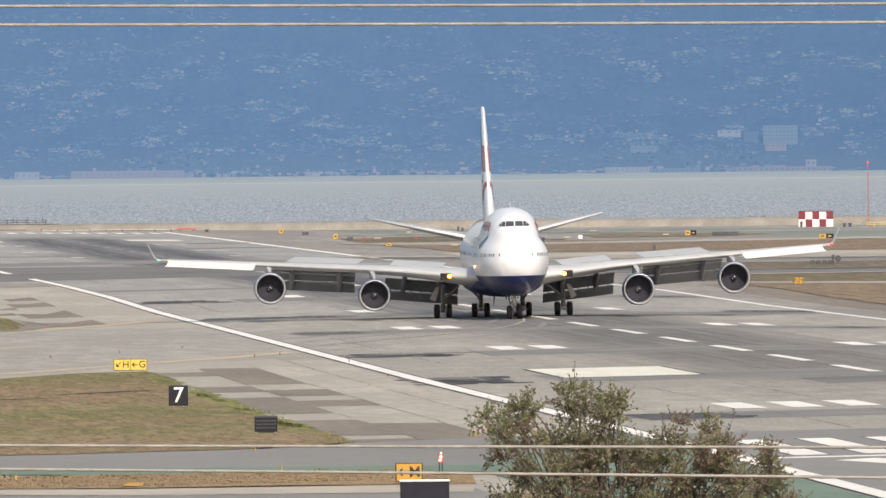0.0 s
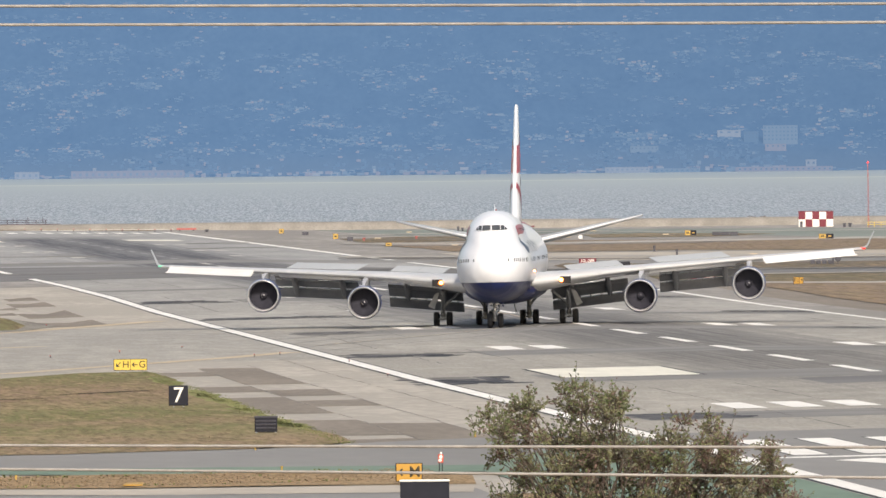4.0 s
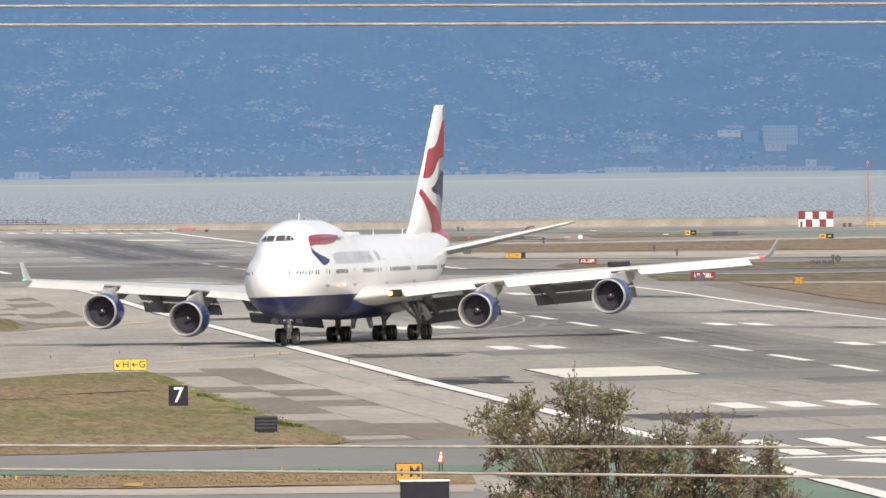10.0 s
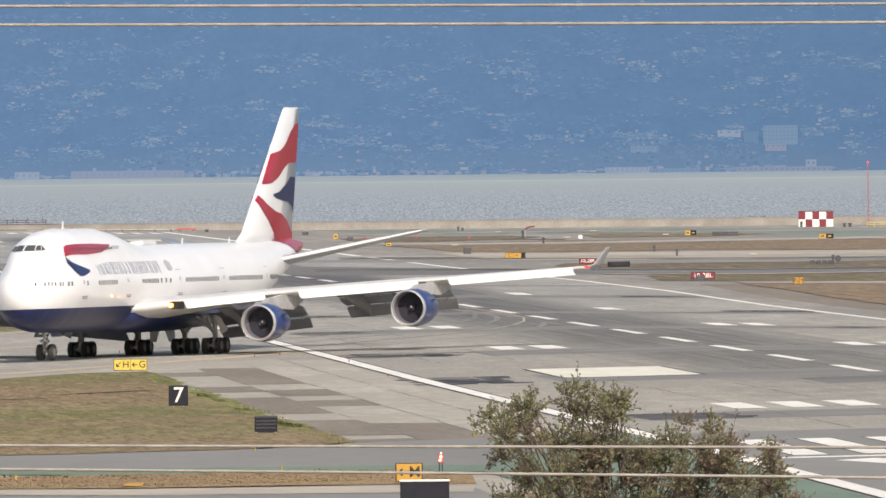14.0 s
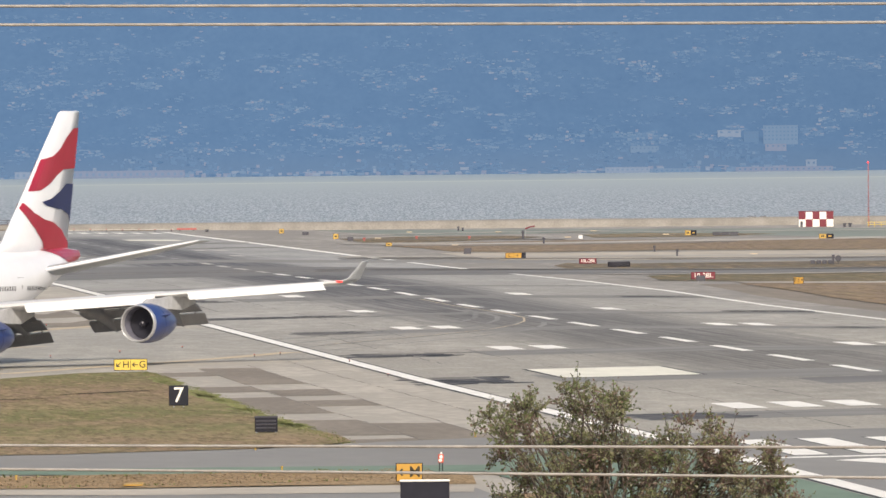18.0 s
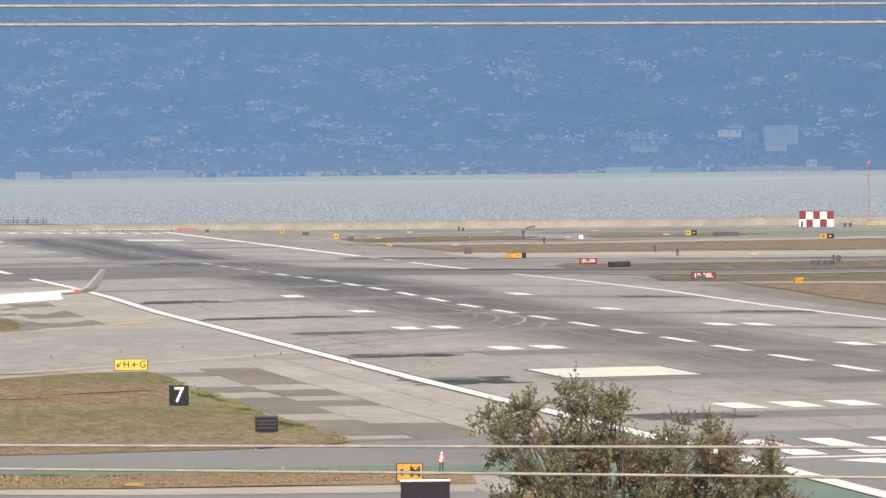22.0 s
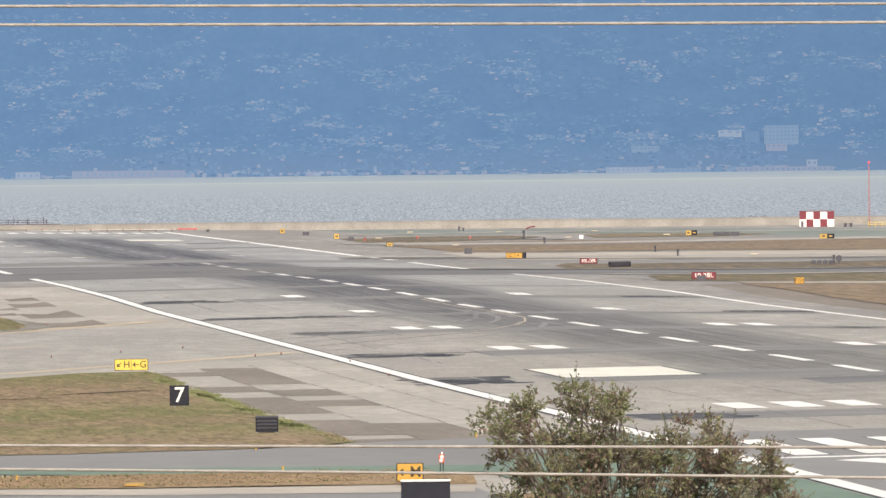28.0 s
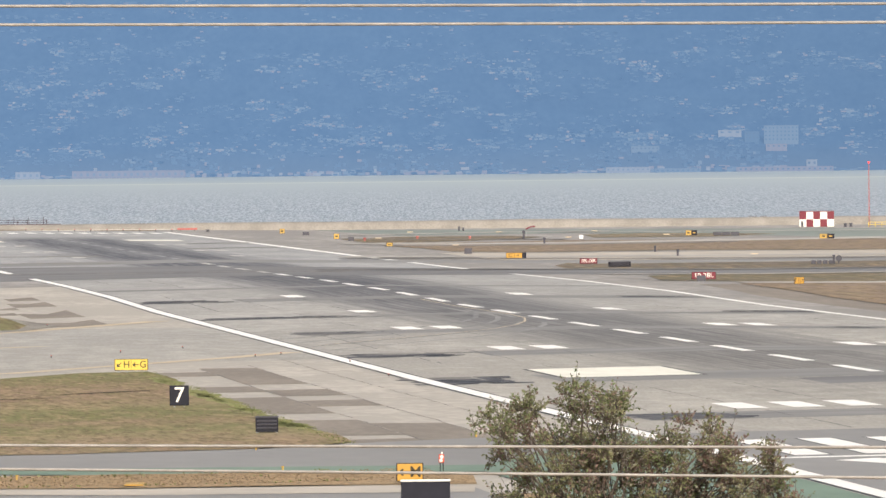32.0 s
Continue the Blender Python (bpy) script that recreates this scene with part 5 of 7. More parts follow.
    part("light_recess", Mb().loft([[B(22.15 + d, s * (l + k * w), 3.85 + m * .3) for k, m in ((-1, -1), (1, -1), (1, 1), (-1, 1))] for d, l, w in ((0.2, 5.55, .42), (0.9, 5.6, .42))]), DARKM, jet, "dark recess of the landing lamps")
    # lamps
    for a, l, z, r in ((22.15, 5.22, 3.85, 0.2), (14.1, 3.24, 4.75, 0.09)):
        lamp = part("landing_light", Mb().revolve([(-0.02, r * 0.5), (0.0, r * 0.7), (-0.1, r)], 12, B(a, s * l, z)), LAMPO, jet, "lit orange landing lamp")
        part("bulb", Mb().revolve([(0.03, 0.005), (0.02, r * 0.4), (-0.04, r * 0.62)], 12, B(a, s * l, z)), LAMPW, lamp, "glowing yellow-white bulb")
mb = Mb()
mb.box(B(31.2, 0, 8.72), (3.4, 1.2, 0.35), ch=0.12)
part("antenna_dome", mb, WHITE, fus, "low white antenna dome")
for a, hh in ((12.2, 0.55), (40.5, 0.45), (52.0, 0.4)):
    part("blade_antenna", Mb().loft([foil(B(a, 0, hull(a)[3] - .05), B(a + .5, 0, hull(a)[3] - .05), .04, .04, (0, 1, 0)), foil(B(a + .3, 0, hull(a)[3] + hh), B(a + .5, 0, hull(a)[3] + hh), .02, .02, (0, 1, 0))]), WHITE, fus)
part("beacon", Mb().revolve([(0, .1), (.08, .09), (.12, .02)], 10, B(14.5, 0, 10.02), "z"), mat("beacon_red", (0.35, 0.1, 0.08), 0.3), fus, "red beacon lens")

# landing gear
TYRE = Mb().revolve([(-.2, .34), (-.23, .5), (-.19, .6), (-.1, .625), (.1, .625), (.19, .6), (.23, .5), (.2, .34), (-.2, .34)], 24, axis="y")
TYRE_ME = TYRE.mesh("wheel", RUBBER, True)
RIM = Mb().revolve([(-.21, .06), (-.17, .2), (-.19, .34), (.19, .34), (.17, .2), (.21, .06), (-.21, .06)], 16, axis="y")
for i in range(6):
    RIM.box((0.27 * math.cos(i * 1.047), 0, 0.27 * math.sin(i * 1.047)), (0.07, 0.40, 0.07))
RIM_ME = RIM.mesh("rim", RIMM)
WHEELS = []


def wheel(a, l, z=0.62):
    w = new("wheel", TYRE_ME)
    w.parent = jet
    w.matrix_basis = Matrix.Translation(B(a, l, z))
    r = new("rim", RIM_ME)
    r.parent = w
    WHEELS.append((w, B(a, l, z)))


def strut(pieces, name="gear_strut", m=STRUTM, label="grey landing gear strut"):
    for i, (p0, p1, r) in enumerate(pieces):
        mb = Mb().tube(p0, p1, r, n=10)
        d = (Vector(p1) - Vector(p0)) * 0.08
        mb.tube(Vector(p0) + d, Vector(p0) + d * 2.2, r * 1.35, n=10)
        part("strut" if (Vector(p1) - Vector(p0)).z > 0.3 else "axle", mb, m, jet, label if i == 0 else "")


for s in (1, -1):
    wheel(7.75, s * 0.46, 0.62)
strut([(B(7.75, 0, 0.6), B(7.5, 0, 3.0), .17), (B(7.75, -.5, .62), B(7.75, .5, .62), .08), (B(7.6, 0, 1.5), B(9.6, 0, 2.7), .07), (B(7.62, 0, 1.9), B(7.3, .5, 2.6), .05), (B(7.62, 0, 1.9), B(7.3, -.5, 2.6), .05)], m=STRUTP, label="pale nose gear strut")
for s in (1, -1):
    part("taxi_light", Mb().revolve([(0, .02), (.03, .13), (-.12, .15), (-.2, .06)], 12, B(7.3, s * .27, 2.0)), STEEL, jet, "round taxi lamp on the nose strut")
    part("steering_jack", Mb().tube(B(7.45, s * .05, 1.62), B(7.5, s * .36, 1.5), .07, n=8).tube(B(7.5, s * .36, 1.5), B(7.7, s * .16, 1.32), .05, n=8), STRUTM, jet)
    part("torsion_link", Mb().prism([B(7.38, s * .13, 1.42), B(7.2, s * .05, 1.05), B(7.28, s * .05, 1.0), B(7.48, s * .13, 1.34)], (0, s * .06, 0)).prism([B(7.2, s * .05, 1.05), B(7.5, s * .13, .7), B(7.58, s * .13, .76), B(7.28, s * .05, 1.0)], (0, s * .06, 0)), STRUTM, jet)
part("strut_collar", Mb().revolve([(0, .14), (.04, .22), (.22, .22), (.26, .15)], 14, B(7.62, 0, 1.45), "z"), STEEL, jet, "bright strut collar")
part("tow_fitting", Mb().box(B(7.5, 0, .78), (.24, .3, .16), ch=.04), STRUTM, jet)
for s in (1, -1):
    mb = Mb()
    mb.box(B(8.2, s * .62, 2.15), (2.2, .06, .75), Matrix.Rotation(s * 0.25, 3, "X"))
    part("gear_door", mb, NAVY, jet, "navy nose gear door")
    for ca, cl in ((31.9, 5.5), (35.1, 1.92)):
        for da in (-.74, .74):
            for dl in (-.56, .56):
                wheel(ca + da, s * (cl + dl) if True else 0)
        strut([(B(ca - .75, s * cl, .64), B(ca + .75, s * cl, .64), .15), (B(ca - .74, s * (cl - .6), .62), B(ca - .74, s * (cl + .6), .62), .08),
               (B(ca + .74, s * (cl - .6), .62), B(ca + .74, s * (cl + .6), .62), .08), (B(ca, s * cl, .64), B(ca, s * (cl - .05), 3.0), .2),
               (B(ca, s * cl, 1.6), B(ca - .1, s * (cl - 1.5 if cl > 3 else cl + 1.2), 2.9), .12), (B(ca, s * cl, 1.2), B(ca - 1.9, s * cl, 2.8), .1)])
        for da in (-.74, .74):
            part("brake_rod", Mb().tube(B(ca + da, s * cl, .95), B(ca, s * cl, 1.25), .045, n=6), STRUTP, jet)
        part("torsion_link", Mb().prism([B(ca - .2, s * cl, 1.7), B(ca - .55, s * cl, 1.2), B(ca - .45, s * cl, 1.15), B(ca - .2, s * cl, 1.5)], (0, s * .2, 0)), STRUTM, jet)
        part("hydraulic_line", Mb().tube(B(ca - .22, s * (cl + .12), .8), B(ca - .2, s * (cl + .1), 2.7), .03, n=6), STRUTP, jet)
    mb = Mb()
    mb.loft([[B(a, s * l, z) for l, z in ((5.75, 2.95), (6.15, 2.8), (6.75, 1.75), (6.2, 1.5))] for a in (31.2, 31.35)])
    part("gear_door", mb, PYLONM, jet, "mottled grey wing gear door")
    mb = Mb()
    mb.prism([B(34.0, s * .55, 2.1), B(36.4, s * .55, 2.1), B(36.0, s * .75, 1.0), B(34.6, s * .75, 1.0)], (0, s * .06, 0))
    part("gear_door", mb, PYLONM, jet, "mottled grey body gear door")


# hinged panels that move on the wings
def hinge_frame(p0, p1):
    x = (p1 - p0).normalized()
    z = Vector((0, 0, 1))
    y = z.cross(x).normalized()
    z = x.cross(y)
    m = Matrix((x, y, z)).transposed().to_4x4()
    m.translation = p0
    return m, (p1 - p0).length


HINGED = []
for s in (1, -1):
    for l0, l1 in ((5.6, 7.85), (7.88, 10.2), (13.2, 14.77), (14.8, 16.37), (16.4, 17.97), (18.0, 19.5)):
        p = [B(wing_te(l) - 2.55, s * l, wing_z(l) + float(np.interp(l, (3, 12, 30), (.62, .42, .2)))) for l in (l0, l1)]
        if s < 0:
            p.reverse()
        m, w = hinge_frame(*p)
        mb = Mb().prism([(0, 0, 0), (w, 0, 0), (w, 1.75, -.02), (0, 1.75, -.02)], (0, 0, .05))
        HINGED.append(("spoiler", part("spoiler", mb, GREYP, jet, "pale grey raised spoiler panel", at=m), m))
    for l0, l1, kind in ((6.0, 8.24, "slat"), (8.26, 10.9, "slat"), (13.0, 15.64, "slat"), (15.66, 18.04, "slat"), (18.06, 20.4, "slat"), (22.3, 26.14, "fixed"), (26.16, 30.1, "fixed")):
        p = [B(wing_le(l) + 0.06, s * l, wing_z(l) + 0.04) for l in (l0, l1)]
        if s < 0:
            p.reverse()
        m, w = hinge_frame(*p)
        c = 0.7 if l0 < 11 else (0.85 if l0 < 20 else 0.75)
        sec = [(0, 0), (c * .35, .07), (c * .7, .06), (c * .95, -.04), (c, -.12), (c * .93, -.13), (c * .68, -.02), (c * .35, -.02), (0, -.06)]
        mb = Mb().loft([[(x, y, z) for y, z in sec] for x in (0, w)])
        HINGED.append((kind, part("leading_edge_flap", mb, SLATW, jet, "white leading edge flap", at=m), m))


def key_jet():
    path = [(0.0, 5.4, 1515.9, -2.17), (1.0, 5.89, 1499.26, -1.48), (2.0, 6.14, 1482.59, -0.34), (3.0, 6.02, 1465.91, 1.0), (3.5, 5.82, 1457.59, 1.65),
            (5.5, 3.92, 1424.47, 4.86), (6.0, 3.13, 1416.27, 5.56), (7.0, 1.2, 1400.07, 7.18), (8.0, -1.16, 1384.15, 8.94), (9.0, -3.91, 1368.42, 10.58),
            (10.0, -7.06, 1352.82, 11.86), (11.0, -10.47, 1337.38, 13.12), (12.0, -14.17, 1322.13, 14.51), (13.0, -18.2, 1307.26, 16.24), (14.0, -22.52, 1292.79, 17.89)]
    path += [(14.5, -24.82, 1285.73, 18.7), (16.5, -34.44, 1258.05, 21.21), (17.0, -36.88, 1251.51, 21.9), (18.0, -41.8, 1238.98, 22.34), (19.0, -46.67, 1226.84, 22.16),
             (20.0, -51.43, 1214.91, 21.59), (21.0, -55.95, 1203.22, 21.22), (22.0, -60.38, 1191.69, 21.08), (23.0, -64.75, 1180.2, 20.9), (26.0, -77.5, 1146.5, 20.6),
             (29.0, -90.0, 1113.0, 20.4), (32.0, -102.3, 1080.0, 20.3)]
    # it leans with the runway's cross fall as it leaves the crown
    lean = lambda t: float(np.interp(t, (0, 3, 6, 8, 11, 14, 17, 19, 32), (0, 0.05, 0.3, 0.45, 0.5, 0.6, 0.3, 0.0, 0.0)))
    walk(jet, [(t, pose(x, y, ground_at(x, y), JET_ROLL + lean(t), JET_PITCH, -90 - h)) for t, x, y, h in path])
    for kind, ob, m in HINGED:
        turn = lambda deg: m @ Matrix.Rotation(radians(deg), 4, "X")
        if kind == "spoiler":
            walk(ob, [(0, turn(15)), (3.6, turn(15)), (4.6, turn(15)), (5.5, turn(8)), (6.0, turn(2)), (7, turn(0)), (32, turn(0))])
        elif kind == "slat":
            walk(ob, [(0, turn(-4)), (3.6, turn(-4)), (4.2, turn(-50)), (4.8, turn(-105)), (5.3, turn(-128)), (32, turn(-128))])
        else:
            ob.matrix_basis = turn(-128)
    # rolling wheels: the angle follows the way travelled
    xs = [p[0] for p in path]
    way = [0.0]
    for p, q in zip(path, path[1:]):
        way.append(way[-1] + math.hypot(q[1] - p[1], q[2] - p[2]))
    fine = []
    t = 0.0
    while t < 24.0:
        fine.append(t)
        t += 1 / 30
    fine += [24.0, 32.0]
    ang = (np.interp(fine, xs, way) / 0.62).tolist()
    ang[-1] = ang[-2] + 1.0
    for w, p in WHEELS:
        walk(w, [(t, Matrix.Translation(p) @ Matrix.Rotation(g, 4, "Y")) for t, g in zip(fine, ang)])


JET_ROLL, JET_PITCH = 0.73, 0.04


# ---------------------------------------------------------------- the twin-engined airliner taking off
A1 = 21.0


def T(a, l, z):
    """Its space, with the two plugs that lengthen the body before and behind the wing."""
    b = a + float(np.interp(a, (7.5, 9.5), (0, 1.4))) + float(np.interp(a, (22.0, 26.5), (0, 1.4)))
    return Vector((A1 - b, l, z))


TUBE = np.array([(0, 2.72, .06, .06), (.3, 2.74, .42, .4), (1.1, 2.86, .95, .95), (2.4, 3.06, 1.42, 1.48), (4, 3.22, 1.74, 1.84), (6.2, 3.34, 1.9, 2.08), (25, 3.34, 1.9, 2.08),
                 (29, 3.45, 1.75, 1.8), (33, 3.8, 1.3, 1.35), (36.5, 4.2, .65, .7), (38.2, 4.4, .22, .25)])


def tube_at(a):
    return [float(np.interp(a, TUBE[:, 0], TUBE[:, k])) for k in (1, 2, 3)]


def tube_shell(lo, hi, a0, a1):
    mb = Mb()
    rings = []
    for a in sorted({a0, a1, *np.arange(a0, a1, 0.8).tolist(), *[float(k) for k in TUBE[:, 0] if a0 < k < a1]}):
        zc, w, r = tube_at(a)
        t0, t1 = (math.asin(max(-1, min(1, (z - zc) / r))) for z in (lo, hi))
        ts = [t0 + (t1 - t0) * i / 14 for i in range(15)]
        rings.append([T(a, w * math.cos(t), zc + r * math.sin(t)) for t in ts] + [T(a, -w * math.cos(t), zc + r * math.sin(t)) for t in reversed(ts)])
    mb.loft(rings)
    return mb


NAMEP = mat("faded_red_lettering", (0.55, 0.33, 0.34), 0.4, vary=0.1)
TWINW = mat("twin_cream_white", (0.74, 0.715, 0.67), 0.3, vary=0.06, scale=0.3, coat=0.2)
# wing grey darkened to carry the shade under the wing
TWING = mat("twin_wing_shade_grey", (0.19, 0.19, 0.21), 0.45, vary=0.15, scale=0.4)
TWINR = mat("twin_bright_red", (0.56, 0.02, 0.045), 0.35, vary=0.1, scale=0.5, coat=0.2)
twin = thing("twin_jet", pose(-1535, 2350, -1, 0, 0, 3), "white twin-engined airliner with navy belly and red-blue tail, taking off", "aircraft")
tfus = part("fuselage", tube_shell(1.95, 9, 0, 38.2), TWINW, twin, "white fuselage", True)
part("belly", tube_shell(0, 1.95, 2.0, 34), NAVY, twin, "navy belly", True)
for s in (1, -1):
    mb = Mb()
    mb.loft([foil(T(a, s * l, z), T(b, s * l, z - .05), t, t * .8, (0, 0, 1)) for l, a, b, z, t in ((1.2, 13.2, 21.4, 1.95, .55), (5.6, 17.0, 21.4, 2.5, .3), (16.4, 23.2, 25.0, 4.1, .1))])
    part("wing", mb, TWING, twin, "swept wing in a grey darkened for underside shade", True)
    mb = Mb()
    mb.loft([foil(T(23.6, s * 16.4, 4.1), T(25.0, s * 16.4, 4.08), .1, .09, (0, 0, 1)), foil(T(24.1, s * 16.9, 4.5), T(25.2, s * 16.9, 4.5), .06, .06, (0, -s * .8, .6)), foil(T(25.7, s * 17.2, 6.9), T(26.2, s * 17.2, 6.9), .03, .03, (0, 1, 0))])
    wl = part("winglet", mb, mat("winglet_lavender", (0.15, 0.145, 0.19), 0.35), twin, "tall lavender-grey winglet with dark edges")
    mb = Mb()
    mb.loft([foil(T(23.95, s * 16.85, 4.4), T(24.3, s * 16.9, 4.4), .1, .1, (0, -s * .8, .6)), foil(T(25.6, s * 17.2, 6.92), T(25.85, s * 17.2, 6.92), .05, .05, (0, 1, 0))])
    part("winglet_edge", mb, NAVY, wl, "dark winglet leading edge")
    o = T(13.4, s * 4.83, 1.4)
    cowl = part("engine_cowl", Mb().revolve([(-.2, .98), (-.8, 1.07), (-2, 1.05), (-3.4, .85), (-4.2, .6), (-4.6, .3), (-5.0, .05)], 24, o), NAVY, twin, "navy engine cowling", True)
    part("intake_lip", Mb().revolve([(-.4, .8), (-.05, .86), (0, .91), (-.06, .96), (-.22, .985)], 24, o), STEEL, cowl, "polished intake lip", True)
    part("intake_duct", Mb().revolve([(-.4, .8), (-.9, .78), (-.92, .05)], 20, o), DARKM, cowl, "dark intake", True)
    mb = Mb()
    mb.loft([[T(a, s * 4.83 + k * .18, z) for k, z in ((1, z0), (1, z1), (-1, z1), (-1, z0))] for a, z0, z1 in ((14.3, 2.35, 2.5), (16.6, 2.0, 2.75), (18.8, 1.9, 2.5))])
    part("pylon", mb, GREYP, twin)
    mb = Mb()
    mb.loft([foil(T(33.4, s * .6, 4.5), T(37.4, s * .6, 4.5), .22, .22, (0, 0, 1)), foil(T(37.2, s * 7.1, 5.3), T(38.9, s * 7.1, 5.3), .07, .07, (0, 0, 1))])
    part("tailplane", mb, GREYP, twin, "grey tailplane", True)
    for dl in (-.42, .42):
        w = part("wheel", Mb().revolve([(-.17, .3), (-.19, .45), (-.12, .56), (.12, .56), (.19, .45), (.17, .3), (-.17, .3)], 18, T(19.9, s * 2.86 + dl, .1), "y"), RUBBER, twin, "", True)
    part("gear_strut", Mb().tube(T(19.9, s * 2.86, .1), T(19.6, s * 2.7, 1.9), .12).tube(T(19.9, s * 2.3, .1), T(19.9, s * 3.4, .1), .07), STRUTM, twin, "grey landing gear strut")
    w = part("wheel", Mb().revolve([(-.1, .18), (-.12, .3), (.12, .3), (.1, .18), (-.1, .18)], 16, T(4.0, s * .22, .62), "y"), RUBBER, twin, "", True)
    win = Mb()
    for i in range(48):
        a = 6.5 + 0.51 * i
        zc, wd, r = tube_at(a)
        y = wd * math.sqrt(1 - ((3.75 - zc) / r) ** 2) + .02
        win.add([T(a + dx, s * y, 3.75 + dz) for dx, dz in ((-.11, -.16), (.11, -.16), (.11, .16), (-.11, .16))], [(0, 1, 2, 3)])
    tagged(part("cabin_windows", win, WINDOWM, tfus, "row of small cabin windows"), kind="stuff")
    for k in range(2):
        vs = []
        for a, z in ((1.75 + .75 * k, 3.95), (2.45 + .75 * k, 3.98), (2.55 + .75 * k, 4.42), (2.1 + .6 * k, 4.45)):
            zc, wd, r = tube_at(a)
            vs.append(T(a, s * (wd * math.sqrt(max(.02, 1 - min(1, ((z - zc) / r) ** 2))) + .05), z))
        part("cockpit_window", Mb().add(vs, [(0, 1, 2, 3)]), GLASSD, tfus, "dark cockpit pane")
    for i, (a, w) in enumerate(((9.0, .9), (10.2, .9), (11.4, .9), (12.6, .9), (13.8, .9))):
        zc, wd, r = tube_at(a)
        fn = lambda x, z: T(x, s * (wd * math.sqrt(1 - ((z - zc) / r) ** 2) + .02), z)
        part("name_bar", decal([(a, 4.25), (a + w, 4.25), (a + w, 4.6), (a, 4.6)], fn), NAMEP, tfus)
mb = Mb()
rings = []
for a, w, zb, zt in ((11.5, .6, 1.3, 1.9), (13.5, 1.75, 1.0, 2.3), (17, 2.1, .9, 2.5), (20.5, 2.0, .95, 2.4), (23.5, 1.3, 1.2, 2.0), (25.5, .4, 1.5, 1.8)):
    rings.append([T(a, w * math.cos(k), (zb + zt) / 2 + (zt - zb) / 2 * math.sin(k)) for k in (2 * math.pi * i / 16 for i in range(16))])
part("belly_fairing", mb.loft(rings), NAVY, twin, "navy wing root fairing", True)
for s in (1, -1):
    part("gear_door", Mb().box(T(19.5, s * 3.35, 1.3), (1.1, .06, .8), ch=.02), TWING, twin, "grey landing gear door")
    for l in (3.4, 7.0, 10.2):
        z = 2.2 + .145 * (l - 3)
        part("flap_fairing", Mb().loft([[T(a + .62 * l, s * l + r * math.cos(k), z + dz + r * 1.3 * math.sin(k)) for k in (2 * math.pi * i / 8 for i in range(8))] for a, dz, r in ((15.5, -.25, .04), (16.8, -.4, .2), (18.4, -.55, .18), (19.6, -.75, .03))]), TWING, twin, "grey flap track fairing", True)
part("gear_strut", Mb().tube(T(4.0, 0, .62), T(3.8, 0, 1.8), .09), STRUTM, twin)
TF = ((5.1, 25.4, 37.0), (5.5, 27.2, 37.05), (5.95, 31.0, 37.15), (6.5, 32.3, 37.3), (12.4, 36.6, 39.2))
mb = Mb()
mb.loft([foil(T(a, 0, z), T(b, 0, z), t, t, (0, 1, 0)) for (z, a, b), t in zip(TF, (.16, .3, .3, .3, .1))])
fin2 = part("tail_fin", mb, NAVY, twin, "dark blue tail fin with red triangles", True)
for s in (1, -1):
    for fm, pts in ((TWINR, ((.05, 8.6), (.98, 8.4), (.98, 10.6), (.45, 10.9), (.12, 10.1))),
                    (mat("dark_red_paint", (.24, .012, .05), .35), ((.3, 6.0), (.98, 5.7), (.98, 8.0), (.1, 8.2)))):
        def fn(q, z, s=s):
            a = float(np.interp(z, [k[0] for k in TF], [k[1] for k in TF]))
            b = float(np.interp(z, [k[0] for k in TF], [k[2] for k in TF]))
            return T(a + q * (b - a), s * (float(np.interp(z, (5, 12.4), (.34, .11))) * float(np.interp(q, KP, KT)) + .02), z)
        part("tail_patch", decal(list(pts), fn, 0.2), fm, fin2, "red tail panel")


def key_twin():
    rows = []
    for t, z, p in ((0, -.54, 0), (4, -.54, 0), (8, -.54, 0), (12, -.54, 0), (16, -.54, 0), (19, -.54, 0), (20.4, -.5, 3), (21.2, -.3, 8), (22.0, 0.6, 10.8), (22.6, 2.1, 11.4),
                    (23.0, 3.35, 12.0), (23.4, 4.85, 12.5), (24.0, 7.6, 13), (26, 20.4, 14), (29, 44, 15), (32, 72, 15)):
        k = 23.0 - t
        x = 5.0 - (91.5 * k - (k * k if k > 0 else 0))
        rows.append((t, pose(x, 2350 + 0.0524 * x, z, 0, -p, 3.0)))
    walk(twin, rows)


CREAM = mat("sunlit_cream", (0.66, 0.53, 0.37), 0.6, vary=0.15, scale=3)


# ---------------------------------------------------------------- airfield signs and fixtures
def text_part(text, size, material, parent, x, y, z, sx=1.0):
    me = letters(text, size)
    me.materials.clear()
    me.materials.append(material)
    ob = new("lettering", me)
    ob.parent = parent
    ob.matrix_basis = Matrix.Translation((x, y, z)) @ Matrix.Diagonal((sx, 1, 1, 1))
    return ob


def arrow_part(parent, x, y, z, size, deg, material):
    """A flat arrow in the x-z plane that points along deg, counted from the right."""
    q = Mb()
    shape = [(-.5, -.07), (.1, -.07), (.1, -.07), (-.02, -.3), (.12, -.36), (.5, 0), (.12, .36), (-.02, .3), (.1, .07), (-.5, .07)]
    c, s = math.cos(radians(deg)), math.sin(radians(deg))
    pts = [(x + size * (a * c - b * s), y, z + size * (a * s + b * c)) for a, b in shape]
    top = pts[:2] + [pts[8], pts[9]]
    q.add(top, [(0, 1, 2, 3)])
    q.add([pts[3], pts[4], pts[5], pts[1]], [(0, 1, 2, 3)])
    q.add([pts[5], pts[6], pts[7], pts[8]], [(0, 1, 2, 3)])
    q.add([pts[1], pts[5], pts[8]], [(0, 1, 2)])
    part("arrow", q, material, parent)


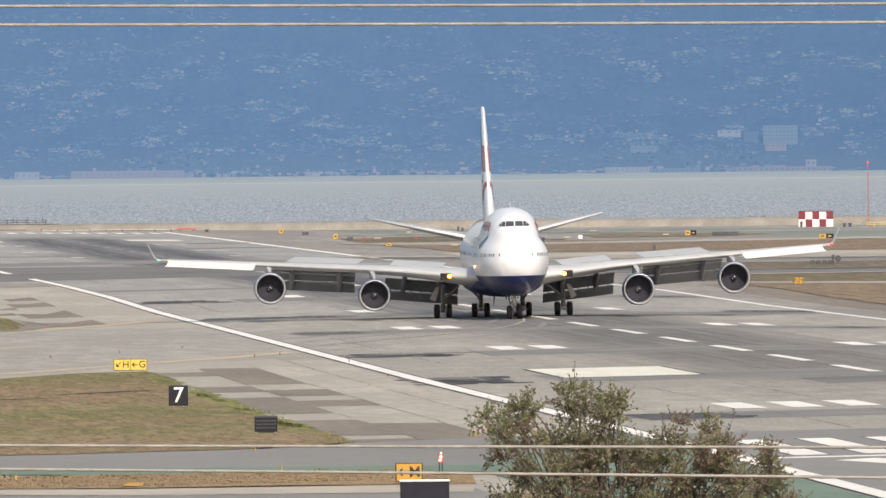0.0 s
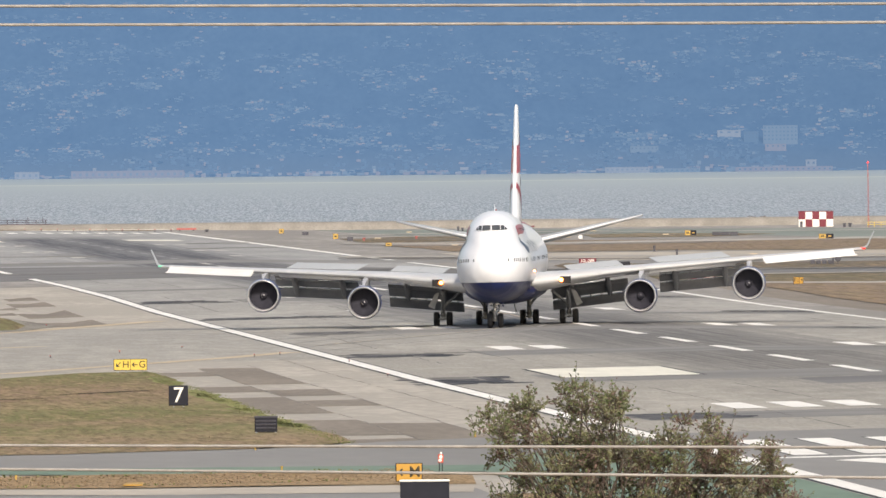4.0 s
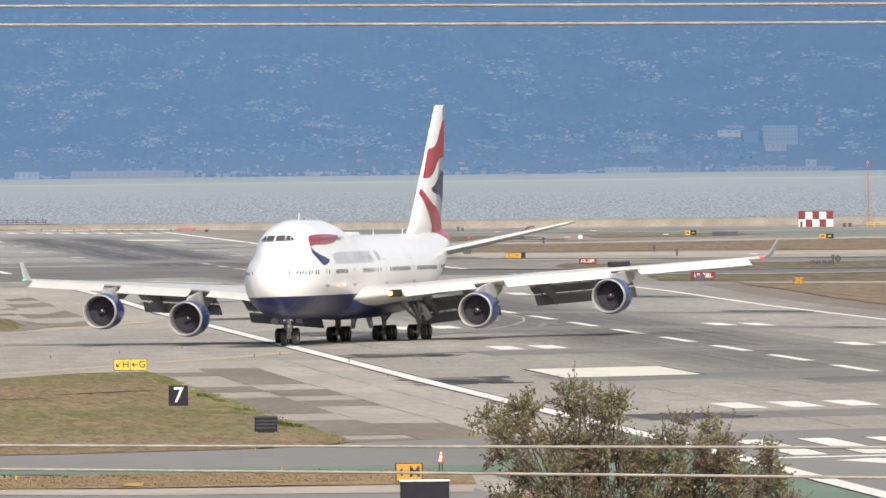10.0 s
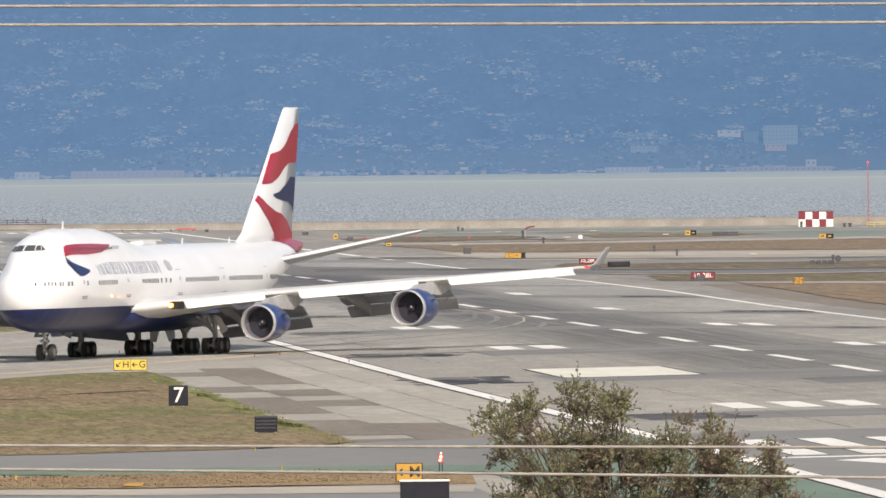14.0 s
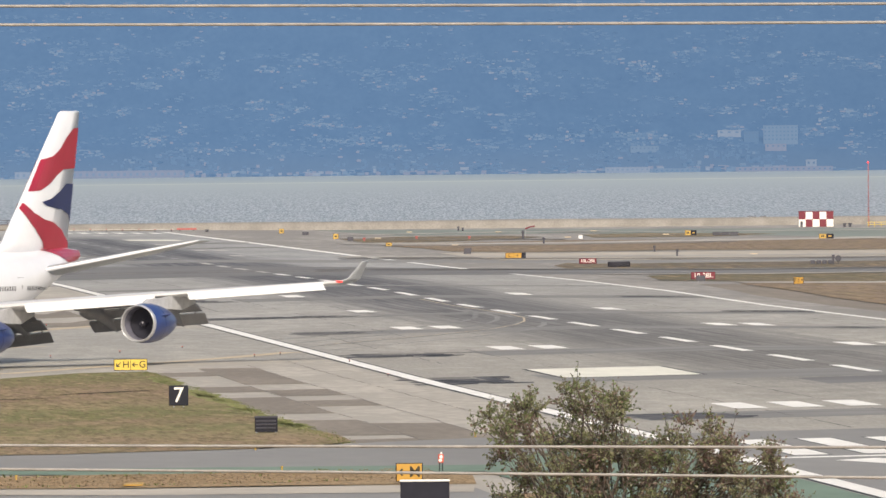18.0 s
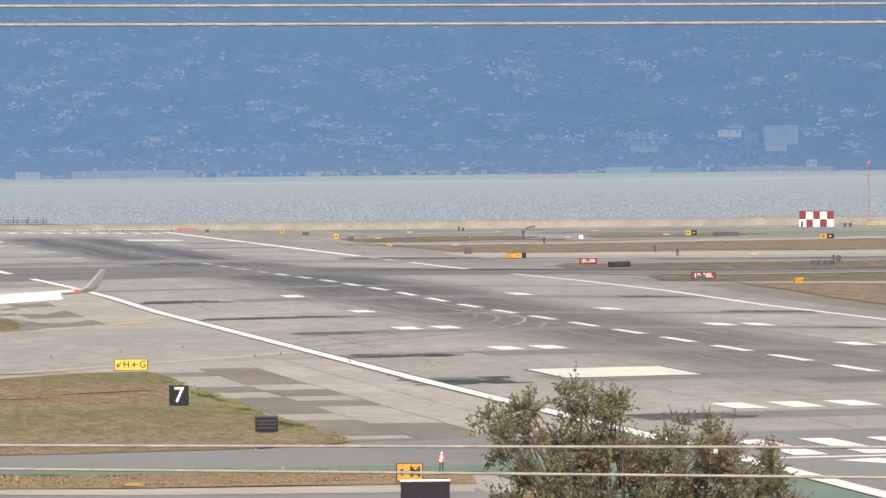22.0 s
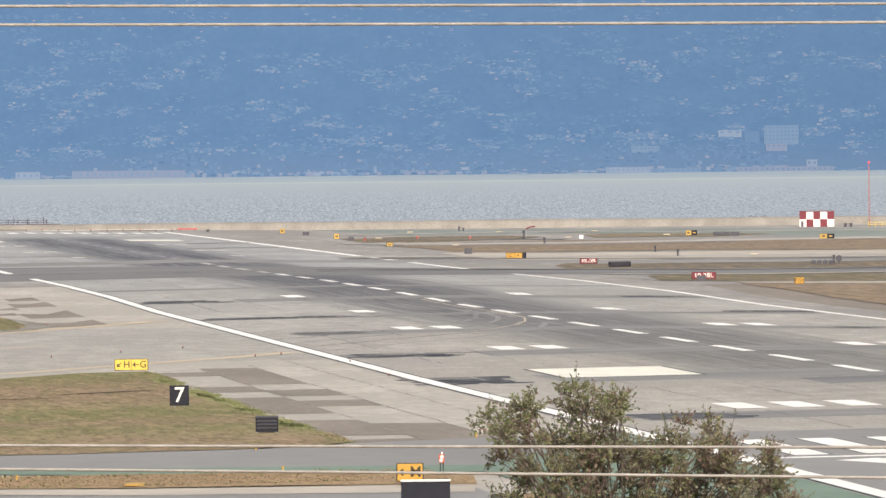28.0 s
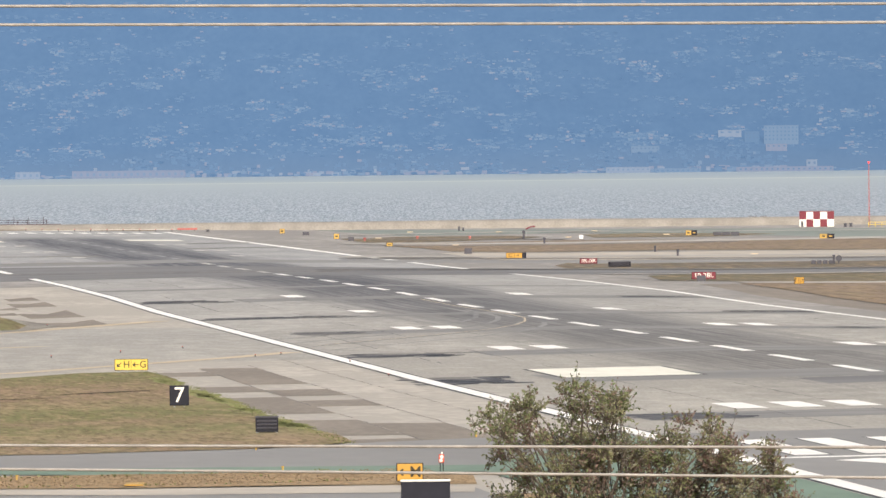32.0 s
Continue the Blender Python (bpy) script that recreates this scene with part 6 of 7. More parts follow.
def sign(name, label, x, y, w, hgt, panels, edge=SIGNK, gap=0.16, legs=2, turn=0.0, group="airfield signs"):
    """A boxed sign on short legs; panels: (width share, face material, text, ink, arrow degrees or None)."""
    z = ground_at(x, y) + 0.05
    e = thing(name, pose(x, y, z, 0, 0, turn), label, "sign", group)
    q = Mb()
    q.box((0, 0, gap + hgt / 2), (w, 0.22, hgt), ch=0.03)
    part("case", q, edge, e, "thin dark sign case")
    x0 = -w / 2 + 0.03
    for share, fm, text, ink, arrow in panels:
        pw = (w - 0.06) * share
        q = Mb()
        q.box((x0 + pw / 2, -0.115, gap + hgt / 2), (pw - 0.03, 0.02, hgt - 0.07), ch=0.004)
        f = part("face", q, fm, e)
        cx = x0 + pw / 2
        if text and arrow is not None:
            arrow_part(f, cx - pw * 0.24, -0.14, gap + hgt / 2, hgt * 0.56, arrow, ink)
            text_part(text, hgt * 0.84, ink, f, cx + pw * 0.22, -0.14, gap + hgt / 2)
        elif text:
            text_part(text, hgt * 0.95 if len(text) < 2 else hgt * 0.84, ink, f, cx, -0.14, gap + hgt / 2, {6: 1.12, 7: 0.92}.get(len(text), 1.0))
        elif arrow is not None:
            q = Mb()
            q.box((cx, -0.135, gap + hgt / 2), (pw * 0.45, 0.015, hgt * 0.3))
            part("lettering_bar", q, ink, f)
        x0 += pw
    for i in range(legs):
        lx = (i + 0.5) / legs * w - w / 2
        q = Mb()
        q.tube((lx, 0, -0.1), (lx, 0, gap + 0.02), 0.035, n=8)
        q.box((lx, 0, -0.02), (0.18, 0.18, 0.05), ch=0.01)
        part("leg", q, STRUTM, e)
    return e


sign("direction_sign", "yellow direction sign with black letters H and G", -22.53, 1191.8, 2.42, 0.82,
     [(.5, SIGNY, "H", INK, 225), (.5, SIGNY, "G", INK, 180)], legs=4)
sv = sign("distance_sign", "square black distance sign with a white 7", -16.39, 1022.3, 1.2, 1.24, [(1, SIGNK, "", SIGNW, None)], gap=0.12)
text_part("7", 1.32, SIGNW, sv, 0, -0.14, 0.12 + 0.62)
sign("direction_sign", "amber direction sign with black arrow and M", -1.69, 772.3, 1.26, 0.86, [(1, SIGNO, "M", INK, 180)], gap=0.1)
f1 = sign("direction_sign", "small amber sign with black letters F1", 39.97, 1869.0, 1.14, 0.78, [(.62, SIGNO, "F1", INK, None), (.38, SIGNO, "", INK, None)], gap=0.1)
arrow_part(f1, .34, -.14, .5, .36, 45, INK)
sign("runway_sign", "red runway sign with white numbers 10-28L", 30.34, 1940.0, 2.85, 0.86, [(1, SIGNR, "10-28L", SIGNW, None)], gap=0.12)
sign("runway_sign", "red runway sign with white numbers 10L-28R", 19.88, 2284.0, 2.42, 0.76, [(1, SIGNR, "10L-28R", SIGNW, None)], gap=0.1)
cs = sign("direction_sign", "long amber sign with letter C and black end", 10.49, 2412.0, 2.95, 0.8, [(.42, SIGNO, "C", INK, None), (.38, SIGNO, "", INK, None), (.2, SIGNK, "", INK, None)], gap=0.1)
arrow_part(cs, .22, -.14, .5, .42, 0, INK)
for x, y, w, hgt, face1, face2, lab in ((-8.94, 2735.5, 1.05, .62, SIGNF, None, "small amber airfield sign"), (-19.29, 2985.6, 1.0, 1.0, SIGNF, None, "small yellow airfield sign"),
                                  (-31.22, 3210.0, 1.0, .95, SIGNF, None, "far yellow airfield sign"), (45.06, 3020.0, 2.1, .9, SIGNF, SIGNK, "yellow and black airfield sign"),
                                  (66.12, 2864.0, 2.55, .85, SIGNF, SIGNK, "amber and black airfield sign")):
    sign("direction_sign", lab, x, y, w, hgt, [(1, face1, "", INK, 0)] if face2 is None else [(.5, face1, "", INK, 0), (.5, face2, "", SIGNF, 0)], gap=0.1)
for x, y, w, hgt in ((3.69, 2525.7, 1.15, .85), (-16.31, 2924.0, 1.05, .72), (-26.05, 3140.0, 1.25, .66), (29.6, 1910.5, 1.05, .66)):
    sign("sign_back", "dark grey back of an airfield sign", x, y, w, hgt, [(1, SIGNB, "", INK, None)], SIGNB, gap=0.08)
for k in range(3):
    sign("sign_back", "grey back of a long airfield sign", 49.6 + 1.58 * k, 3008.0, 1.5, .62, [(1, SIGNB, "", INK, None)], SIGNB, gap=0.08)


def cabinet(name, label, x, y, w, hgt, d, slats, cap=None):
    """A dark equipment box with a lid and horizontal slats."""
    e = thing(name, pose(x, y, ground_at(x, y) + 0.05), label, "equipment box")
    q = Mb()
    q.box((0, 0, hgt / 2 + .05), (w, d, hgt), ch=0.03)
    body = part("body", q, SIGNK, e)
    for i in range(slats):
        q = Mb()
        q.box((0, -d / 2 - .02, .18 + (i + .5) * (hgt - .22) / slats), (w * .88, .05, (hgt - .22) / slats * .45), Matrix.Rotation(.4, 3, "X"))
        part("slat", q, SIGNB, body)
    if cap:
        q = Mb()
        q.box((0, 0, hgt + .09), (w + .05, d + .06, .09), ch=.02)
        part("lid", q, cap, body, "pale lid")
    for sx in (-1, 1):
        q = Mb()
        q.box((sx * (w / 2 - .1), 0, 0), (.12, d, .12), ch=.02)
        part("foot", q, STRUTM, e)
    return e


cabinet("equipment_box", "black slatted metal box standing on the grass", -9.92, 920.8, 1.26, .8, .5, 3, SIGNB)
cabinet("equipment_box", "large black box with a white top edge", -0.9, 716.5, 2.12, 1.18, .4, 0, SIGNW)
cabinet("equipment_box", "long low dark grey slatted box", 23.51, 2223.3, 3.0, .72, .6, 4)

e = thing("approach_light", pose(-0.22, 799.4, ground_at(-0.22, 799.4) + .04), "small bright red light unit with white lamps on two legs", "light")
part("housing", Mb().box((0, 0, .62), (.27, .2, .42), ch=.03), ORANGE, e, "bright red lamp housing")
for k, (x, z) in enumerate(((.01, .7), (-.03, .53))):
    part("lamp", Mb().revolve([(-.1, .085), (-.12, .08), (-.135, .02)], 12, (x, 0, z), "y"), SIGNW, e, "white round lamp")
part("top_cap", Mb().revolve([(0, .05), (.07, .05), (.1, .02)], 10, (.02, 0, .83), "z"), SIGNW, e)
for sx in (-.07, .08):
    part("leg", Mb().tube((sx, 0, 0), (sx * .9, 0, .43), .022, n=8), DARKM, e)

# chequered hut and mast by the dike
e = thing("equipment_hut", pose(74.35, 3307.2, -1.02), "red and white chequered equipment hut by the dike", "hut")
hut_wall = part("wall", Mb().box((0, 1.3, 1.55), (6.9, 2.6, 3.0), ch=.03), SIGNW, e, "white hut wall")
part("roof", Mb().box((0, 1.3, 3.13), (7.05, 2.8, .14), ch=.03), SIGNR, e, "thin red roof edge")
for i in range(5):
    for j in range(2):
        if (i + j) % 2 == 1:
            q = Mb()
            q.box((-2.76 + 1.38 * i, -.02, .05 + .75 + 1.5 * j), (1.38, .04, 1.5))
            part("red_panel", q, SIGNR, hut_wall)
part("door", Mb().box((-2.9, -.03, .6), (.5, .05, 1.1), ch=.01), SIGNB, hut_wall)
e = thing("mast", pose(84.23, 3284.4, -1.02), "tall thin red lattice mast with obstruction light", "mast")
for sx, sy in ((-.13, -.13), (.13, -.13), (0, .14)):
    part("mast_leg", Mb().tube((sx, sy, 0), (sx * .5, sy * .5, 12.6), .032, .022, n=6), MARKR, e)
q = Mb()
for i in range(24):
    z = .5 * i + .2
    q.tube((-.12, -.12, z), (.12, -.12, z + .5), .02, n=4)
    q.tube((.12, -.12, z), (0, .13, z + .5), .02, n=4)
part("bracing", q, MARKR, e)
part("obstruction_light", Mb().revolve([(0, .16), (.3, .16), (.42, .02)], 10, (0, 0, 12.6), "z"), LAMPR, e, "red obstruction lamp")
e = thing("low_fence", pose(86.5, 3284.0, -1.02), "low yellow rail fence", "fence")
for i in range(5):
    part("post", Mb().tube((-2.4 + 1.3 * i, 0, 0), (-2.4 + 1.3 * i, 0, 1.0), .06, n=6), SIGNY, e)
for z in (.5, .95):
    part("rail", Mb().tube((-2.5, 0, z), (2.9, 0, z), .05, n=6), SIGNY, e)


def stub(name, label, x, y, hgt, r, m, cat="post", head=None, group=""):
    e = thing(name, pose(x, y, (ground_at(x, y) if y < 3390 else -1.0) + .02), label, cat, group)
    part("stem", Mb().revolve([(0, r * 1.5), (.05, r * 1.5), (.06, r), (hgt * .7, r)], 10, (0, 0, 0), "z"), m, e)
    part("head", Mb().revolve([(hgt * .65, r * .6), (hgt * .68, r * 1.5), (hgt * .95, r * 1.4), (hgt, .01)], 10, (0, 0, 0), "z"), head or m, e)


for x, y, hgt, r in ((32.75, 2573.0, .98, .14), (34.67, 2460.7, 1.05, .15), (17.09, 2819.2, 1.1, .16), (3.07, 3302.0, .9, .16), (3.9, 3296.0, .7, .16), (79.7, 3293.9, .8, .25), (80.8, 3293.9, .8, .25),
                     (14.4, 2990.0, 1.5, .18), (-46.98, 3304.0, .5, .3)):
    stub("marker_post", "dark stubby airfield post", x, y, hgt, r, SIGNB)
for x, y in ((-14.02, 2945.9), (-4.79, 3004.9), (4.69, 2986.1)):
    stub("marker_ball", "small red airfield marker", x, y, .6, .2, MARKR, "marker", group="red markers")
for x, y in ((-9.94, 868.9), (-7.98, 810.0), (-20.7, 800.0), (1.62, 893.0)):
    stub("edge_marker", "short yellow taxiway edge marker", x, y, .26, .045, SIGNF, "marker", group="edge markers")
for x, y in ((-30.6, 1290.0), (-25.6, 1310.0), (-21.0, 1330.0), (-14.5, 1268.0), (-12.6, 1275.0), (-7.0, 1222.0), (-3.9, 1145.0), (-36.4, 1520.0)):
    stub("edge_light", "small dark pavement edge light with an orange cap", x, y, .2, .03, SIGNB, "light", ORANGE, group="edge lights")
for k in range(10):
    x = -83.5 + 3.25 * k
    stub("runway_end_light", "small red runway end light", x, 3318.0 - .3 * k, .55, .08, SIGNB, "light", MARKR, "runway end lights")
e = thing("light_bar", pose(-72.0, 3345, ground_at(-72, 3345) + .02), "long low white bar at the runway end", "light bar")
part("bar", Mb().box((0, 0, .12), (36, .5, .13), ch=.03), MARKF, e)
e = thing("barrier", pose(-51.8, 3355, -.75), "low red and white barrier", "barrier")
part("board", Mb().box((0, 0, .45), (4.0, .15, .4), ch=.04), MARKR, e)
for sx in (-1.4, 1.4):
    part("foot", Mb().box((sx, 0, .1), (.2, .5, .25), ch=.03), SIGNB, e)
e = thing("windsock", pose(15.14, 3042.2, -1.0), "dark red windsock on a slanted pole", "windsock")
part("pole", Mb().tube((0, 0, 0), (-.05, 0, 1.85), .06, .045, n=8), STRUTM, e)
part("sock", Mb().loft([[(x, r * math.cos(t), z + r * math.sin(t)) for t in (k * math.pi / 5 for k in range(10))] for x, z, r in ((-.1, 1.45, .15), (.35, 1.68, .16), (.8, 1.88, .15), (1.25, 1.92, .15), (1.65, 1.98, .14))]), SIGNR, e, "red cloth sock")
e = thing("white_cabinet", pose(24.4, 2947, -1.0), "small white airfield cabinet", "cabinet")
part("body", Mb().box((0, 0, .4), (.75, .6, .7), ch=.05), SLATW, e)
part("foot", Mb().box((0, 0, .02), (.6, .5, .12)), SIGNB, e)
e = thing("light_station", pose(52.0, 2260, -1.0), "cluster of dark airfield light units with a round dish", "equipment")
for k in range(4):
    part("unit", Mb().box((-1.7 + .8 * k, 0, .32), (.62, .4, .5), ch=.04).tube((-1.7 + .8 * k, 0, 0), (-1.7 + .8 * k, 0, .1), .06), SIGNB, e)
part("post", Mb().tube((1.1, 0, 0), (1.1, 0, 1.3), .12, n=8).box((1.1, 0, 1.05), (.4, .3, .5), ch=.04), SIGNB, e)
part("dish", Mb().revolve([(-.1, .02), (-.1, .42), (.1, .42), (.1, .02)], 18, (1.75, 0, .8), "y").tube((1.75, 0, 0), (1.75, 0, .5), .07), SIGNB, e)
# cream boards added for pale specks, the sunlit edges of far signs
for x, y in ((-6.6, 3255), (-11.9, 3033), (10.7, 3218), (22.6, 3007), (29.2, 3222), (41.2, 3068), (46.4, 2480), (2.0, 2786)):
    e = thing("lit_edge_board", pose(x, y, ground_at(x, y)), "low cream board standing for a sunlit sign edge", "marker", "marker boards")
    part("board", Mb().box((0, 0, .13), (1.1, .5, .09), Matrix.Rotation(.2, 3, "X"), ch=.02), CREAM, e)
    for sx in (-.35, .35):
        part("foot", Mb().box((sx, 0, .05), (.08, .3, .14)), SIGNB, e)
# light pier in the water
e = thing("light_pier", pose(-90, 3470, -.75), "rusty red trestle pier with railings in the bay", "pier")
RUST = mat("rust_red", (.085, .045, .05), .8, vary=.3, scale=2)
part("deck", Mb().box((0, 0, 1.15), (20, 1.2, .26), ch=.04), RUST, e)
for k in range(8):
    part("pile", Mb().tube((-7 + 2 * k, 0, -1.2), (-7 + 2 * k, 0, 1.1), .14, n=8), RUST, e)
    part("post", Mb().tube((-7 + 2 * k, -.5, 1.2), (-7 + 2 * k, -.5, 2.1), .06, n=6), RUST, e)
for z in (1.65, 2.1):
    part("rail", Mb().tube((-7.4, -.5, z), (7.4, -.5, z), .05, n=6), RUST, e)
for k in range(9):
    part("lamp_frame", Mb().tube((-9.5 + .62 * k, -.2, 1.2), (-9.4 + .62 * k, -.2, 2.2), .07, n=6).box((-9.4 + .62 * k, -.2, 2.25), (.42, .3, .3), ch=.04).tube((-9.5 + .62 * k, -.1, 0), (-9.0 + .62 * k, -.1, 1.6), .05, n=6),
         (RUST, MARKR)[k % 3 == 1], e)
for k in range(5):
    part("post", Mb().tube((-6 + 3.1 * k, .3, 1.2), (-6 + 3.1 * k, .3, 2.75), .05, n=6), RUST, e)
part("walkway_pipe", Mb().tube((-9.8, -.65, .75), (9.6, -.65, 1.0), .09, n=6), RUST, e)
part("control_box", Mb().box((-7.4, -.3, 1.75), (1.6, .8, 1.0), ch=.06), RUST, e)
# flat amber board on the verge
e = thing("ground_board", pose(-14.7, 782.0, ground_at(-14.7, 782.0) + .06, 0, 0, 8), "flat amber painted board lying on the verge", "board")
part("board", Mb().prism([(-.75, -2.2, .04), (.15, -2.2, .04), (.75, 2.2, .05), (-.1, 2.2, .05)], (0, 0, .05)), SIGNO, e)
part("stiffener", Mb().box((0, 0, .03), (.2, 3.6, .04)), STRUTM, e)

# ---------------------------------------------------------------- tufts in the grass
rnd = random.Random(21)


def tufts(name, count, place, size, material, label, rise=1.0):
    mb = Mb()
    for i in range(count):
        u, v = place()
        z = level(u, v) + .05
        k = size * rnd.uniform(.5, 1.5)
        for j in range(5):
            t = rnd.uniform(0, 6.28)
            dx, dy = math.cos(t) * k * .6, math.sin(t) * k * 1.5
            w = k * .22
            mb.add([(v - w, u, z), (v + w, u, z), (v + dx + w * .2, u + dy, z + k * rise * rnd.uniform(.5, 1.0))], [(0, 1, 2)])
    ob = part(name, mb, material)
    ob.matrix_basis = RW
    tagged(ob, label, "grass", "", "stuff")


tufts("edge_tufts", 2200, lambda: (rnd.uniform(52, 366), -46.0 + rnd.gauss(0, .3) - abs(rnd.gauss(0, .4))), .06, BLADEG, "uneven green grass along the pavement edge")
tufts("verge_grass", 1300, lambda: (rnd.uniform(45, 345), rnd.uniform(-66, -46.4)), .085, BLADED, "dry straw tufts in the mown grass", .45)
tufts("verge_green", 1600, lambda: (rnd.choice((rnd.gauss(165, 14), rnd.gauss(322, 12), rnd.uniform(50, 340))), rnd.uniform(-66, -46.4)), .085, BLADEG, "green tufts in the mown grass", .45)
tufts("verge_weeds", 1500, lambda: (rnd.uniform(-47, -20), rnd.uniform(-68, -46)), .09, BLADED, "dry weeds on the narrow verge", .7)
tufts("brown_weeds", 500, lambda: (rnd.uniform(-47, -20), rnd.uniform(-68, -46)), .09, BLADEB, "brown weeds on the narrow verge", .7)
tufts("green_weeds", 150, lambda: (rnd.choice((-19.5, -21, -23, -30, -45, -46)) + rnd.uniform(-1, 1), rnd.choice((-66, -64, -61, -60, -57, -54.5, -54, -51)) + rnd.gauss(0, .5)), .11, BLADEG, "small green weeds at the verge edge")
tufts("far_tufts", 700, lambda: (rnd.uniform(820, 1050), 43.5 + abs(rnd.gauss(0, 10))), .09, BLADED, "dry grass tufts beyond the runway", .5)

# ---------------------------------------------------------------- overhead cables
for z0, k1, k2 in ((16.272, -.0078, .0003), (16.126, -.0078, .0003), (12.816, -.0127, .00016), (12.608, -.0203, -.00018)):
    mb = Mb()
    rings = []
    x = -14.0
    while x <= 14.0:
        zc = z0 + k1 * x + k2 * x * x
        rings.append([(x, 130 + .0118 * math.cos(q), zc + (.0118 + .0009 * math.sin(3 * q + x * 30)) * math.sin(q)) for q in (2 * math.pi * i / 12 for i in range(12))])
        x += .05
    mb.loft(rings)
    for sx in (-1, 1):
        mb.tube((sx * 14, 130, z0 + k1 * sx * 14 + k2 * 196), (sx * 60, 130, z0 + k1 * sx * 60 + 0.0002 * 3600), .013, n=6)
    tagged(part("overhead_cable", mb, WIREM, None, "", True), "twisted grey overhead cable stretched across the view", "cable", "overhead cables")

for sx in (-60, 60):
    e = thing("utility_pole", pose(sx, 130, -.66), "tall brown wooden utility pole with cross arms", "pole", "utility poles")
    part("pole", Mb().revolve([(0, .17), (19, .11), (19.1, .02)], 12, (0, 0, 0), "z"), BARK, e)
    for z0, k1 in ((16.272, -.0078), (16.126, -.0078), (12.816, -.0127), (12.608, -.0203)):
        z = z0 + k1 * sx + .72 + .66
        part("bracket", Mb().box((0, 0, z - .1), (.5, .3, .12), ch=.02), STRUTM, e)

# ---------------------------------------------------------------- the tree before the airfield
rnd = random.Random(8)
TREE_Y = 160.0
tree = thing("tree", pose(1.6, TREE_Y, -.65), "slender tree with sparse olive and brownish small leaves", "tree")
# outline of the crown: (across, height over the trunk's foot)
CROWN_EDGE = [(-1.42, 13.15), (-1.3, 13.32), (-1.05, 13.27), (-.88, 13.48), (-.6, 13.38), (-.42, 13.68), (-.3, 13.52), (-.1, 13.7), (.06, 13.42), (.3, 13.3), (.24, 13.12), (.4, 12.98), (.54, 13.18), (.75, 13.32),
              (1.02, 13.3), (1.14, 13.06), (1.4, 13.0), (1.66, 12.9), (1.9, 12.55), (2.05, 12.1), (1.7, 10.6), (-1.1, 10.6), (-1.3, 12.2), (-1.15, 12.55), (-1.3, 12.85)]


def in_crown(x, z):
    inside = False
    for (x0, z0), (x1, z1) in zip(CROWN_EDGE, CROWN_EDGE[1:] + CROWN_EDGE[:1]):
        if (z0 > z) != (z1 > z) and x < x0 + (z - z0) / (z1 - z0) * (x1 - x0):
            inside = not inside
    return inside


CL = []
while len(CL) < 310:
    x, z = rnd.uniform(-1.45, 2.05), 13.65 - 2.1 * rnd.random() ** .95
    r = rnd.uniform(.09, .17) if z > 12.2 else rnd.uniform(.2, .3)
    if in_crown(x, z + r * .5) and in_crown(x - r * .8, z) and in_crown(x + r * .8, z) and (x > .45 or noise.noise(Vector((x * 2.2, z * 2.2, 5))) > -.4):
        CL.append((x, z, r))
wood, twig = Mb(), Mb()
wood.tube((0, 0, 0), (.05, 0, 5), .16, .12, 12)
wood.tube((.05, 0, 5), (0, .05, 9.5), .12, .08, 10)
part("trunk", wood, BARK, tree, "grey-brown trunk", True)
leaf = [Mb(), Mb(), Mb(), Mb()]


def add_leaf(k, p, d, size):
    d = d.normalized()
    side = d.cross(Vector((rnd.gauss(0, 1), rnd.gauss(0, 1), rnd.gauss(0, 1)))).normalized()
    up = d.cross(side)
    w = size * rnd.uniform(.22, .36)
    leaf[k].add([p, p + d * size * .5 + side * w + up * w * .3, p + d * size, p + d * size * .5 - side * w + up * w * .3], [(0, 1, 2), (0, 2, 3)])


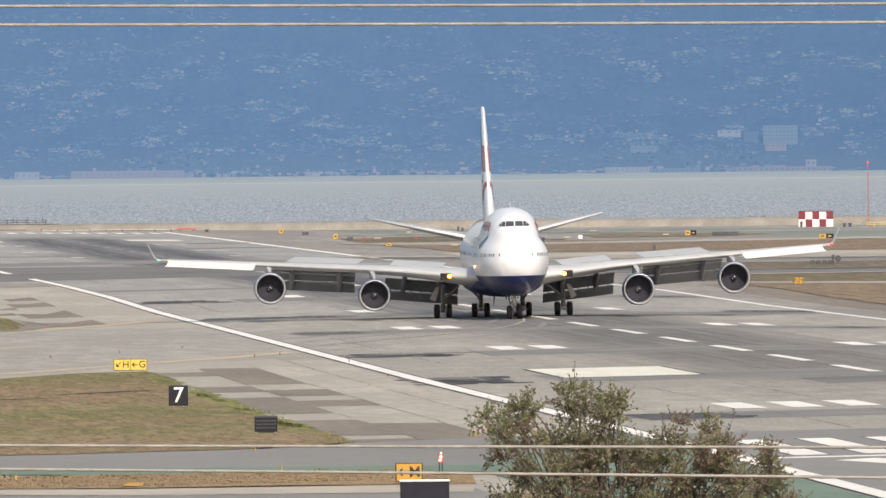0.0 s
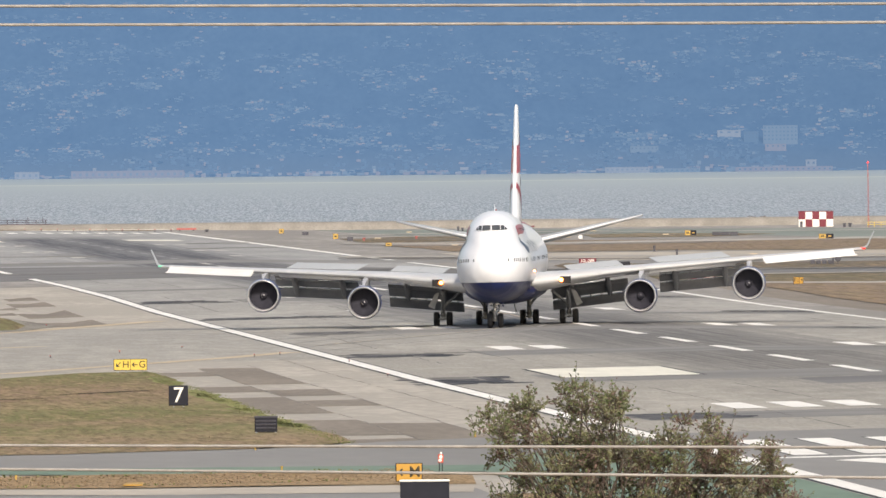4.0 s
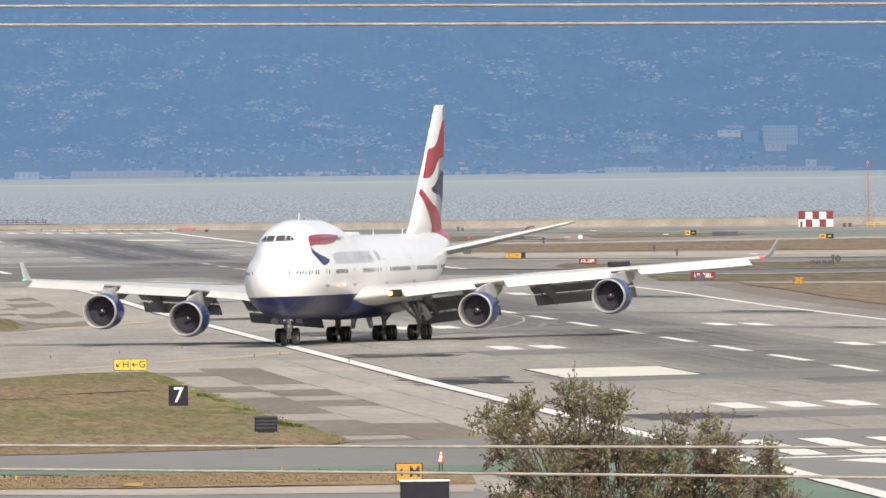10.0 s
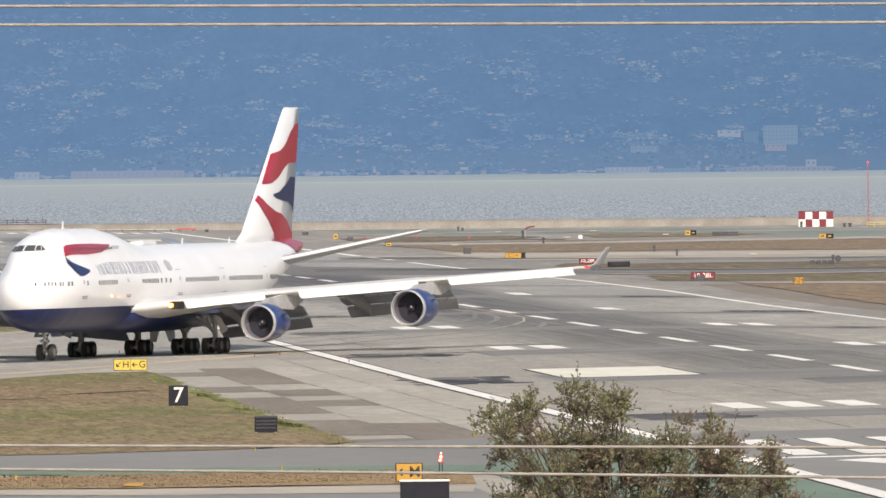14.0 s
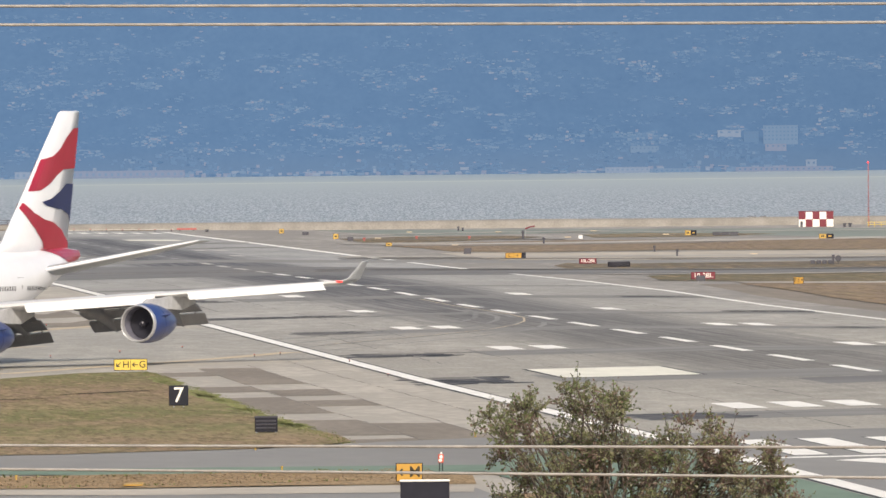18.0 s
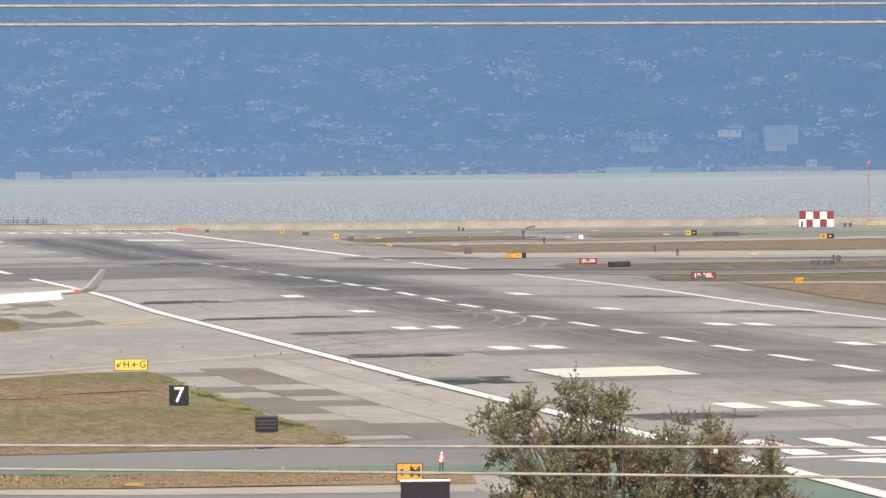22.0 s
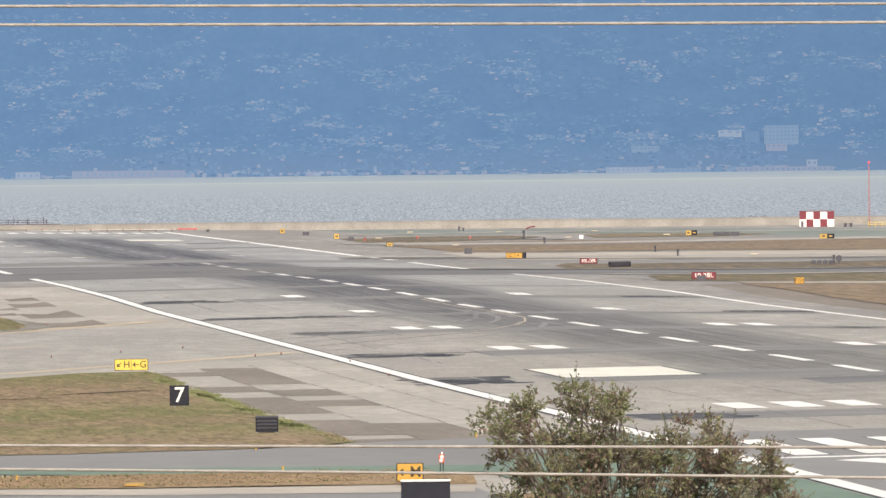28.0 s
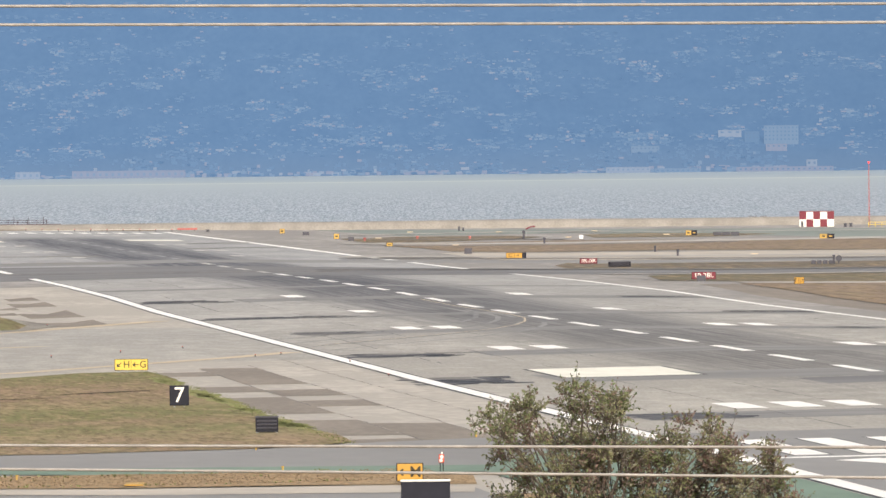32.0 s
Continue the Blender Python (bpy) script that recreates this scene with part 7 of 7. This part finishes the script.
for cx, cz, r in CL:
    cy = rnd.uniform(-.7, .7)
    c = Vector((cx, cy, cz))
    root = Vector((cx * .55 + rnd.uniform(-.15, .15), cy * .4, cz - rnd.uniform(.5, .8))) if cz > 12.2 else Vector((cx * .3, cy * .2, max(8.5, cz - 2.2)))
    mid = root.lerp(c, .55) + Vector((rnd.uniform(-.1, .1), rnd.uniform(-.1, .1), .05))
    lm = Mb()
    lm.tube(root, mid, .009, .006, 5).tube(mid, c, .006, .003, 5)
    part("limb", lm, BARK, tree)
    dry = .9 if cx > .65 and cz > 11.8 else .3
    ct = rnd.choices((0, 1, 2, 3), (4, 5.5 * (1.1 - dry), .8 + 6 * dry, 1.5))[0]
    for i in range(int(30 * (r / .15) ** 1.6)):
        d = Vector((rnd.gauss(0, 1), rnd.gauss(0, 1), rnd.gauss(.25, .9))).normalized()
        tip = c + d * r * rnd.uniform(.6, 1.4) * (1.5 if rnd.random() < .12 else 1)
        start = c + d * r * rnd.uniform(0, .3) - Vector((0, 0, r * .3))
        twig.tube(start, tip, .003, .0015, 3)
        for j in range(rnd.randint(6, 11)):
            p = start.lerp(tip, rnd.uniform(.25, 1.08))
            k = ct if rnd.random() < .5 else rnd.choices((0, 1, 2, 3), (4, 4.5 - 2.5 * dry, 1.5 + 3 * dry, 2))[0]
            add_leaf(k, p, (tip - start).normalized() * .7 + Vector((rnd.gauss(0, .6), rnd.gauss(0, .6), rnd.gauss(-.2, .6))), rnd.uniform(.022, .043))
tagged(part("twig", twig, BARK, tree, "fine bare twigs"), kind="stuff")
for k, nm in enumerate(("olive leaves", "green leaves", "brown withered leaves", "grey-green leaves")):
    tagged(part("leaves", leaf[k], LEAFS[k], tree, nm), kind="stuff")


def key_tree():
    base = Matrix.Translation((1.6, TREE_Y, -.65))
    rows = []
    for t, dx in ((0, -2.5), (1, -5), (2, -1), (3.5, 0), (5.5, -1), (6, -3), (7, -1), (8, -5.5), (9, -4), (10, -2.5), (11, 0), (12.5, 5), (14, 3), (16.5, 2), (20, 2.5), (22, -1), (24, 1.5), (27.5, -1), (29, 0), (30.5, 1.5), (32, 0)):
        rows.append((t, base @ Matrix.Rotation(dx * .0054 / 13.4, 4, "Y")))
    walk(tree, rows)


def motions():
    key_jet()
    key_twin()
    key_tree()


motions()
